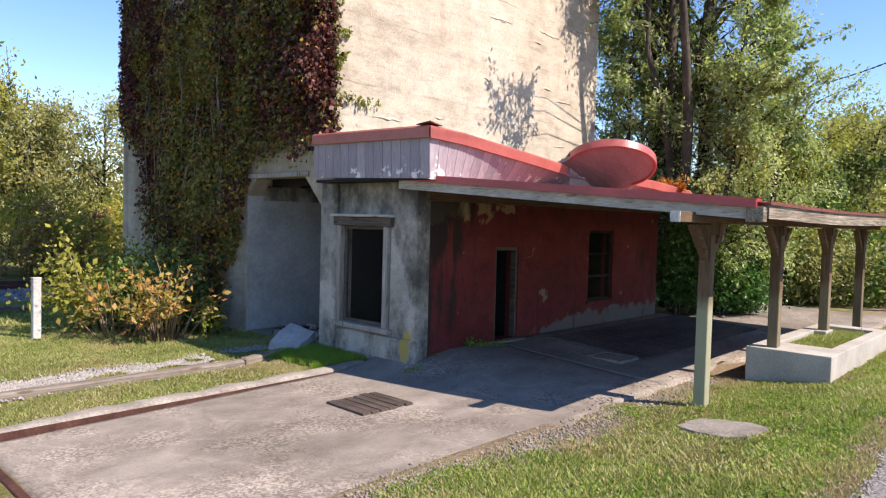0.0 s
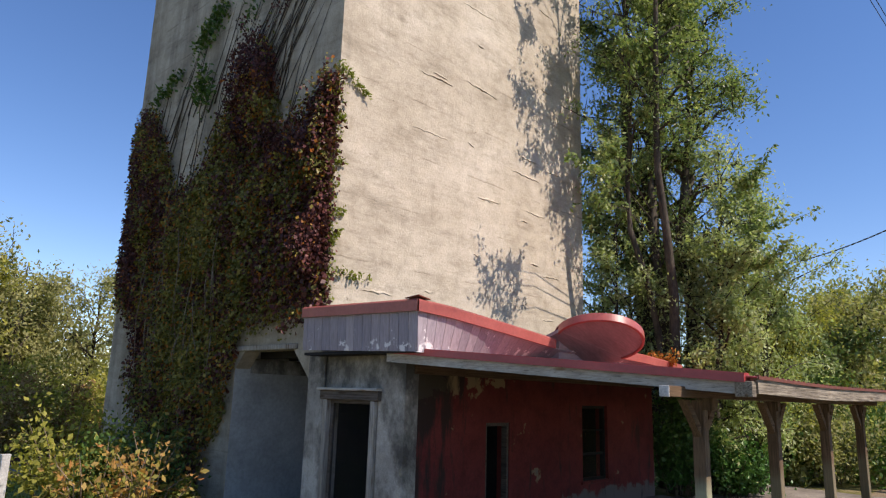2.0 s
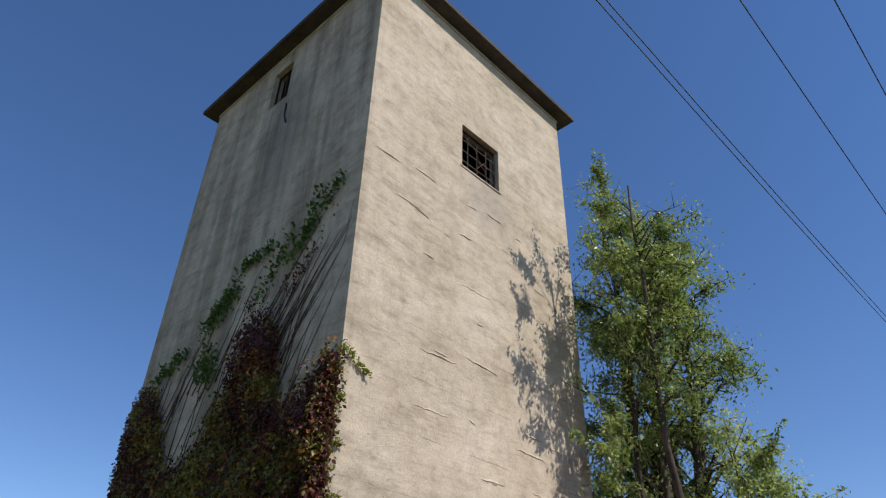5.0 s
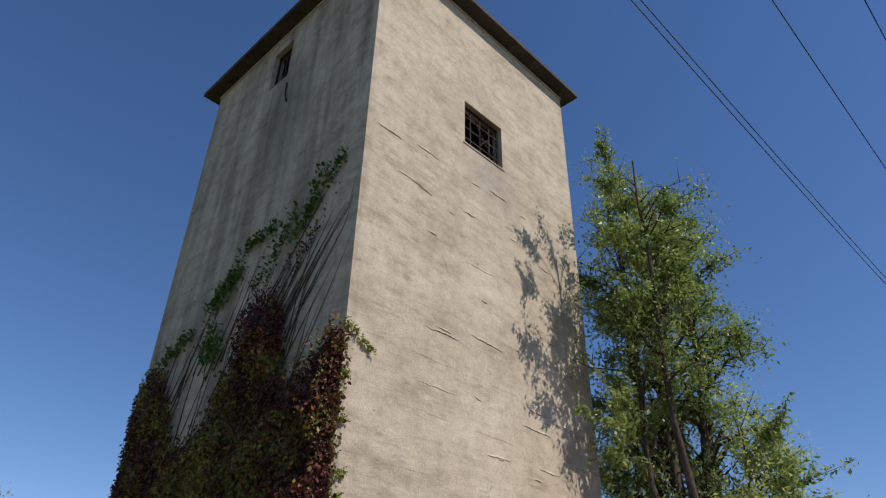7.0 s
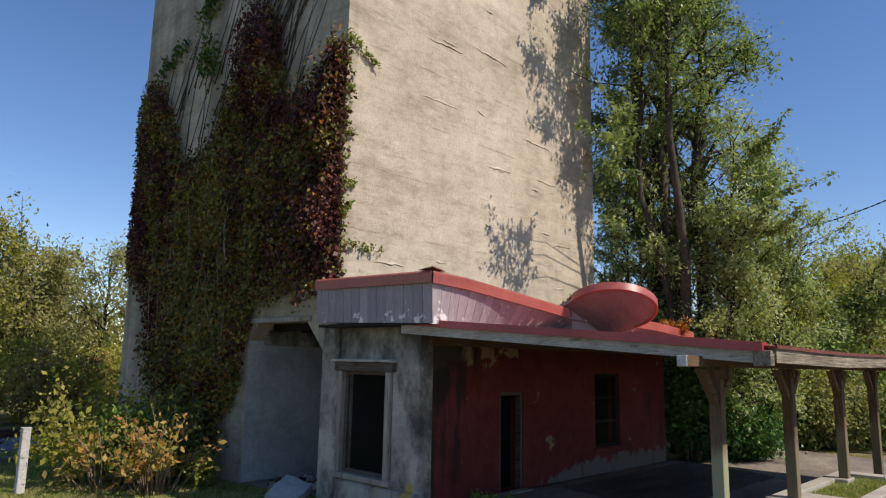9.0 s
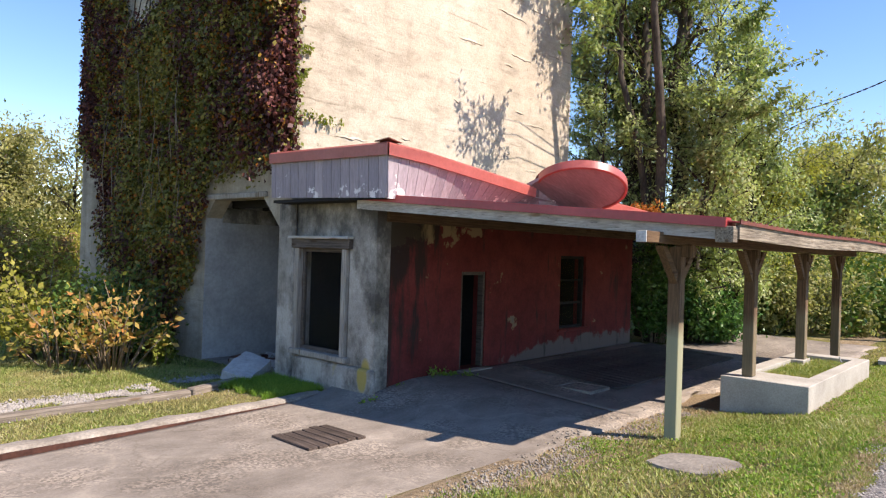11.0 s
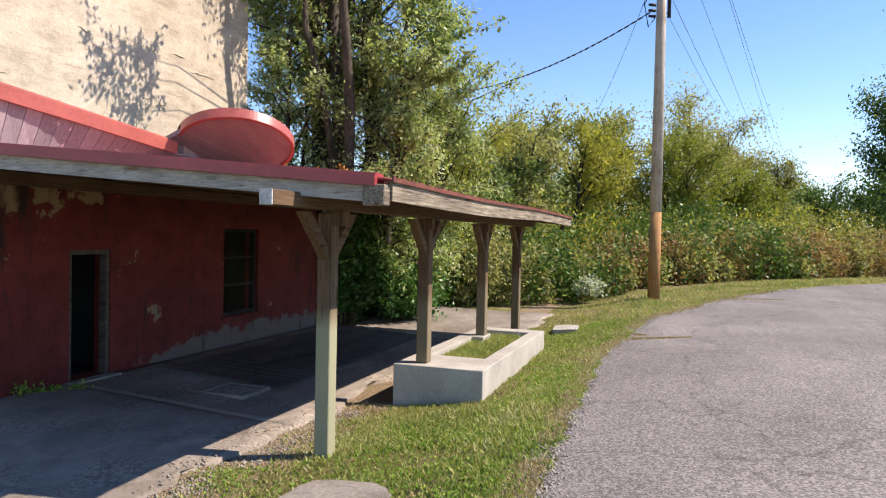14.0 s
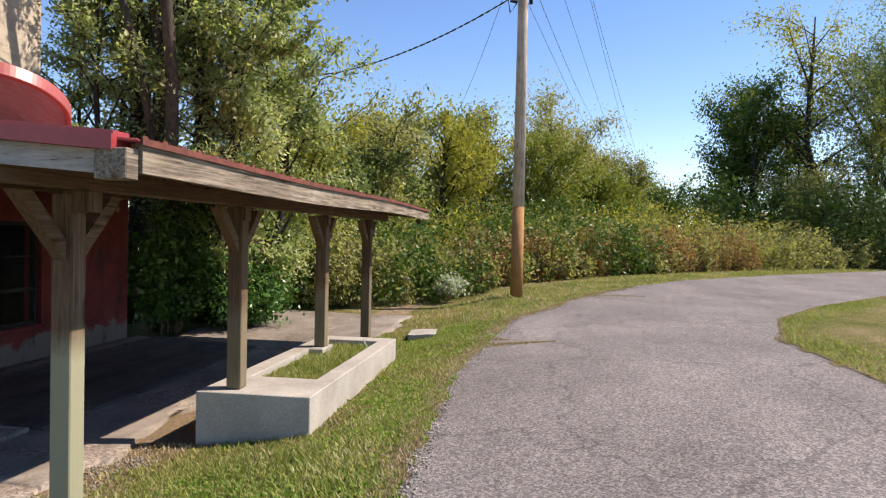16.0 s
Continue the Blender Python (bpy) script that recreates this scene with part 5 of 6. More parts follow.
tagged(flat_pad(7.93, 2.66, 0.60, 0.36, math.radians(58), 3), "broken flat concrete footing pad in the grass", "concrete pad")
rough_block("concrete_pad", (0.75, 0.5, 0.08), pose(17.5, 2.45, 0.355, -3, 0, 6), PLANTER, "pale flat concrete cover in the grass", "concrete pad", 5)
rough_block("fallen_slab", (0.78, 0.50, 0.16), pose(7.5, 10.12, 0.20, 16, -14, 30), PALEWALL, "fallen white concrete slab lying before the passage", "rubble", 8)
rs = np.random.RandomState(8)
for i in range(26):
    s = rs.uniform(0.08, 0.24)
    rough_block("rubble_stone", (s, s * 0.8, s * 0.6), pose(rs.uniform(7.75, 9.2), rs.uniform(10.15, 11.6), 0.07 + s * 0.2, rs.uniform(0, 90), rs.uniform(0, 90), rs.uniform(0, 180)), [ROUGHCON, PALEWALL, RUST][i % 3 if i % 4 else 0], "broken lump of masonry on the passage floor", "rubble", i, "passage rubble")
wp = empty("marker_post", (4.55, 14.1, 0), label="short square white painted post in the lawn", category="post")
bm = bmesh.new()
block(bm, (4.48, 14.03, -0.15), (4.62, 14.17, 1.12), 0.012)
part("shaft", bm, WHITEPOST, wp)
bm = bmesh.new()
prism(bm, [(4.475, 14.025, 1.12), (4.625, 14.025, 1.12), (4.625, 14.175, 1.12), (4.475, 14.175, 1.12)], (0, 0, 0.02))
part("cap", bm, WHITEPOST, wp)
# loose stones: crumbled slab edge, gravel path, rail ballast
def stones(name, rs, at, size, material, label, category):
    n = len(at)
    base = np.array([(1, 0, 0), (-0.5, 0.87, 0), (-0.5, -0.87, 0), (0, 0, 0.8), (0, 0, -0.5)])
    fc = np.array([(0, 1, 3), (1, 2, 3), (2, 0, 3), (1, 0, 4), (2, 1, 4), (0, 2, 4)])
    sc = size * rs.uniform(0.4, 1.3, (n, 1, 1)) * rs.uniform(0.7, 1.3, (n, 5, 3))
    th = rs.uniform(0, math.tau, n)
    c, s = np.cos(th), np.sin(th)
    R = np.zeros((n, 3, 3))
    R[:, 0, 0], R[:, 0, 1], R[:, 1, 0], R[:, 1, 1], R[:, 2, 2] = c, -s, s, c, 1
    V = np.einsum("nij,nkj->nki", R, base[None] * sc) + at[:, None]
    F = (fc[None] + np.arange(n)[:, None, None] * 5).reshape(-1, 3)
    return fast(name, V, F, material, kind="stuff", label=label, category=category)
rs = np.random.RandomState(31)
n = 5200
x = rs.uniform(3.5, 10.8, n)
y = 4.16 + rs.normal(0, 0.13, n) - np.abs(rs.normal(0, 0.14, n)) + 0.4 * (fbm(x * 1.6, x * 0, 8) - 0.5)
stones("gravel_edge", rs, np.column_stack([x, y, np.where(y > 4.3, slab_z(x, y), ground_z(x, y)) + 0.004]), 0.011 * rs.uniform(0.4, 2.2, (n, 1, 1)), ROUGHCON, "crumbled concrete and gravel along the slab edge", "gravel")
n = 9000
x = rs.uniform(2.2, 8.6, n)
y = 10.05 + 0.06 * (x - 4.5) + rs.normal(0, 0.24, n)
k = fbm(x * 0.9, y * 1.4, 19) > 0.36
x, y, n = x[k], y[k], int(k.sum())
stones("gravel_path", rs, np.column_stack([x, y, ground_z(x, y) + 0.012]), 0.030, GRAVEL, "pale gravel path behind the timber edging", "gravel")
n = 7000
x = rs.uniform(-6, 9.5, n)
y = rs.uniform(22.5, 27.0, n)
stones("ballast", rs, np.column_stack([x, y, ground_z(x, y) + 0.15 * np.exp(-((y - 25) / 1.4) ** 2)]), 0.09, BALLAST, "grey rail ballast beyond the lawn", "ballast")
bm = bmesh.new()
block(bm, (-12, 24.9, -0.22), (9.5, 25.0, -0.02), 0.01)
block(bm, (-12, 26.4, -0.22), (9.5, 26.5, -0.02), 0.01)
tagged(part("rail_track", bm, RUST), "rusty railway rails on the ballast", "rail track")
n = 14000
x = rs.uniform(3, 28, n)
y = road_edge(x) + rs.normal(0.0, 0.085, n)
stones("road_grit", rs, np.column_stack([x, y, ground_z(x, y) + 0.012]), 0.013, GRAVEL, "loose grit along the asphalt edge", "grit")

def seam_straw():
    rs = np.random.RandomState(66)
    at = []
    for xa, ya, xb, yb, n, w in ((15.35, 1.25, 15.75, 0.05, 1500, 0.12), (23.8, -0.9, 23.5, -2.4, 900, 0.25), (16.2, 1.3, 15.9, 0.8, 700, 0.2)):
        s = rs.uniform(size=n) ** 1.5
        x, y = xa + (xb - xa) * s + rs.normal(0, w, n) * (1.1 - s), ya + (yb - ya) * s + rs.normal(0, 0.03, n)
        at.append(np.column_stack([x, y, ground_z(x, y) + 0.004]))
    y = rs.uniform(-9, -3.2, 5000)
    x = np.interp(y, [-60, -20, -9, -5.8, -4.1, -3.3], [60, 34, 25, 21.1, 18.3, 15.7]) + rs.normal(0.02, 0.09, 5000)
    at.append(np.column_stack([x, y, ground_z(x, y) + 0.035]))
    v, f = blade_arrays(rs, np.concatenate(at), 0.03, 0.010)
    return fast("straw_fringe", v, f, L_STRAW, kind="stuff", label="dead straw growing in the cracks of the asphalt", category="straw")
def fringe():
    rs = np.random.RandomState(61)
    x = rs.uniform(2.5, 27, 42000)
    y = road_edge(x) + 0.2 * (fbm(x * 2.2, 0 * x, 4) - 0.5) + np.abs(rs.normal(0.0, 0.10, len(x))) - 0.03
    k = fbm(x * 1.4, x * 0, 27) > 0.33
    x, y = x[k], y[k]
    v, f = blade_arrays(rs, np.column_stack([x, y, ground_z(x, y) + 0.005]), 0.035, 0.008)
    return fast("straw_fringe", v, f, L_STRAW, kind="stuff", label="dead straw along the asphalt edge", category="straw")
L_STRAW = leaf_mat("dead_straw", [(0.0, (0.253, 0.184, 0.103)), (1.0, (0.529, 0.425, 0.265))], 0.8, 0.2)
fringe()
seam_straw()
# ---- grass ----
def grass(name, seed, n, box, keep, height, material, label, width=0.007):
    rs = np.random.RandomState(seed)
    x, y = rs.uniform(box[0], box[1], n), rs.uniform(box[2], box[3], n)
    k = keep(x, y, rs)
    x, y = x[k], y[k]
    hh = height * (0.55 + 1.1 * fbm(x * 1.7, y * 1.7, 31))
    v, f = blade_arrays(rs, np.column_stack([x, y, dirt_z(x, y)]), hh, width)
    return fast(name, v, f, material, kind="stuff", label=label, category="grass")
def verge(x, y, rs):
    bare = fbm(x * 0.8, y * 0.8, 12)
    edge = (y > road_edge(x) - 0.06 + 0.2 * (fbm(x * 2.5, y * 0, 4) - 0.5))
    top = np.where(x < 11.22, 3.92, np.where(x < 15.14, 2.44, 3.4)) + 0.75 * (fbm(x * 1.6, x * 0, 8) - 0.5) + 0.2 * rs.normal(size=len(x))
    pad = (((x - 7.93) * 0.53 + (y - 2.66) * 0.85) / 0.57) ** 2 + (((y - 2.66) * 0.53 - (x - 7.93) * 0.85) / 0.34) ** 2 > 1
    sand = ~((x > 8.6) & (y > 3.5) & (rs.uniform(size=len(x)) > 0.25))
    return edge & (y < top) & pad & sand & (rs.uniform(size=len(x)) < np.clip(1.6 - 2.2 * bare, 0.10, 1))
grass("verge_grass", 1, 330000, (2.5, 18.5, 0.9, 4.4), verge, 0.040, L_GRASS, "short patchy verge grass with dry straw tufts", 0.0095)
grass("verge_straw", 2, 90000, (2.5, 18.5, 0.9, 4.5), lambda x, y, rs: (y > road_edge(x)) & (y < np.where(x < 11.22, 4.2, np.where(x < 15.14, 2.44, 3.4))) & (fbm(x * 0.9 + 7, y * 0.9, 52) + 0.12 * np.clip(y - 3.0, 0, 1) + 0.2 * rs.uniform(size=len(x)) > 0.66), 0.030, L_STRAW, "dead straw patches lying in the verge grass")
rs = np.random.RandomState(55)
x, y = rs.uniform(2.5, 18.5, 150000), rs.uniform(0.9, 4.2, 150000)
k = verge(x, y, rs) & (fbm(x * 1.1, y * 1.1, 17) + 0.25 * rs.uniform(size=len(x)) > 0.62)
v, f = leaf_arrays(rs, np.column_stack([x, y, dirt_z(x, y) + 0.03 * rs.uniform(size=len(x))])[k], 0.028, 1.2, -0.2)
fast("clover", v, f, L_LAWN, kind="stuff", label="lush green clover patches in the verge", category="clover")
grass("far_grass", 3, 90000, (17, 45, -22, 7), lambda x, y, rs: (y > road_edge(x) + 0.02) & (y < road_edge(x) + 3.6) & ~((x < 21.2) & (y > 3.3)), 0.07, L_GRASS, "verge grass beside the road bend", 0.014)
grass("lawn_grass", 4, 150000, (1.5, 8.0, 8.05, 17), lambda x, y, rs: (y > kerb_y(x) + 0.30) & ((np.abs(y - 10.05 - 0.06 * (x - 4.5)) > 0.40) | (fbm(x * 0.9, y * 1.4, 19) < 0.40)) & ~((y > 9.4) & (y < 9.65) & (x < 6.3)) & (rs.uniform(size=len(x)) < np.clip(1.7 - 1.9 * fbm(x * 0.9, y * 0.9, 44), 0.15, 1)), 0.036, L_GRASS, "sunlit lawn grass beside the old tower")
grass("lawn_grass", 5, 17000, (6.6, 7.95, 8.50, 9.85), lambda x, y, rs: (x > 6.6 + 0.5 * fbm(x * 3, y * 3, 2)) & (y < 9.65 + 0.3 * (x - 6.6)), 0.09, L_LAWN, "lush grass at the foot of the grey wall")
grass("lawn_grass", 6, 26000, (-6, 8.0, 17, 23), lambda x, y, rs: y > 0, 0.07, L_GRASS, "lawn grass reaching the railway", 0.016)
rs = np.random.RandomState(7)
x, y = rs.uniform(6, 24, 90000), rs.uniform(-12, -3.2, 90000)
k = island(x, y)
x, y = x[k], y[k]
v, f = blade_arrays(rs, np.column_stack([x, y, ground_z(x, y) + 0.05]), 0.05, 0.01)
fast("island_grass", v, f, L_GRASS, kind="stuff", label="green mown grass on the road island", category="grass")

# ---- plants ----
def tree(name, at, height, crown_r, seed, material, label, leaves=9000, leaf=0.16, trunk_r=0.16, low=0.25, lean=(0, 0), limbs=11, group="", reach=1.0, leaders=2, thin=None, gaps=0.32):
    """A trunk forking into leaders, rising limbs that arch over, and leaves in sprays along the twigs."""
    rs = np.random.RandomState(seed)
    at = Vector(at)
    root = empty(name, at, label=label, category="tree", group=group)
    bm = bmesh.new()
    n = 10
    paths = []
    turn = rs.uniform(0, math.tau)
    wob = rs.normal(0, height * 0.008, (n + 1, 2)).cumsum(0)
    for l in range(leaders):
        a = turn + l * math.tau / leaders + rs.normal(0, 0.3)
        out = crown_r * rs.uniform(0.26, 0.46) if leaders > 1 else 0.0
        tall = height * (1.0 if l == 0 else rs.uniform(0.80, 0.97))
        w2 = wob + rs.normal(0, height * 0.005, (n + 1, 2)).cumsum(0) * (1 if l else 0)
        path = []
        for i in range(n + 1):
            k = i / n
            o = out * min(1.0, max(0.0, (k - 0.08) / 0.4)) ** 0.8
            path.append(at + Vector((w2[i, 0] + lean[0] * k * height + math.cos(a) * o, w2[i, 1] + lean[1] * k * height + math.sin(a) * o, -0.2 + tall * 0.97 * k)))
        tr = trunk_r * (1.0 if l == 0 else 0.75)
        pipe(bm, path, [tr * (1.25 if i == 0 else 1.0) * (1 - 0.9 * i / n) + 0.012 for i in range(n + 1)], 8)
        paths.append(path)
    tips = []
    for j in range(limbs):
        k = low + (0.96 - low) * (j + rs.uniform(0, 0.8)) / limbs
        path = paths[j % leaders]
        i = min(int(k * n), n - 1)
        p = path[i].lerp(path[i + 1], k * n - i)
        th = rs.uniform(0, math.tau)
        prof = math.sin(math.pi * min(1, 0.20 + 0.80 * (k - low) / (1.06 - low))) ** 0.55
        L = crown_r * prof * rs.uniform(0.45, 1.05) + 0.3
        up = rs.uniform(0.45, 1.35)
        q1 = p + Vector((math.cos(th) * L * 0.45, math.sin(th) * L * 0.45, L * up * 0.62))
        q2 = p + Vector((math.cos(th + 0.25) * L, math.sin(th + 0.25) * L, L * up * rs.uniform(0.6, 1.0)))
        r = trunk_r * (1 - 0.85 * k) * 0.45 + 0.008
        pipe(bm, [p, q1, q2], [r, r * 0.6, 0.008], 5)
        for w in range(6):
            f = rs.uniform(0.15, 1.0)
            b = p.lerp(q1, f * 2) if f < 0.5 else q1.lerp(q2, f * 2 - 1)
            d = Vector(rs.normal(size=3)) + Vector((math.cos(th) * 0.5, math.sin(th) * 0.5, 0.0))
            e = b + d.normalized() * (crown_r * rs.uniform(0.18, 0.42))
            pipe(bm, [b, e], [r * 0.3 + 0.004, 0.004], 4)
            tips.append((b, e))
        tips.append((q1, q2))
    part("trunk", bm, BARK, root)
    per = rs.randint(0, len(tips), leaves)
    A = np.array([t[0] for t in tips])[per]
    B = np.array([t[1] for t in tips])[per]
    f = rs.uniform(0.05, 1.15, (leaves, 1))
    spread = crown_r * 0.11 * reach * (0.5 + f)
    P = A + (B - A) * f + rs.normal(size=(leaves, 3)) * spread
    P[:, 2] -= np.abs(rs.normal(0, crown_r * 0.06, leaves))
    dens = 0.05 + np.clip((fbm(P[:, 0] * 1.25 + P[:, 2] * 1.05, P[:, 1] * 1.25 - P[:, 2] * 0.95, seed) - gaps) * 5.0, 0, 1)
    if thin:
        dens = dens * np.where((P[:, 2] > thin[0]) & (P[:, 2] < thin[1]), thin[2], 1.0)
    inside = (P[:, 0] > TX0) & (P[:, 0] < 16.60) & (P[:, 1] > TY0 - 0.03) & (P[:, 1] < 18.8)
    P = P[(rs.uniform(size=leaves) < dens) & ~inside]
    v, fc = leaf_arrays(rs, P, leaf, 2.2, 0.45, None, 0.55)
    fast("crown", v, fc, material, root)
    return root

def shrub(name, at, size, seed, material, label, leaves=3500, leaf=0.09, stems=16, kind="bush", group="", stem_mat=None, fuzz=0.2, bare=0.15, ball=1.0):
    rs = np.random.RandomState(seed)
    at = Vector(at)
    root = empty(name, at, label=label, category=kind, group=group)
    bm = bmesh.new()
    ends = []
    for i in range(stems):
        th, r = rs.uniform(0, math.tau), math.sqrt(rs.uniform(0.02, 1))
        top = at + Vector((math.cos(th) * r * size[0], math.sin(th) * r * size[1], size[2] * rs.uniform(0.55 * ball, 1.05) * (1.05 - 0.5 * r)))
        foot = at + Vector((math.cos(th) * r * size[0] * 0.35, math.sin(th) * r * size[1] * 0.35, -0.1))
        mid = foot.lerp(top, 0.5) + Vector((rs.normal(0, 0.08), rs.normal(0, 0.08), size[2] * 0.12))
        pipe(bm, [foot, mid, top], [0.016, 0.011, 0.004], 5)
        ends.append((foot, mid, top))
    part("stem", bm, stem_mat or TWIG, root)
    per = rs.randint(0, stems, leaves)
    F, M, T = (np.array([e[i] for e in ends])[per] for i in range(3))
    k = rs.uniform(bare, 1.08, (leaves, 1))
    P = np.where(k < 0.5, F + (M - F) * k * 2, M + (T - M) * (k * 2 - 1)) + rs.normal(size=(leaves, 3)) * min(size[0], size[1], size[2]) * fuzz * (0.4 + k)
    P[:, 2] = np.maximum(P[:, 2], at.z + 0.02)
    v, fc = leaf_arrays(rs, P, leaf, 1.7, 0.2, None, 0.6)
    fast("foliage", v, fc, material, root)
    return root

def thicket(name, seed, n, line, depth, height, material, label, leaf=0.12, base=0.0, clump=420):
    """Undergrowth of many clumps behind a line in plan."""
    rs = np.random.RandomState(seed)
    line = np.array(line, float)
    seg = np.linalg.norm(np.diff(line, axis=0), axis=1)
    cum = np.concatenate([[0], seg.cumsum()])
    clumps = max(20, n // clump)
    s = rs.uniform(0, cum[-1], clumps)
    cx, cy = np.interp(s, cum, line[:, 0]), np.interp(s, cum, line[:, 1])
    tx, ty = np.interp(s + 0.5, cum, line[:, 0]) - np.interp(s - 0.5, cum, line[:, 0]), np.interp(s + 0.5, cum, line[:, 1]) - np.interp(s - 0.5, cum, line[:, 1])
    tl = np.hypot(tx, ty) + 1e-9
    off = depth * rs.uniform(0, 1, clumps)
    cx, cy = cx - ty / tl * off, cy + tx / tl * off
    hh = height * rs.uniform(0.35, 1.15, clumps) * np.interp(off / depth, [0, 0.25, 1], [0.6, 0.9, 1.1])
    per = rs.randint(0, clumps, n)
    u = rs.uniform(0, 1, n) ** 0.7
    rad = (0.35 + 0.55 * np.sin(np.pi * np.clip(u, 0.1, 0.95))) * hh[per] * 0.42
    P = np.column_stack([cx[per] + rs.normal(0, 0.55, n) * rad, cy[per] + rs.normal(0, 0.55, n) * rad, base + u * hh[per] + rs.normal(0, 0.08, n)])
    P[:, 2] += ground_z(P[:, 0], P[:, 1])
    v, f = leaf_arrays(rs, P, leaf, 2.0, 0.15)
    return fast(name, v, f, material, kind="stuff", label=label, category="undergrowth")

# tall trees crowding the tower's corner
G = "trees by the tower"
tree("tree", (18.6, 8.3, 0.4), 18.6, 2.2, 11, L_TREE, "tall slender locust tree crowding the tower corner", 62000, 0.125, 0.28, 0.30, (-0.006, 0.004), 60, G, 0.62, 3, (6.5, 11.5, 0.35), 0.38)
tree("tree", (19.2, 7.5, 0.4), 18.4, 1.7, 12, L_TREE, "tall slender locust tree with bare lower trunk", 50000, 0.125, 0.24, 0.32, (-0.004, 0.0), 52, G, 0.70, 2, (6.5, 11.5, 0.35), 0.36)
tree("tree", (17.3, 7.7, 0.4), 16.6, 1.6, 13, L_TREE, "leafy locust tree brushing the tower wall", 24000, 0.12, 0.15, 0.52, (-0.055, -0.004), 42, G, 0.60, 2, None, 0.38)
tree("tree", (18.3, 8.9, 0.4), 10.0, 1.6, 18, L_SUNLIT, "dense young tree beside the end wall", 30000, 0.11, 0.09, 0.10, (0, 0), 42, G, 0.75, 2, None, 0.33)
tree("tree", (17.55, 9.3, 0.4), 9.8, 1.15, 20, L_SUNLIT, "slim young tree squeezed beside the tower corner", 20000, 0.11, 0.07, 0.10, (0, 0), 36, G, 0.85, 2, None, 0.30)
tree("tree", (18.4, 7.0, 0.4), 9.0, 1.6, 14, L_SUNLIT, "young leafy tree beside the canopy roof", 32000, 0.11, 0.10, 0.10, (0, 0), 42, G, 0.75, 2, None, 0.33)
tree("tree", (19.5, 6.4, 0.4), 6.2, 1.5, 15, L_SUNLIT, "spreading young tree behind the canopy", 30000, 0.105, 0.11, 0.10, (0, -0.015), 36, G, 0.75, 2, None, 0.33)
tree("tree", (22.6, 7.6, 0.5), 5.6, 2.0, 16, L_YELLOW, "yellow-green young tree in the thicket", 26000, 0.10, 0.09, 0.15, (0, 0), 24, G, 0.9)
BOUGHS = [((18.9, 7.6, 5.6), (17.9, 5.0, 6.7), 420), ((18.9, 7.2, 4.9), (17.8, 5.1, 5.8), 420), ((19.2, 7.2, 7.6), (18.6, 5.6, 8.3), 420),
          ((16.6, 7.6, 7.0), (13.3, 7.35, 7.4), 460), ((16.6, 7.6, 7.2), (13.5, 7.2, 8.0), 320), ((16.6, 7.6, 6.6), (13.5, 7.4, 6.7), 200),
          ((16.6, 7.6, 9.6), (14.9, 7.2, 11.0), 420), ((16.5, 7.6, 11.4), (14.4, 7.1, 12.8), 520), ((16.4, 7.6, 13.2), (14.5, 7.2, 14.6), 480), ((16.3, 7.6, 14.4), (14.7, 7.2, 16.0), 420)]
for i, (a, b, cnt) in enumerate(BOUGHS):
    rs = np.random.RandomState(300 + i)
    bough = empty("bough", a, label="thin leafy bough reaching out of the trees", category="branch", group="boughs")
    bm = bmesh.new()
    a, b = np.array(a), np.array(b)
    mid = (a + b) / 2 + np.array([0, 0, 0.25])
    pipe(bm, [tuple(a), tuple(mid), tuple(b)], [0.016, 0.009, 0.004], 5)
    twigs = []
    for w in range(9):
        k = 0.66 + 0.34 * w / 8
        p = a + (b - a) * k + np.array([0, 0, 0.25 * math.sin(math.pi * k)])
        e = p + (b - a) / np.linalg.norm(b - a) * rs.uniform(0.15, 0.45) + rs.normal(0, 0.28, 3)
        pipe(bm, [tuple(p), tuple(e)], [0.007, 0.003], 4)
        twigs.append((p, e))
    part("twig", bm, BARK, bough)
    per = rs.randint(0, 9, cnt)
    k = rs.uniform(0.0, 1.1, (cnt, 1))
    P = np.array([t[0] for t in twigs])[per] * (1 - k) + np.array([t[1] for t in twigs])[per] * k + rs.normal(0, 0.05, (cnt, 3))
    v, f = leaf_arrays(rs, P, 0.13, 2.2, 0.3)
    fast("foliage", v, f, L_TREE, bough)
shrub("ivy_bush", (17.3, 7.5, 0.3), (1.0, 0.8, 2.9), 17, L_IVY, "dark glossy ivy mound at the wall's end", 9000, 0.12, 22)
shrub("ivy_bush", (18.5, 6.6, 0.3), (1.1, 0.9, 1.3), 18, L_IVY, "low dark ivy beside the apron", 6000, 0.11, 18)
shrub("ivy_bush", (20.0, 6.7, 0.35), (1.3, 0.6, 0.8), 19, L_DEEP, "low green shrub along the apron edge", 4500, 0.10, 16)
shrub("bush", (20.6, 7.2, 0.4), (1.6, 1.0, 3.0), 20, L_YELLOW, "sunlit yellow-green bush behind the canopy", 8000, 0.11, 22)
shrub("bush", (22.6, 5.6, 0.4), (1.5, 1.2, 2.4), 22, L_OLIVE, "grey-olive bush in the roadside thicket", 7000, 0.10, 20)
shrub("pale_bush", (24.6, 2.9, 0.5), (0.5, 0.45, 0.75), 23, leaf_mat("silver_leaf", [(0.0, (0.25, 0.30, 0.20)), (1.0, (0.50, 0.54, 0.42))], 0.6, 0.2), "small silver-leaved bush beside the pole", 900, 0.10, 10)

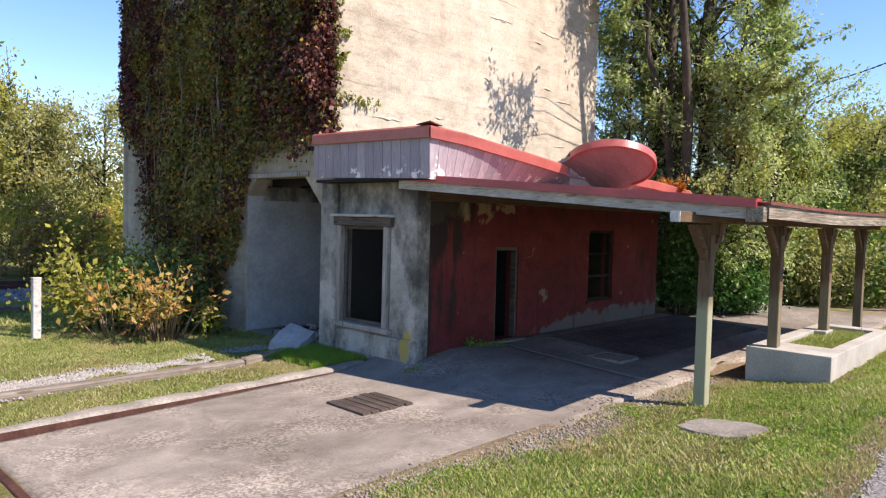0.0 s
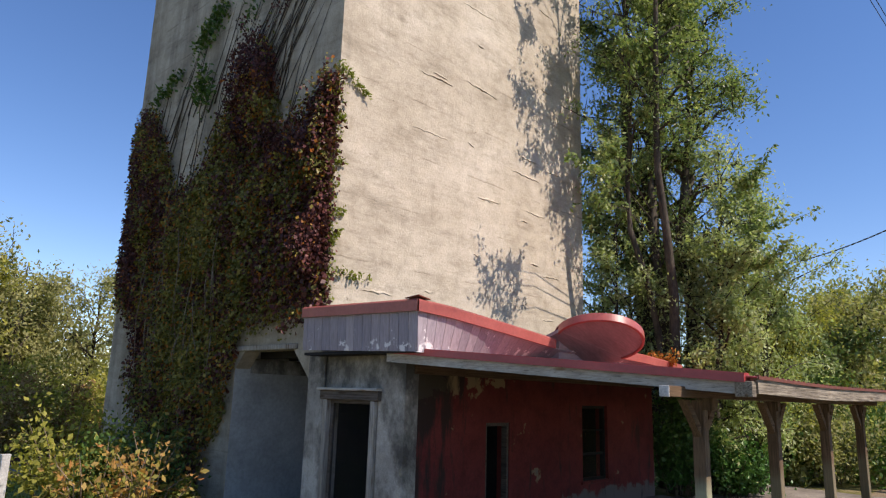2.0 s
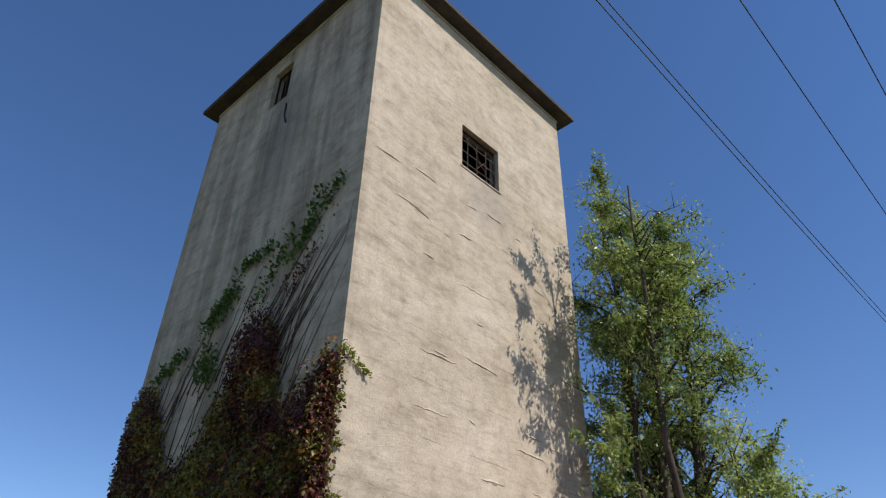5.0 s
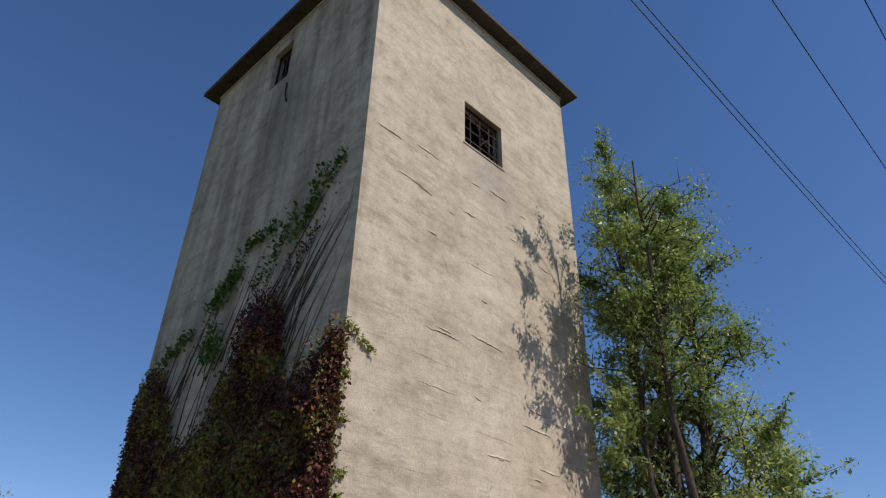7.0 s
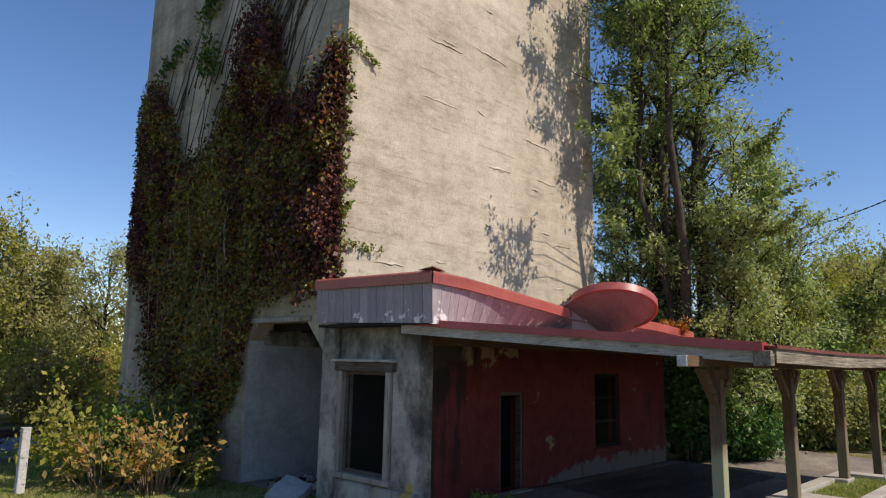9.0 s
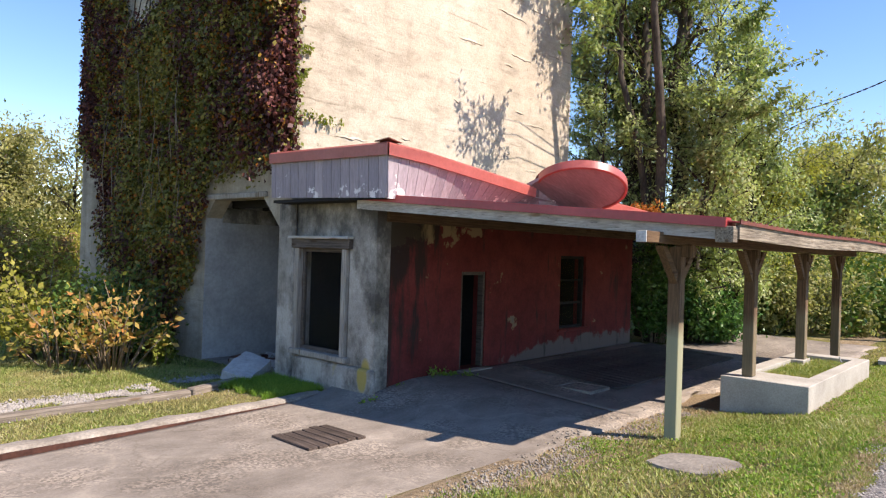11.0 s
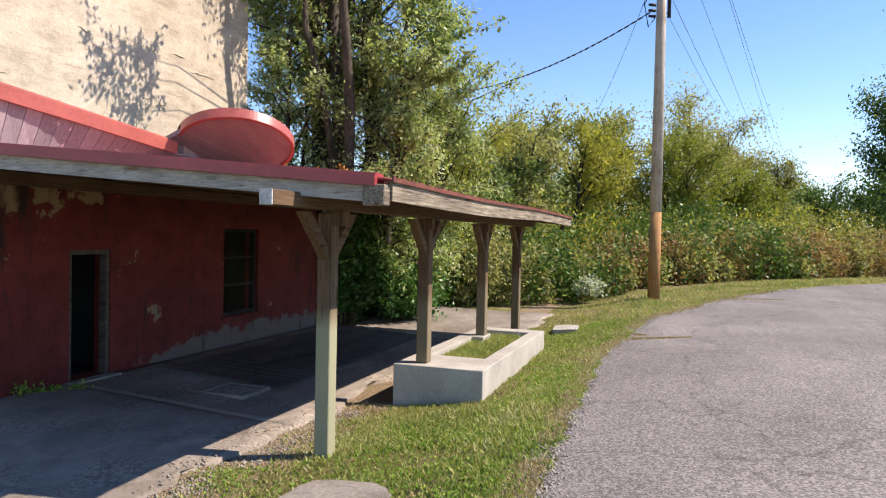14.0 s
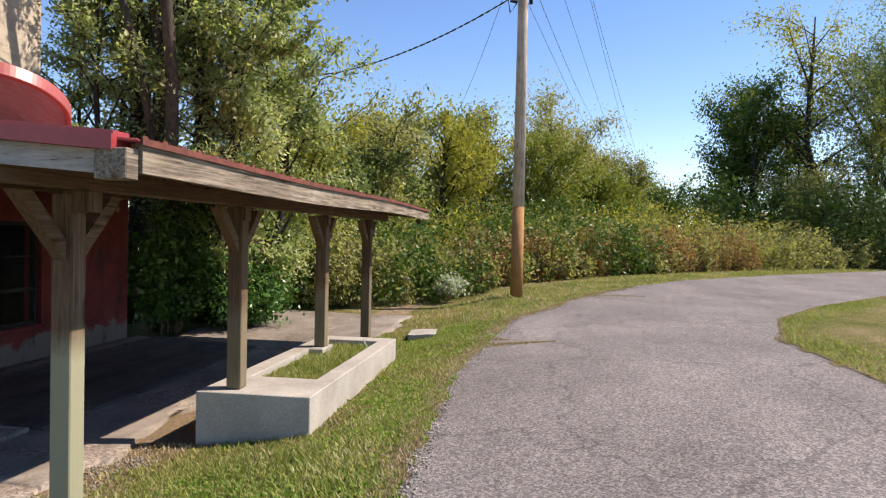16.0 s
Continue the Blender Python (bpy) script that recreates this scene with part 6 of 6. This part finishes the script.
# roadside thicket and trees behind the bend
LINE = [(20.8, 6.6), (23.6, 4.0), (29.9, 0.1), (35.8, -5.0), (41.3, -11.5), (52, -26)]
thicket("thicket", 41, 52000, LINE, 5.0, 2.4, L_OLIVE, "tangled olive-green roadside thicket", 0.16, 0.0, 130)
thicket("thicket", 42, 30000, LINE[:4], 5.0, 3.0, L_DEEP, "deep green shrubs in the thicket", 0.17, 0.0, 130)
thicket("thicket", 43, 30000, [(27.0, 2.4), (31.5, -0.6), (36.8, -5.4), (41.0, -10.5)], 1.6, 1.9, L_BROWN, "dry rust-brown brush in front of the thicket", 0.14, 0.0, 130)
thicket("thicket", 44, 30000, [(23, 6), (30, 2), (40, -6), (52, -22)], 9.0, 3.4, L_YELLOW, "yellowing goldenrod and saplings", 0.17, 0.0, 130)
far = [(28, 8.5, 5.4, 2.2, L_TREE), (31, 7.0, 6.2, 2.4, L_OLIVE), (35, 7.5, 7.2, 2.6, L_TREE), (37, 5.2, 7.6, 2.3, L_YELLOW), (41, 4.2, 8.6, 2.6, L_YELLOW), (46, 5.0, 9.0, 2.8, L_TREE), (44, 0.6, 7.2, 2.6, L_LIME), (50, 0.6, 10.6, 3.4, L_OLIVE),
       (54, -2.0, 10.4, 3.4, L_OLIVE), (58, -4.5, 8.2, 3.0, L_OLIVE), (47, -3, 5.0, 2.2, L_LIME), (92, -13, 8.0, 5.0, L_DEEP), (84, -8, 6.5, 4.0, L_TREE), (62, -15.5, 13.5, 3.6, L_DEEP), (66, -19.0, 15, 4.5, L_DEEP), (57, -25, 18, 5.5, L_TREE), (54, -18, 6, 3.0, L_OLIVE), (52, -29, 15, 5, L_DEEP), (64, -30, 17, 6, L_DEEP)]
for i, (x, y, h, r, m) in enumerate(far):
    tree("tree", (x, y, 0.5), h, r, 60 + i, m, {L_TREE: "green leafy tree behind the road", L_OLIVE: "grey-green windblown tree behind the road", L_YELLOW: "tree with yellowing autumn leaves behind the road", L_LIME: "bright lime-green sapling behind the road", L_DEEP: "dark green tree at the field's edge"}[m], 15000 if x < 56 else 26000, 0.19 if x < 60 else 0.28, 0.15 + h * 0.008, 0.12, (0, 0), 30, "trees beyond the road", 0.9, 2, None, 0.24)
tree("tree", (60, -22.0, 0.5), 19.5, 7.0, 95, L_YELLOW, "tall old tree with sparse yellowing crown and dark limbs", 15000, 0.26, 0.42, 0.34, (0, 0), 26, "trees beyond the road", 0.5, 2, None, 0.34)
thicket("thicket", 49, 24000, [(57, -12), (55, -17), (52, -24), (48, -32)], -6.0, 5.0, L_DEEP, "dark shaded undergrowth under the far trees", 0.30, 0.0, 160)
# trees beyond the lawn and railway
left = [(-2.5, 33, 12.5, 3.4, L_OLIVE), (0.5, 37, 13.5, 3.6, L_OLIVE), (4.5, 36, 9.5, 3.0, L_YELLOW), (8, 40, 10.5, 3.4, L_YELLOW), (11.5, 43, 9.5, 3.4, L_OLIVE), (-6, 36, 13, 4.5, L_OLIVE), (2.0, 46, 10, 3.8, L_OLIVE), (16, 46, 9, 3.5, L_OLIVE)]
for i, (x, y, h, r, m) in enumerate(left):
    tree("tree", (x, y, -0.3), h, r, 90 + i, m, "autumn tree at the wood's edge beyond the railway", 16000, 0.24, 0.2, 0.24, (0, 0), 32, "trees beyond the railway", 0.9, 2, None, 0.26)
thicket("thicket", 45, 36000, [(20, 33), (8, 30), (0, 28.5), (-12, 28)], -5.0, 3.6, L_YELLOW, "yellowing scrub beyond the railway", 0.17)
thicket("thicket", 46, 26000, [(20, 32), (8, 29.5), (0, 28), (-12, 27.5)], -3.0, 2.9, L_BROWN, "dry brown scrub beyond the railway", 0.16)
thicket("far_wood", 47, 40000, [(84, 40), (94, 10), (98, -6), (100, -22), (90, -60)], -8.0, 7.5, L_DEEP, "distant wood edge across the fields", 0.55, 0.0, 120)
thicket("far_wood", 48, 30000, [(40, 52), (18, 56), (0, 55), (-30, 52)], -10.0, 7.6, L_OLIVE, "distant wood edge beyond the railway", 0.5, 0.0, 120)
# bush at the tower's foot
B = "bushes by the tower"
AUTUMN = leaf_mat("autumn_leaf", [(0.0, (0.12, 0.15, 0.03)), (0.35, (0.30, 0.27, 0.06)), (0.65, (0.50, 0.30, 0.10)), (1.0, (0.58, 0.20, 0.06))], 0.55, 0.35)
shrub("bush", (6.25, 12.5, 0.05), (1.0, 0.9, 1.75), 101, AUTUMN, "sprawling bush with orange and yellow autumn leaves", 620, 0.125, 34, group=B, fuzz=0.09, bare=0.5, ball=0.5)
shrub("bush", (5.75, 13.3, 0.05), (1.1, 0.8, 1.5), 107, AUTUMN, "thin bush with brown and orange autumn leaves", 520, 0.125, 26, group=B, fuzz=0.10, bare=0.45, ball=0.5)
shrub("bush", (6.0, 14.6, 0.0), (1.5, 1.0, 2.5), 102, L_YELLOW, "yellow-green bush beside the tower", 2600, 0.125, 40, group=B, fuzz=0.12, bare=0.4, ball=0.6)
shrub("bush", (6.6, 13.4, 0.05), (1.0, 0.9, 1.6), 103, L_DEEP, "dark green bush beside the tower", 4200, 0.09, 22, group=B)
for i, (x, y, z, h) in enumerate([(9.15, 7.36, 0.27, 0.16), (9.42, 7.34, 0.27, 0.12), (8.35, 7.34, 0.15, 0.13), (9.7, 7.2, 0.25, 0.10), (7.72, 7.25, 0.04, 0.18)]):
    shrub("weed", (x, y, z), (0.14, 0.06, h), 140 + i, L_LAWN, "small green weed growing at the foot of the wall", 90, 0.05, 6, "weed", "weeds along the wall")
shrub("weed", (7.05, 12.3, 0.05), (0.3, 0.3, 0.75), 104, L_LIME, "bright green weed at the tower's foot", 420, 0.10, 8)
shrub("bush", (7.3, 16.0, 0.0), (0.7, 1.6, 1.5), 105, L_DEEP, "dark shrubs along the tower's foot", 5000, 0.10, 22, group=B)

# ---- creeper on the tower ----
def creeper_cover(y, z):
    """How thickly the west wall is grown over, by place."""
    top = np.interp(y, [9.5, 10.0, 10.6, 11.2, 11.8, 12.6, 13.2, 14.0, 15.0, 16.0, 16.6, 17.4, 18.2, 18.9], [8.6, 8.4, 7.9, 7.5, 9.8, 10.6, 9.4, 8.2, 7.0, 7.6, 8.8, 9.6, 9.9, 9.6])
    bot = np.interp(y, [9.5, 10.2, 12.2, 12.6, 13.1, 13.8, 14.8, 15.6, 16.4, 17.2, 18.0, 18.9], [3.5, 3.35, 3.25, 1.6, 0.6, 0.1, 0.0, 0.6, 2.2, 3.6, 4.3, 4.6])
    w = 1.1 * (fbm(y * 1.1, z * 0.9, 3) - 0.5)
    return np.minimum((top + w - z) * 1.3, (z - bot - w * 0.7) * 1.3)
rs = np.random.RandomState(77)
n = 300000
y, z = rs.uniform(9.5, 18.6, n), rs.uniform(0, 13.5, n)
c = creeper_cover(y, z)
ridge = np.abs((z - 8.2) - (13.3 - y) * 1.35)
c = np.where((z > 7.5) & (z < 12.4) & (y > 9.7) & (y < 13.8), np.maximum(c, 0.20 - ridge * 1.1 + 0.7 * (fbm(y * 2, z * 2, 15) - 0.5)), c)
k = rs.uniform(size=n) < np.clip(c, 0, 0.86) * (0.45 + 0.9 * fbm(y * 0.8, z * 0.8, 6))
y, z = y[k], z[k]
depth = 0.04 + 0.62 * rs.uniform(size=len(y)) ** 1.4 * np.clip(fbm(y * 1.2, z * 1.2, 9) * 1.4, 0.1, 1)
depth *= np.interp(y, [16.5, 18.6], [1.0, 0.35])
P = np.column_stack([TX0 - depth, y, z])
tone = 1.5 * (fbm(y * 1.5 + 3, z * 1.1, 23) - 0.5) + 0.62 * (rs.uniform(size=len(y)) - 0.5)
west_edge = np.clip((y - 15.9) / 1.2, 0, 1)
corner = np.clip((12.3 - y) / 1.2, 0, 1)
tongue = np.exp(-((y - 12.9) / 1.0) ** 2) * np.clip((z - 7.8) / 1.2, 0, 1)
middle = np.exp(-((y - 14.3) / 1.4) ** 2) * np.clip((8.6 - z) / 2.5, 0, 1)
green_band = 0.22 * middle - 0.20 * west_edge - 0.20 * corner - 0.22 * tongue + 0.53
kind_of = np.where(rs.uniform(size=len(y)) < 0.055 + 0.14 * np.clip(fbm(y * 1.6, z * 1.6, 41) - 0.55, 0, 1) * 4 + 0.16 * np.exp(-((y - 15.8) / 0.8) ** 2 - ((z - 4.8) / 1.3) ** 2), 2, np.where(tone + green_band > 0.47, 1, 0))
for kk, (m, nm) in enumerate(((L_VRED, "dark maroon creeper leaves hanging on the tower"), (L_VGREEN, "dull green creeper leaves hanging on the tower"), (L_ORANGE, "scattered orange creeper leaves on the tower"))):
    v, f = leaf_arrays(rs, P[kind_of == kk], 0.078, 1.35, 0.9, (0.55, (-0.35, 0, 0)))
    fast("creeper", v, f, m, kind="stuff", label=nm, category="creeper")
# bare runners fanning over the wall, and leafy wisps at their ends
bm = bmesh.new()
for i in range(46):
    y0, z0 = rs.uniform(11.2, 17.6), rs.uniform(6.6, 9.2)
    dy, L = rs.uniform(-1.0, -0.15), rs.uniform(1.0, 3.2)
    pts = [(TX0 - 0.02, y0 + dy * L * s * 0.7 + rs.normal(0, 0.05), z0 + L * s) for s in (0, 0.33, 0.66, 1.0)]
    pipe(bm, pts, [0.014, 0.010, 0.007, 0.003], 4)
for i in range(30):
    y0, z0 = rs.uniform(11.0, 13.2), rs.uniform(8.0, 10.4)
    L = rs.uniform(1.0, 2.6)
    lean = rs.uniform(0.45, 0.85)
    pts = [(TX0 - 0.025, max(9.75, y0 - lean * L * q - 0.15 * q * q), z0 + L * q + rs.normal(0, 0.03)) for q in (0, 0.33, 0.66, 1.0)]
    pipe(bm, pts, [0.013, 0.010, 0.007, 0.003], 4)
tagged(part("creeper_runner", bm, BARK), "bare creeper runners fanning over the wall", "creeper", kind="stuff")
bm = bmesh.new()
for i in range(60):
    y0, z0 = rs.uniform(12.6, 16.2), rs.uniform(3.0, 7.5)
    L = rs.uniform(0.8, 3.0)
    x0 = TX0 - rs.uniform(0.15, 0.5)
    pts = [(x0 - 0.08 * math.sin(3 * s + i), y0 + rs.normal(0, 0.10) + 0.2 * s * math.sin(i), max(0.05, z0 - L * s)) for s in (0, 0.35, 0.7, 1.0)]
    pipe(bm, pts, [0.011, 0.010, 0.008, 0.004], 4)
tagged(part("creeper_stem", bm, TWIG), "pale bare creeper stems hanging from the wall", "creeper", kind="stuff")
wisps = []
for y0, z0, y1, z1, w, cnt in [(13.2, 10.6, 12.0, 12.4, 0.12, 170), (12.0, 11.4, 10.2, 13.2, 0.10, 260), (11.6, 11.6, 11.0, 13.3, 0.08, 160), (15.4, 10.9, 14.3, 11.5, 0.24, 420), (14.4, 12.2, 12.8, 12.3, 0.12, 200), (17.6, 10.0, 16.2, 10.4, 0.14, 200), (15.3, 9.9, 14.6, 9.3, 0.22, 260)]:
    s = rs.uniform(size=(cnt, 1))
    wisps.append(np.column_stack([TX0 - 0.03 - 0.1 * rs.uniform(size=cnt), (y0 + (y1 - y0) * s + rs.normal(0, w, (cnt, 1))), (z0 + (z1 - z0) * s + rs.normal(0, w, (cnt, 1)))]))
v, f = leaf_arrays(rs, np.concatenate(wisps), 0.12, 1.6, 0.3, (0.5, (-0.3, -0.3, 0.3)))
fast("creeper_wisp", v, f, L_DEEP, kind="stuff", label="thin green creeper wisps on the upper wall", category="creeper")
# strands round the corner onto the sunlit face
cs = []
for z0, L, cnt, dz in [(4.55, 1.05, 110, -0.05), (8.55, 0.75, 130, -0.45), (5.6, 0.35, 60, 0.1), (6.6, 0.30, 50, 0.0), (5.0, 0.25, 60, 0.3), (7.4, 0.2, 50, 0.1)]:
    s = rs.uniform(size=cnt)
    cs.append(np.column_stack([TX0 - 0.05 + L * s, np.full(cnt, TY0 - 0.03) - 0.06 * rs.uniform(size=cnt), z0 + dz * s + rs.normal(0, 0.04, cnt)]))
s = rs.uniform(size=380)
cs.append(np.column_stack([TX0 + rs.normal(-0.02, 0.06, 380), TY0 - 0.04 + rs.normal(0, 0.06, 380), 3.9 + 4.6 * s ** 1.2]))
v, f = leaf_arrays(rs, np.concatenate(cs), 0.075, 1.6, 0.3, (0.5, (0, -0.4, 0)))
fast("creeper_wisp", v, f, L_LIME, kind="stuff", label="yellow-green creeper strands turning the tower corner", category="creeper")
n = 2600
P = np.column_stack([TX0 - 0.12 + rs.normal(0, 0.10, n), 9.72 + rs.normal(0, 0.13, n), rs.uniform(3.9, 8.3, n)])
v, f = leaf_arrays(rs, P, 0.10, 1.35, 0.6, (0.55, (-0.2, -0.35, 0)))
fast("creeper", v, f, L_VRED, kind="stuff", label="sunlit crimson creeper edge along the corner", category="creeper")
# sprigs rising from the flat roof
for i, (x, y, h) in enumerate([(14.2, 9.40, 0.75), (15.0, 9.35, 1.1), (15.2, 9.0, 1.4), (15.7, 8.2, 1.2)]):
    shrub("roof_weed", (x, y, 3.24), (0.30, 0.12, h), 120 + i, L_DEEP if i < 2 else L_TREE, "dark weedy sprig growing against the tower on the flat roof" if i < 2 else "green weedy sprig growing on the flat roof", 160 if i < 2 else 420, 0.12, 7, "weed", "roof weeds")
shrub("roof_weed", (15.4, 6.9, 3.2), (0.45, 0.25, 0.4), 130, L_ORANGE, "orange leafy sprig on the canopy roof", 420, 0.09, 8, "weed", "roof weeds")

# ---- poles and wires ----
def utility_pole(at, height, r, label, arms):
    root = empty("utility_pole", at, label=label, category="utility pole")
    x, y, z = at
    bm = bmesh.new()
    pipe(bm, [(x, y, z - 0.3), (x, y, z + 2.4)], [r * 1.05, r], 14)
    part("pole_butt", bm, POLELOW, root, "orange-brown treated pole foot")
    bm = bmesh.new()
    pipe(bm, [(x, y, z + 2.4), (x + 0.04, y, z + height * 0.6), (x + 0.10, y, z + height)], [r, r * 0.86, r * 0.72], 14)
    part("pole_shaft", bm, POLEWOOD, root)
    for az, half in arms:
        bm = bmesh.new()
        block(bm, (x - 0.16, y - half, z + az - 0.06), (x - 0.06, y + half, z + az + 0.06), 0.006)
        part("crossarm", bm, POLEWOOD, root)
        for s in (-0.92, -0.35, 0.35, 0.92):
            bm = bmesh.new()
            pipe(bm, [(x - 0.11, y + s * half, z + az + 0.06), (x - 0.11, y + s * half, z + az + 0.13), (x - 0.11, y + s * half, z + az + 0.20)], [0.03, 0.055, 0.03], 8)
            part("insulator", bm, PALEWALL, root)
    return root
pole = utility_pole((23.85, 0.97, 0.62), 11.5, 0.165, "tall round wooden utility pole with orange foot", [(10.4, 1.25)])
bm = bmesh.new()
for dz in (0.0, 0.16, 0.32):
    pipe(bm, [(23.70, 1.12, 8.55 + dz), (23.62, 1.30, 8.55 + dz)], [0.05, 0.035], 8)
pipe(bm, [(23.72, 1.12, 9.4), (23.60, 1.42, 8.9), (23.66, 1.30, 8.25), (23.72, 1.14, 8.5)], 0.02, 6)
part("service_bracket", bm, WIRE, pole)
bm = bmesh.new()
block(bm, (23.66, 0.70, 8.5), (23.80, 0.80, 9.0), 0.01)
part("bracket", bm, IRON, pole)
utility_pole((122, -15.6, 0.5), 9.0, 0.2, "distant wooden utility pole with a crossarm", [(8.3, 2.2)])
def wire(a, b, sag, r=0.008, label="black overhead wire strung between the poles"):
    bm = bmesh.new()
    a, b = Vector(a), Vector(b)
    pts = [a.lerp(b, s / 16) - Vector((0, 0, 4 * sag * (s / 16) * (1 - s / 16))) for s in range(17)]
    pipe(bm, pts, r, 5)
    return tagged(part("overhead_wire", bm, WIRE), label, "wire", group="overhead wires")
for ya in (2.19, 2.10, 0.87, 0.0):
    wire((-24, ya - 0.1, 10.4), (23.74, ya, 11.2), 0.9)
for ya, yb in ((2.10, -13.6), (0.75, -15.0), (-0.12, -16.4), (-0.12, -17.6)):
    wire((23.74, ya, 11.2), (121.9, yb, 9.0), 1.1)
def twisted(a, b, sag, r, pitch, label):
    """A black carrier with a bare strand wound round it."""
    a, b = Vector(a), Vector(b)
    n = int((b - a).length / pitch * 8)
    mid = [a.lerp(b, q / n) - Vector((0, 0, 4 * sag * (q / n) * (1 - q / n))) for q in range(n + 1)]
    cable = empty("service_cable", a, label=label, category="cable", group="overhead wires")
    side = (b - a).cross(Vector((0, 0, 1))).normalized()
    for name, mat, ph in (("insulated_strand", WIRE, 0.0), ("bare_strand", STEELGREY, math.pi)):
        bm = bmesh.new()
        pipe(bm, [p + (side * math.cos(q * math.tau / 8 + ph) + Vector((0, 0, 1)) * math.sin(q * math.tau / 8 + ph)) * r for q, p in enumerate(mid)], r, 5)
        part(name, bm, mat, cable)
    return cable
twisted((23.66, 1.2, 8.7), (27.2, 8.6, 7.4), 0.45, 0.013, 0.45, "twisted black and silver service cable sagging into the trees")
wire((23.70, 1.1, 9.9), (60, 8.6, 10.4), 0.9)
wire((23.80, 0.8, 9.3), (70, -6.0, 10.6), 0.9)
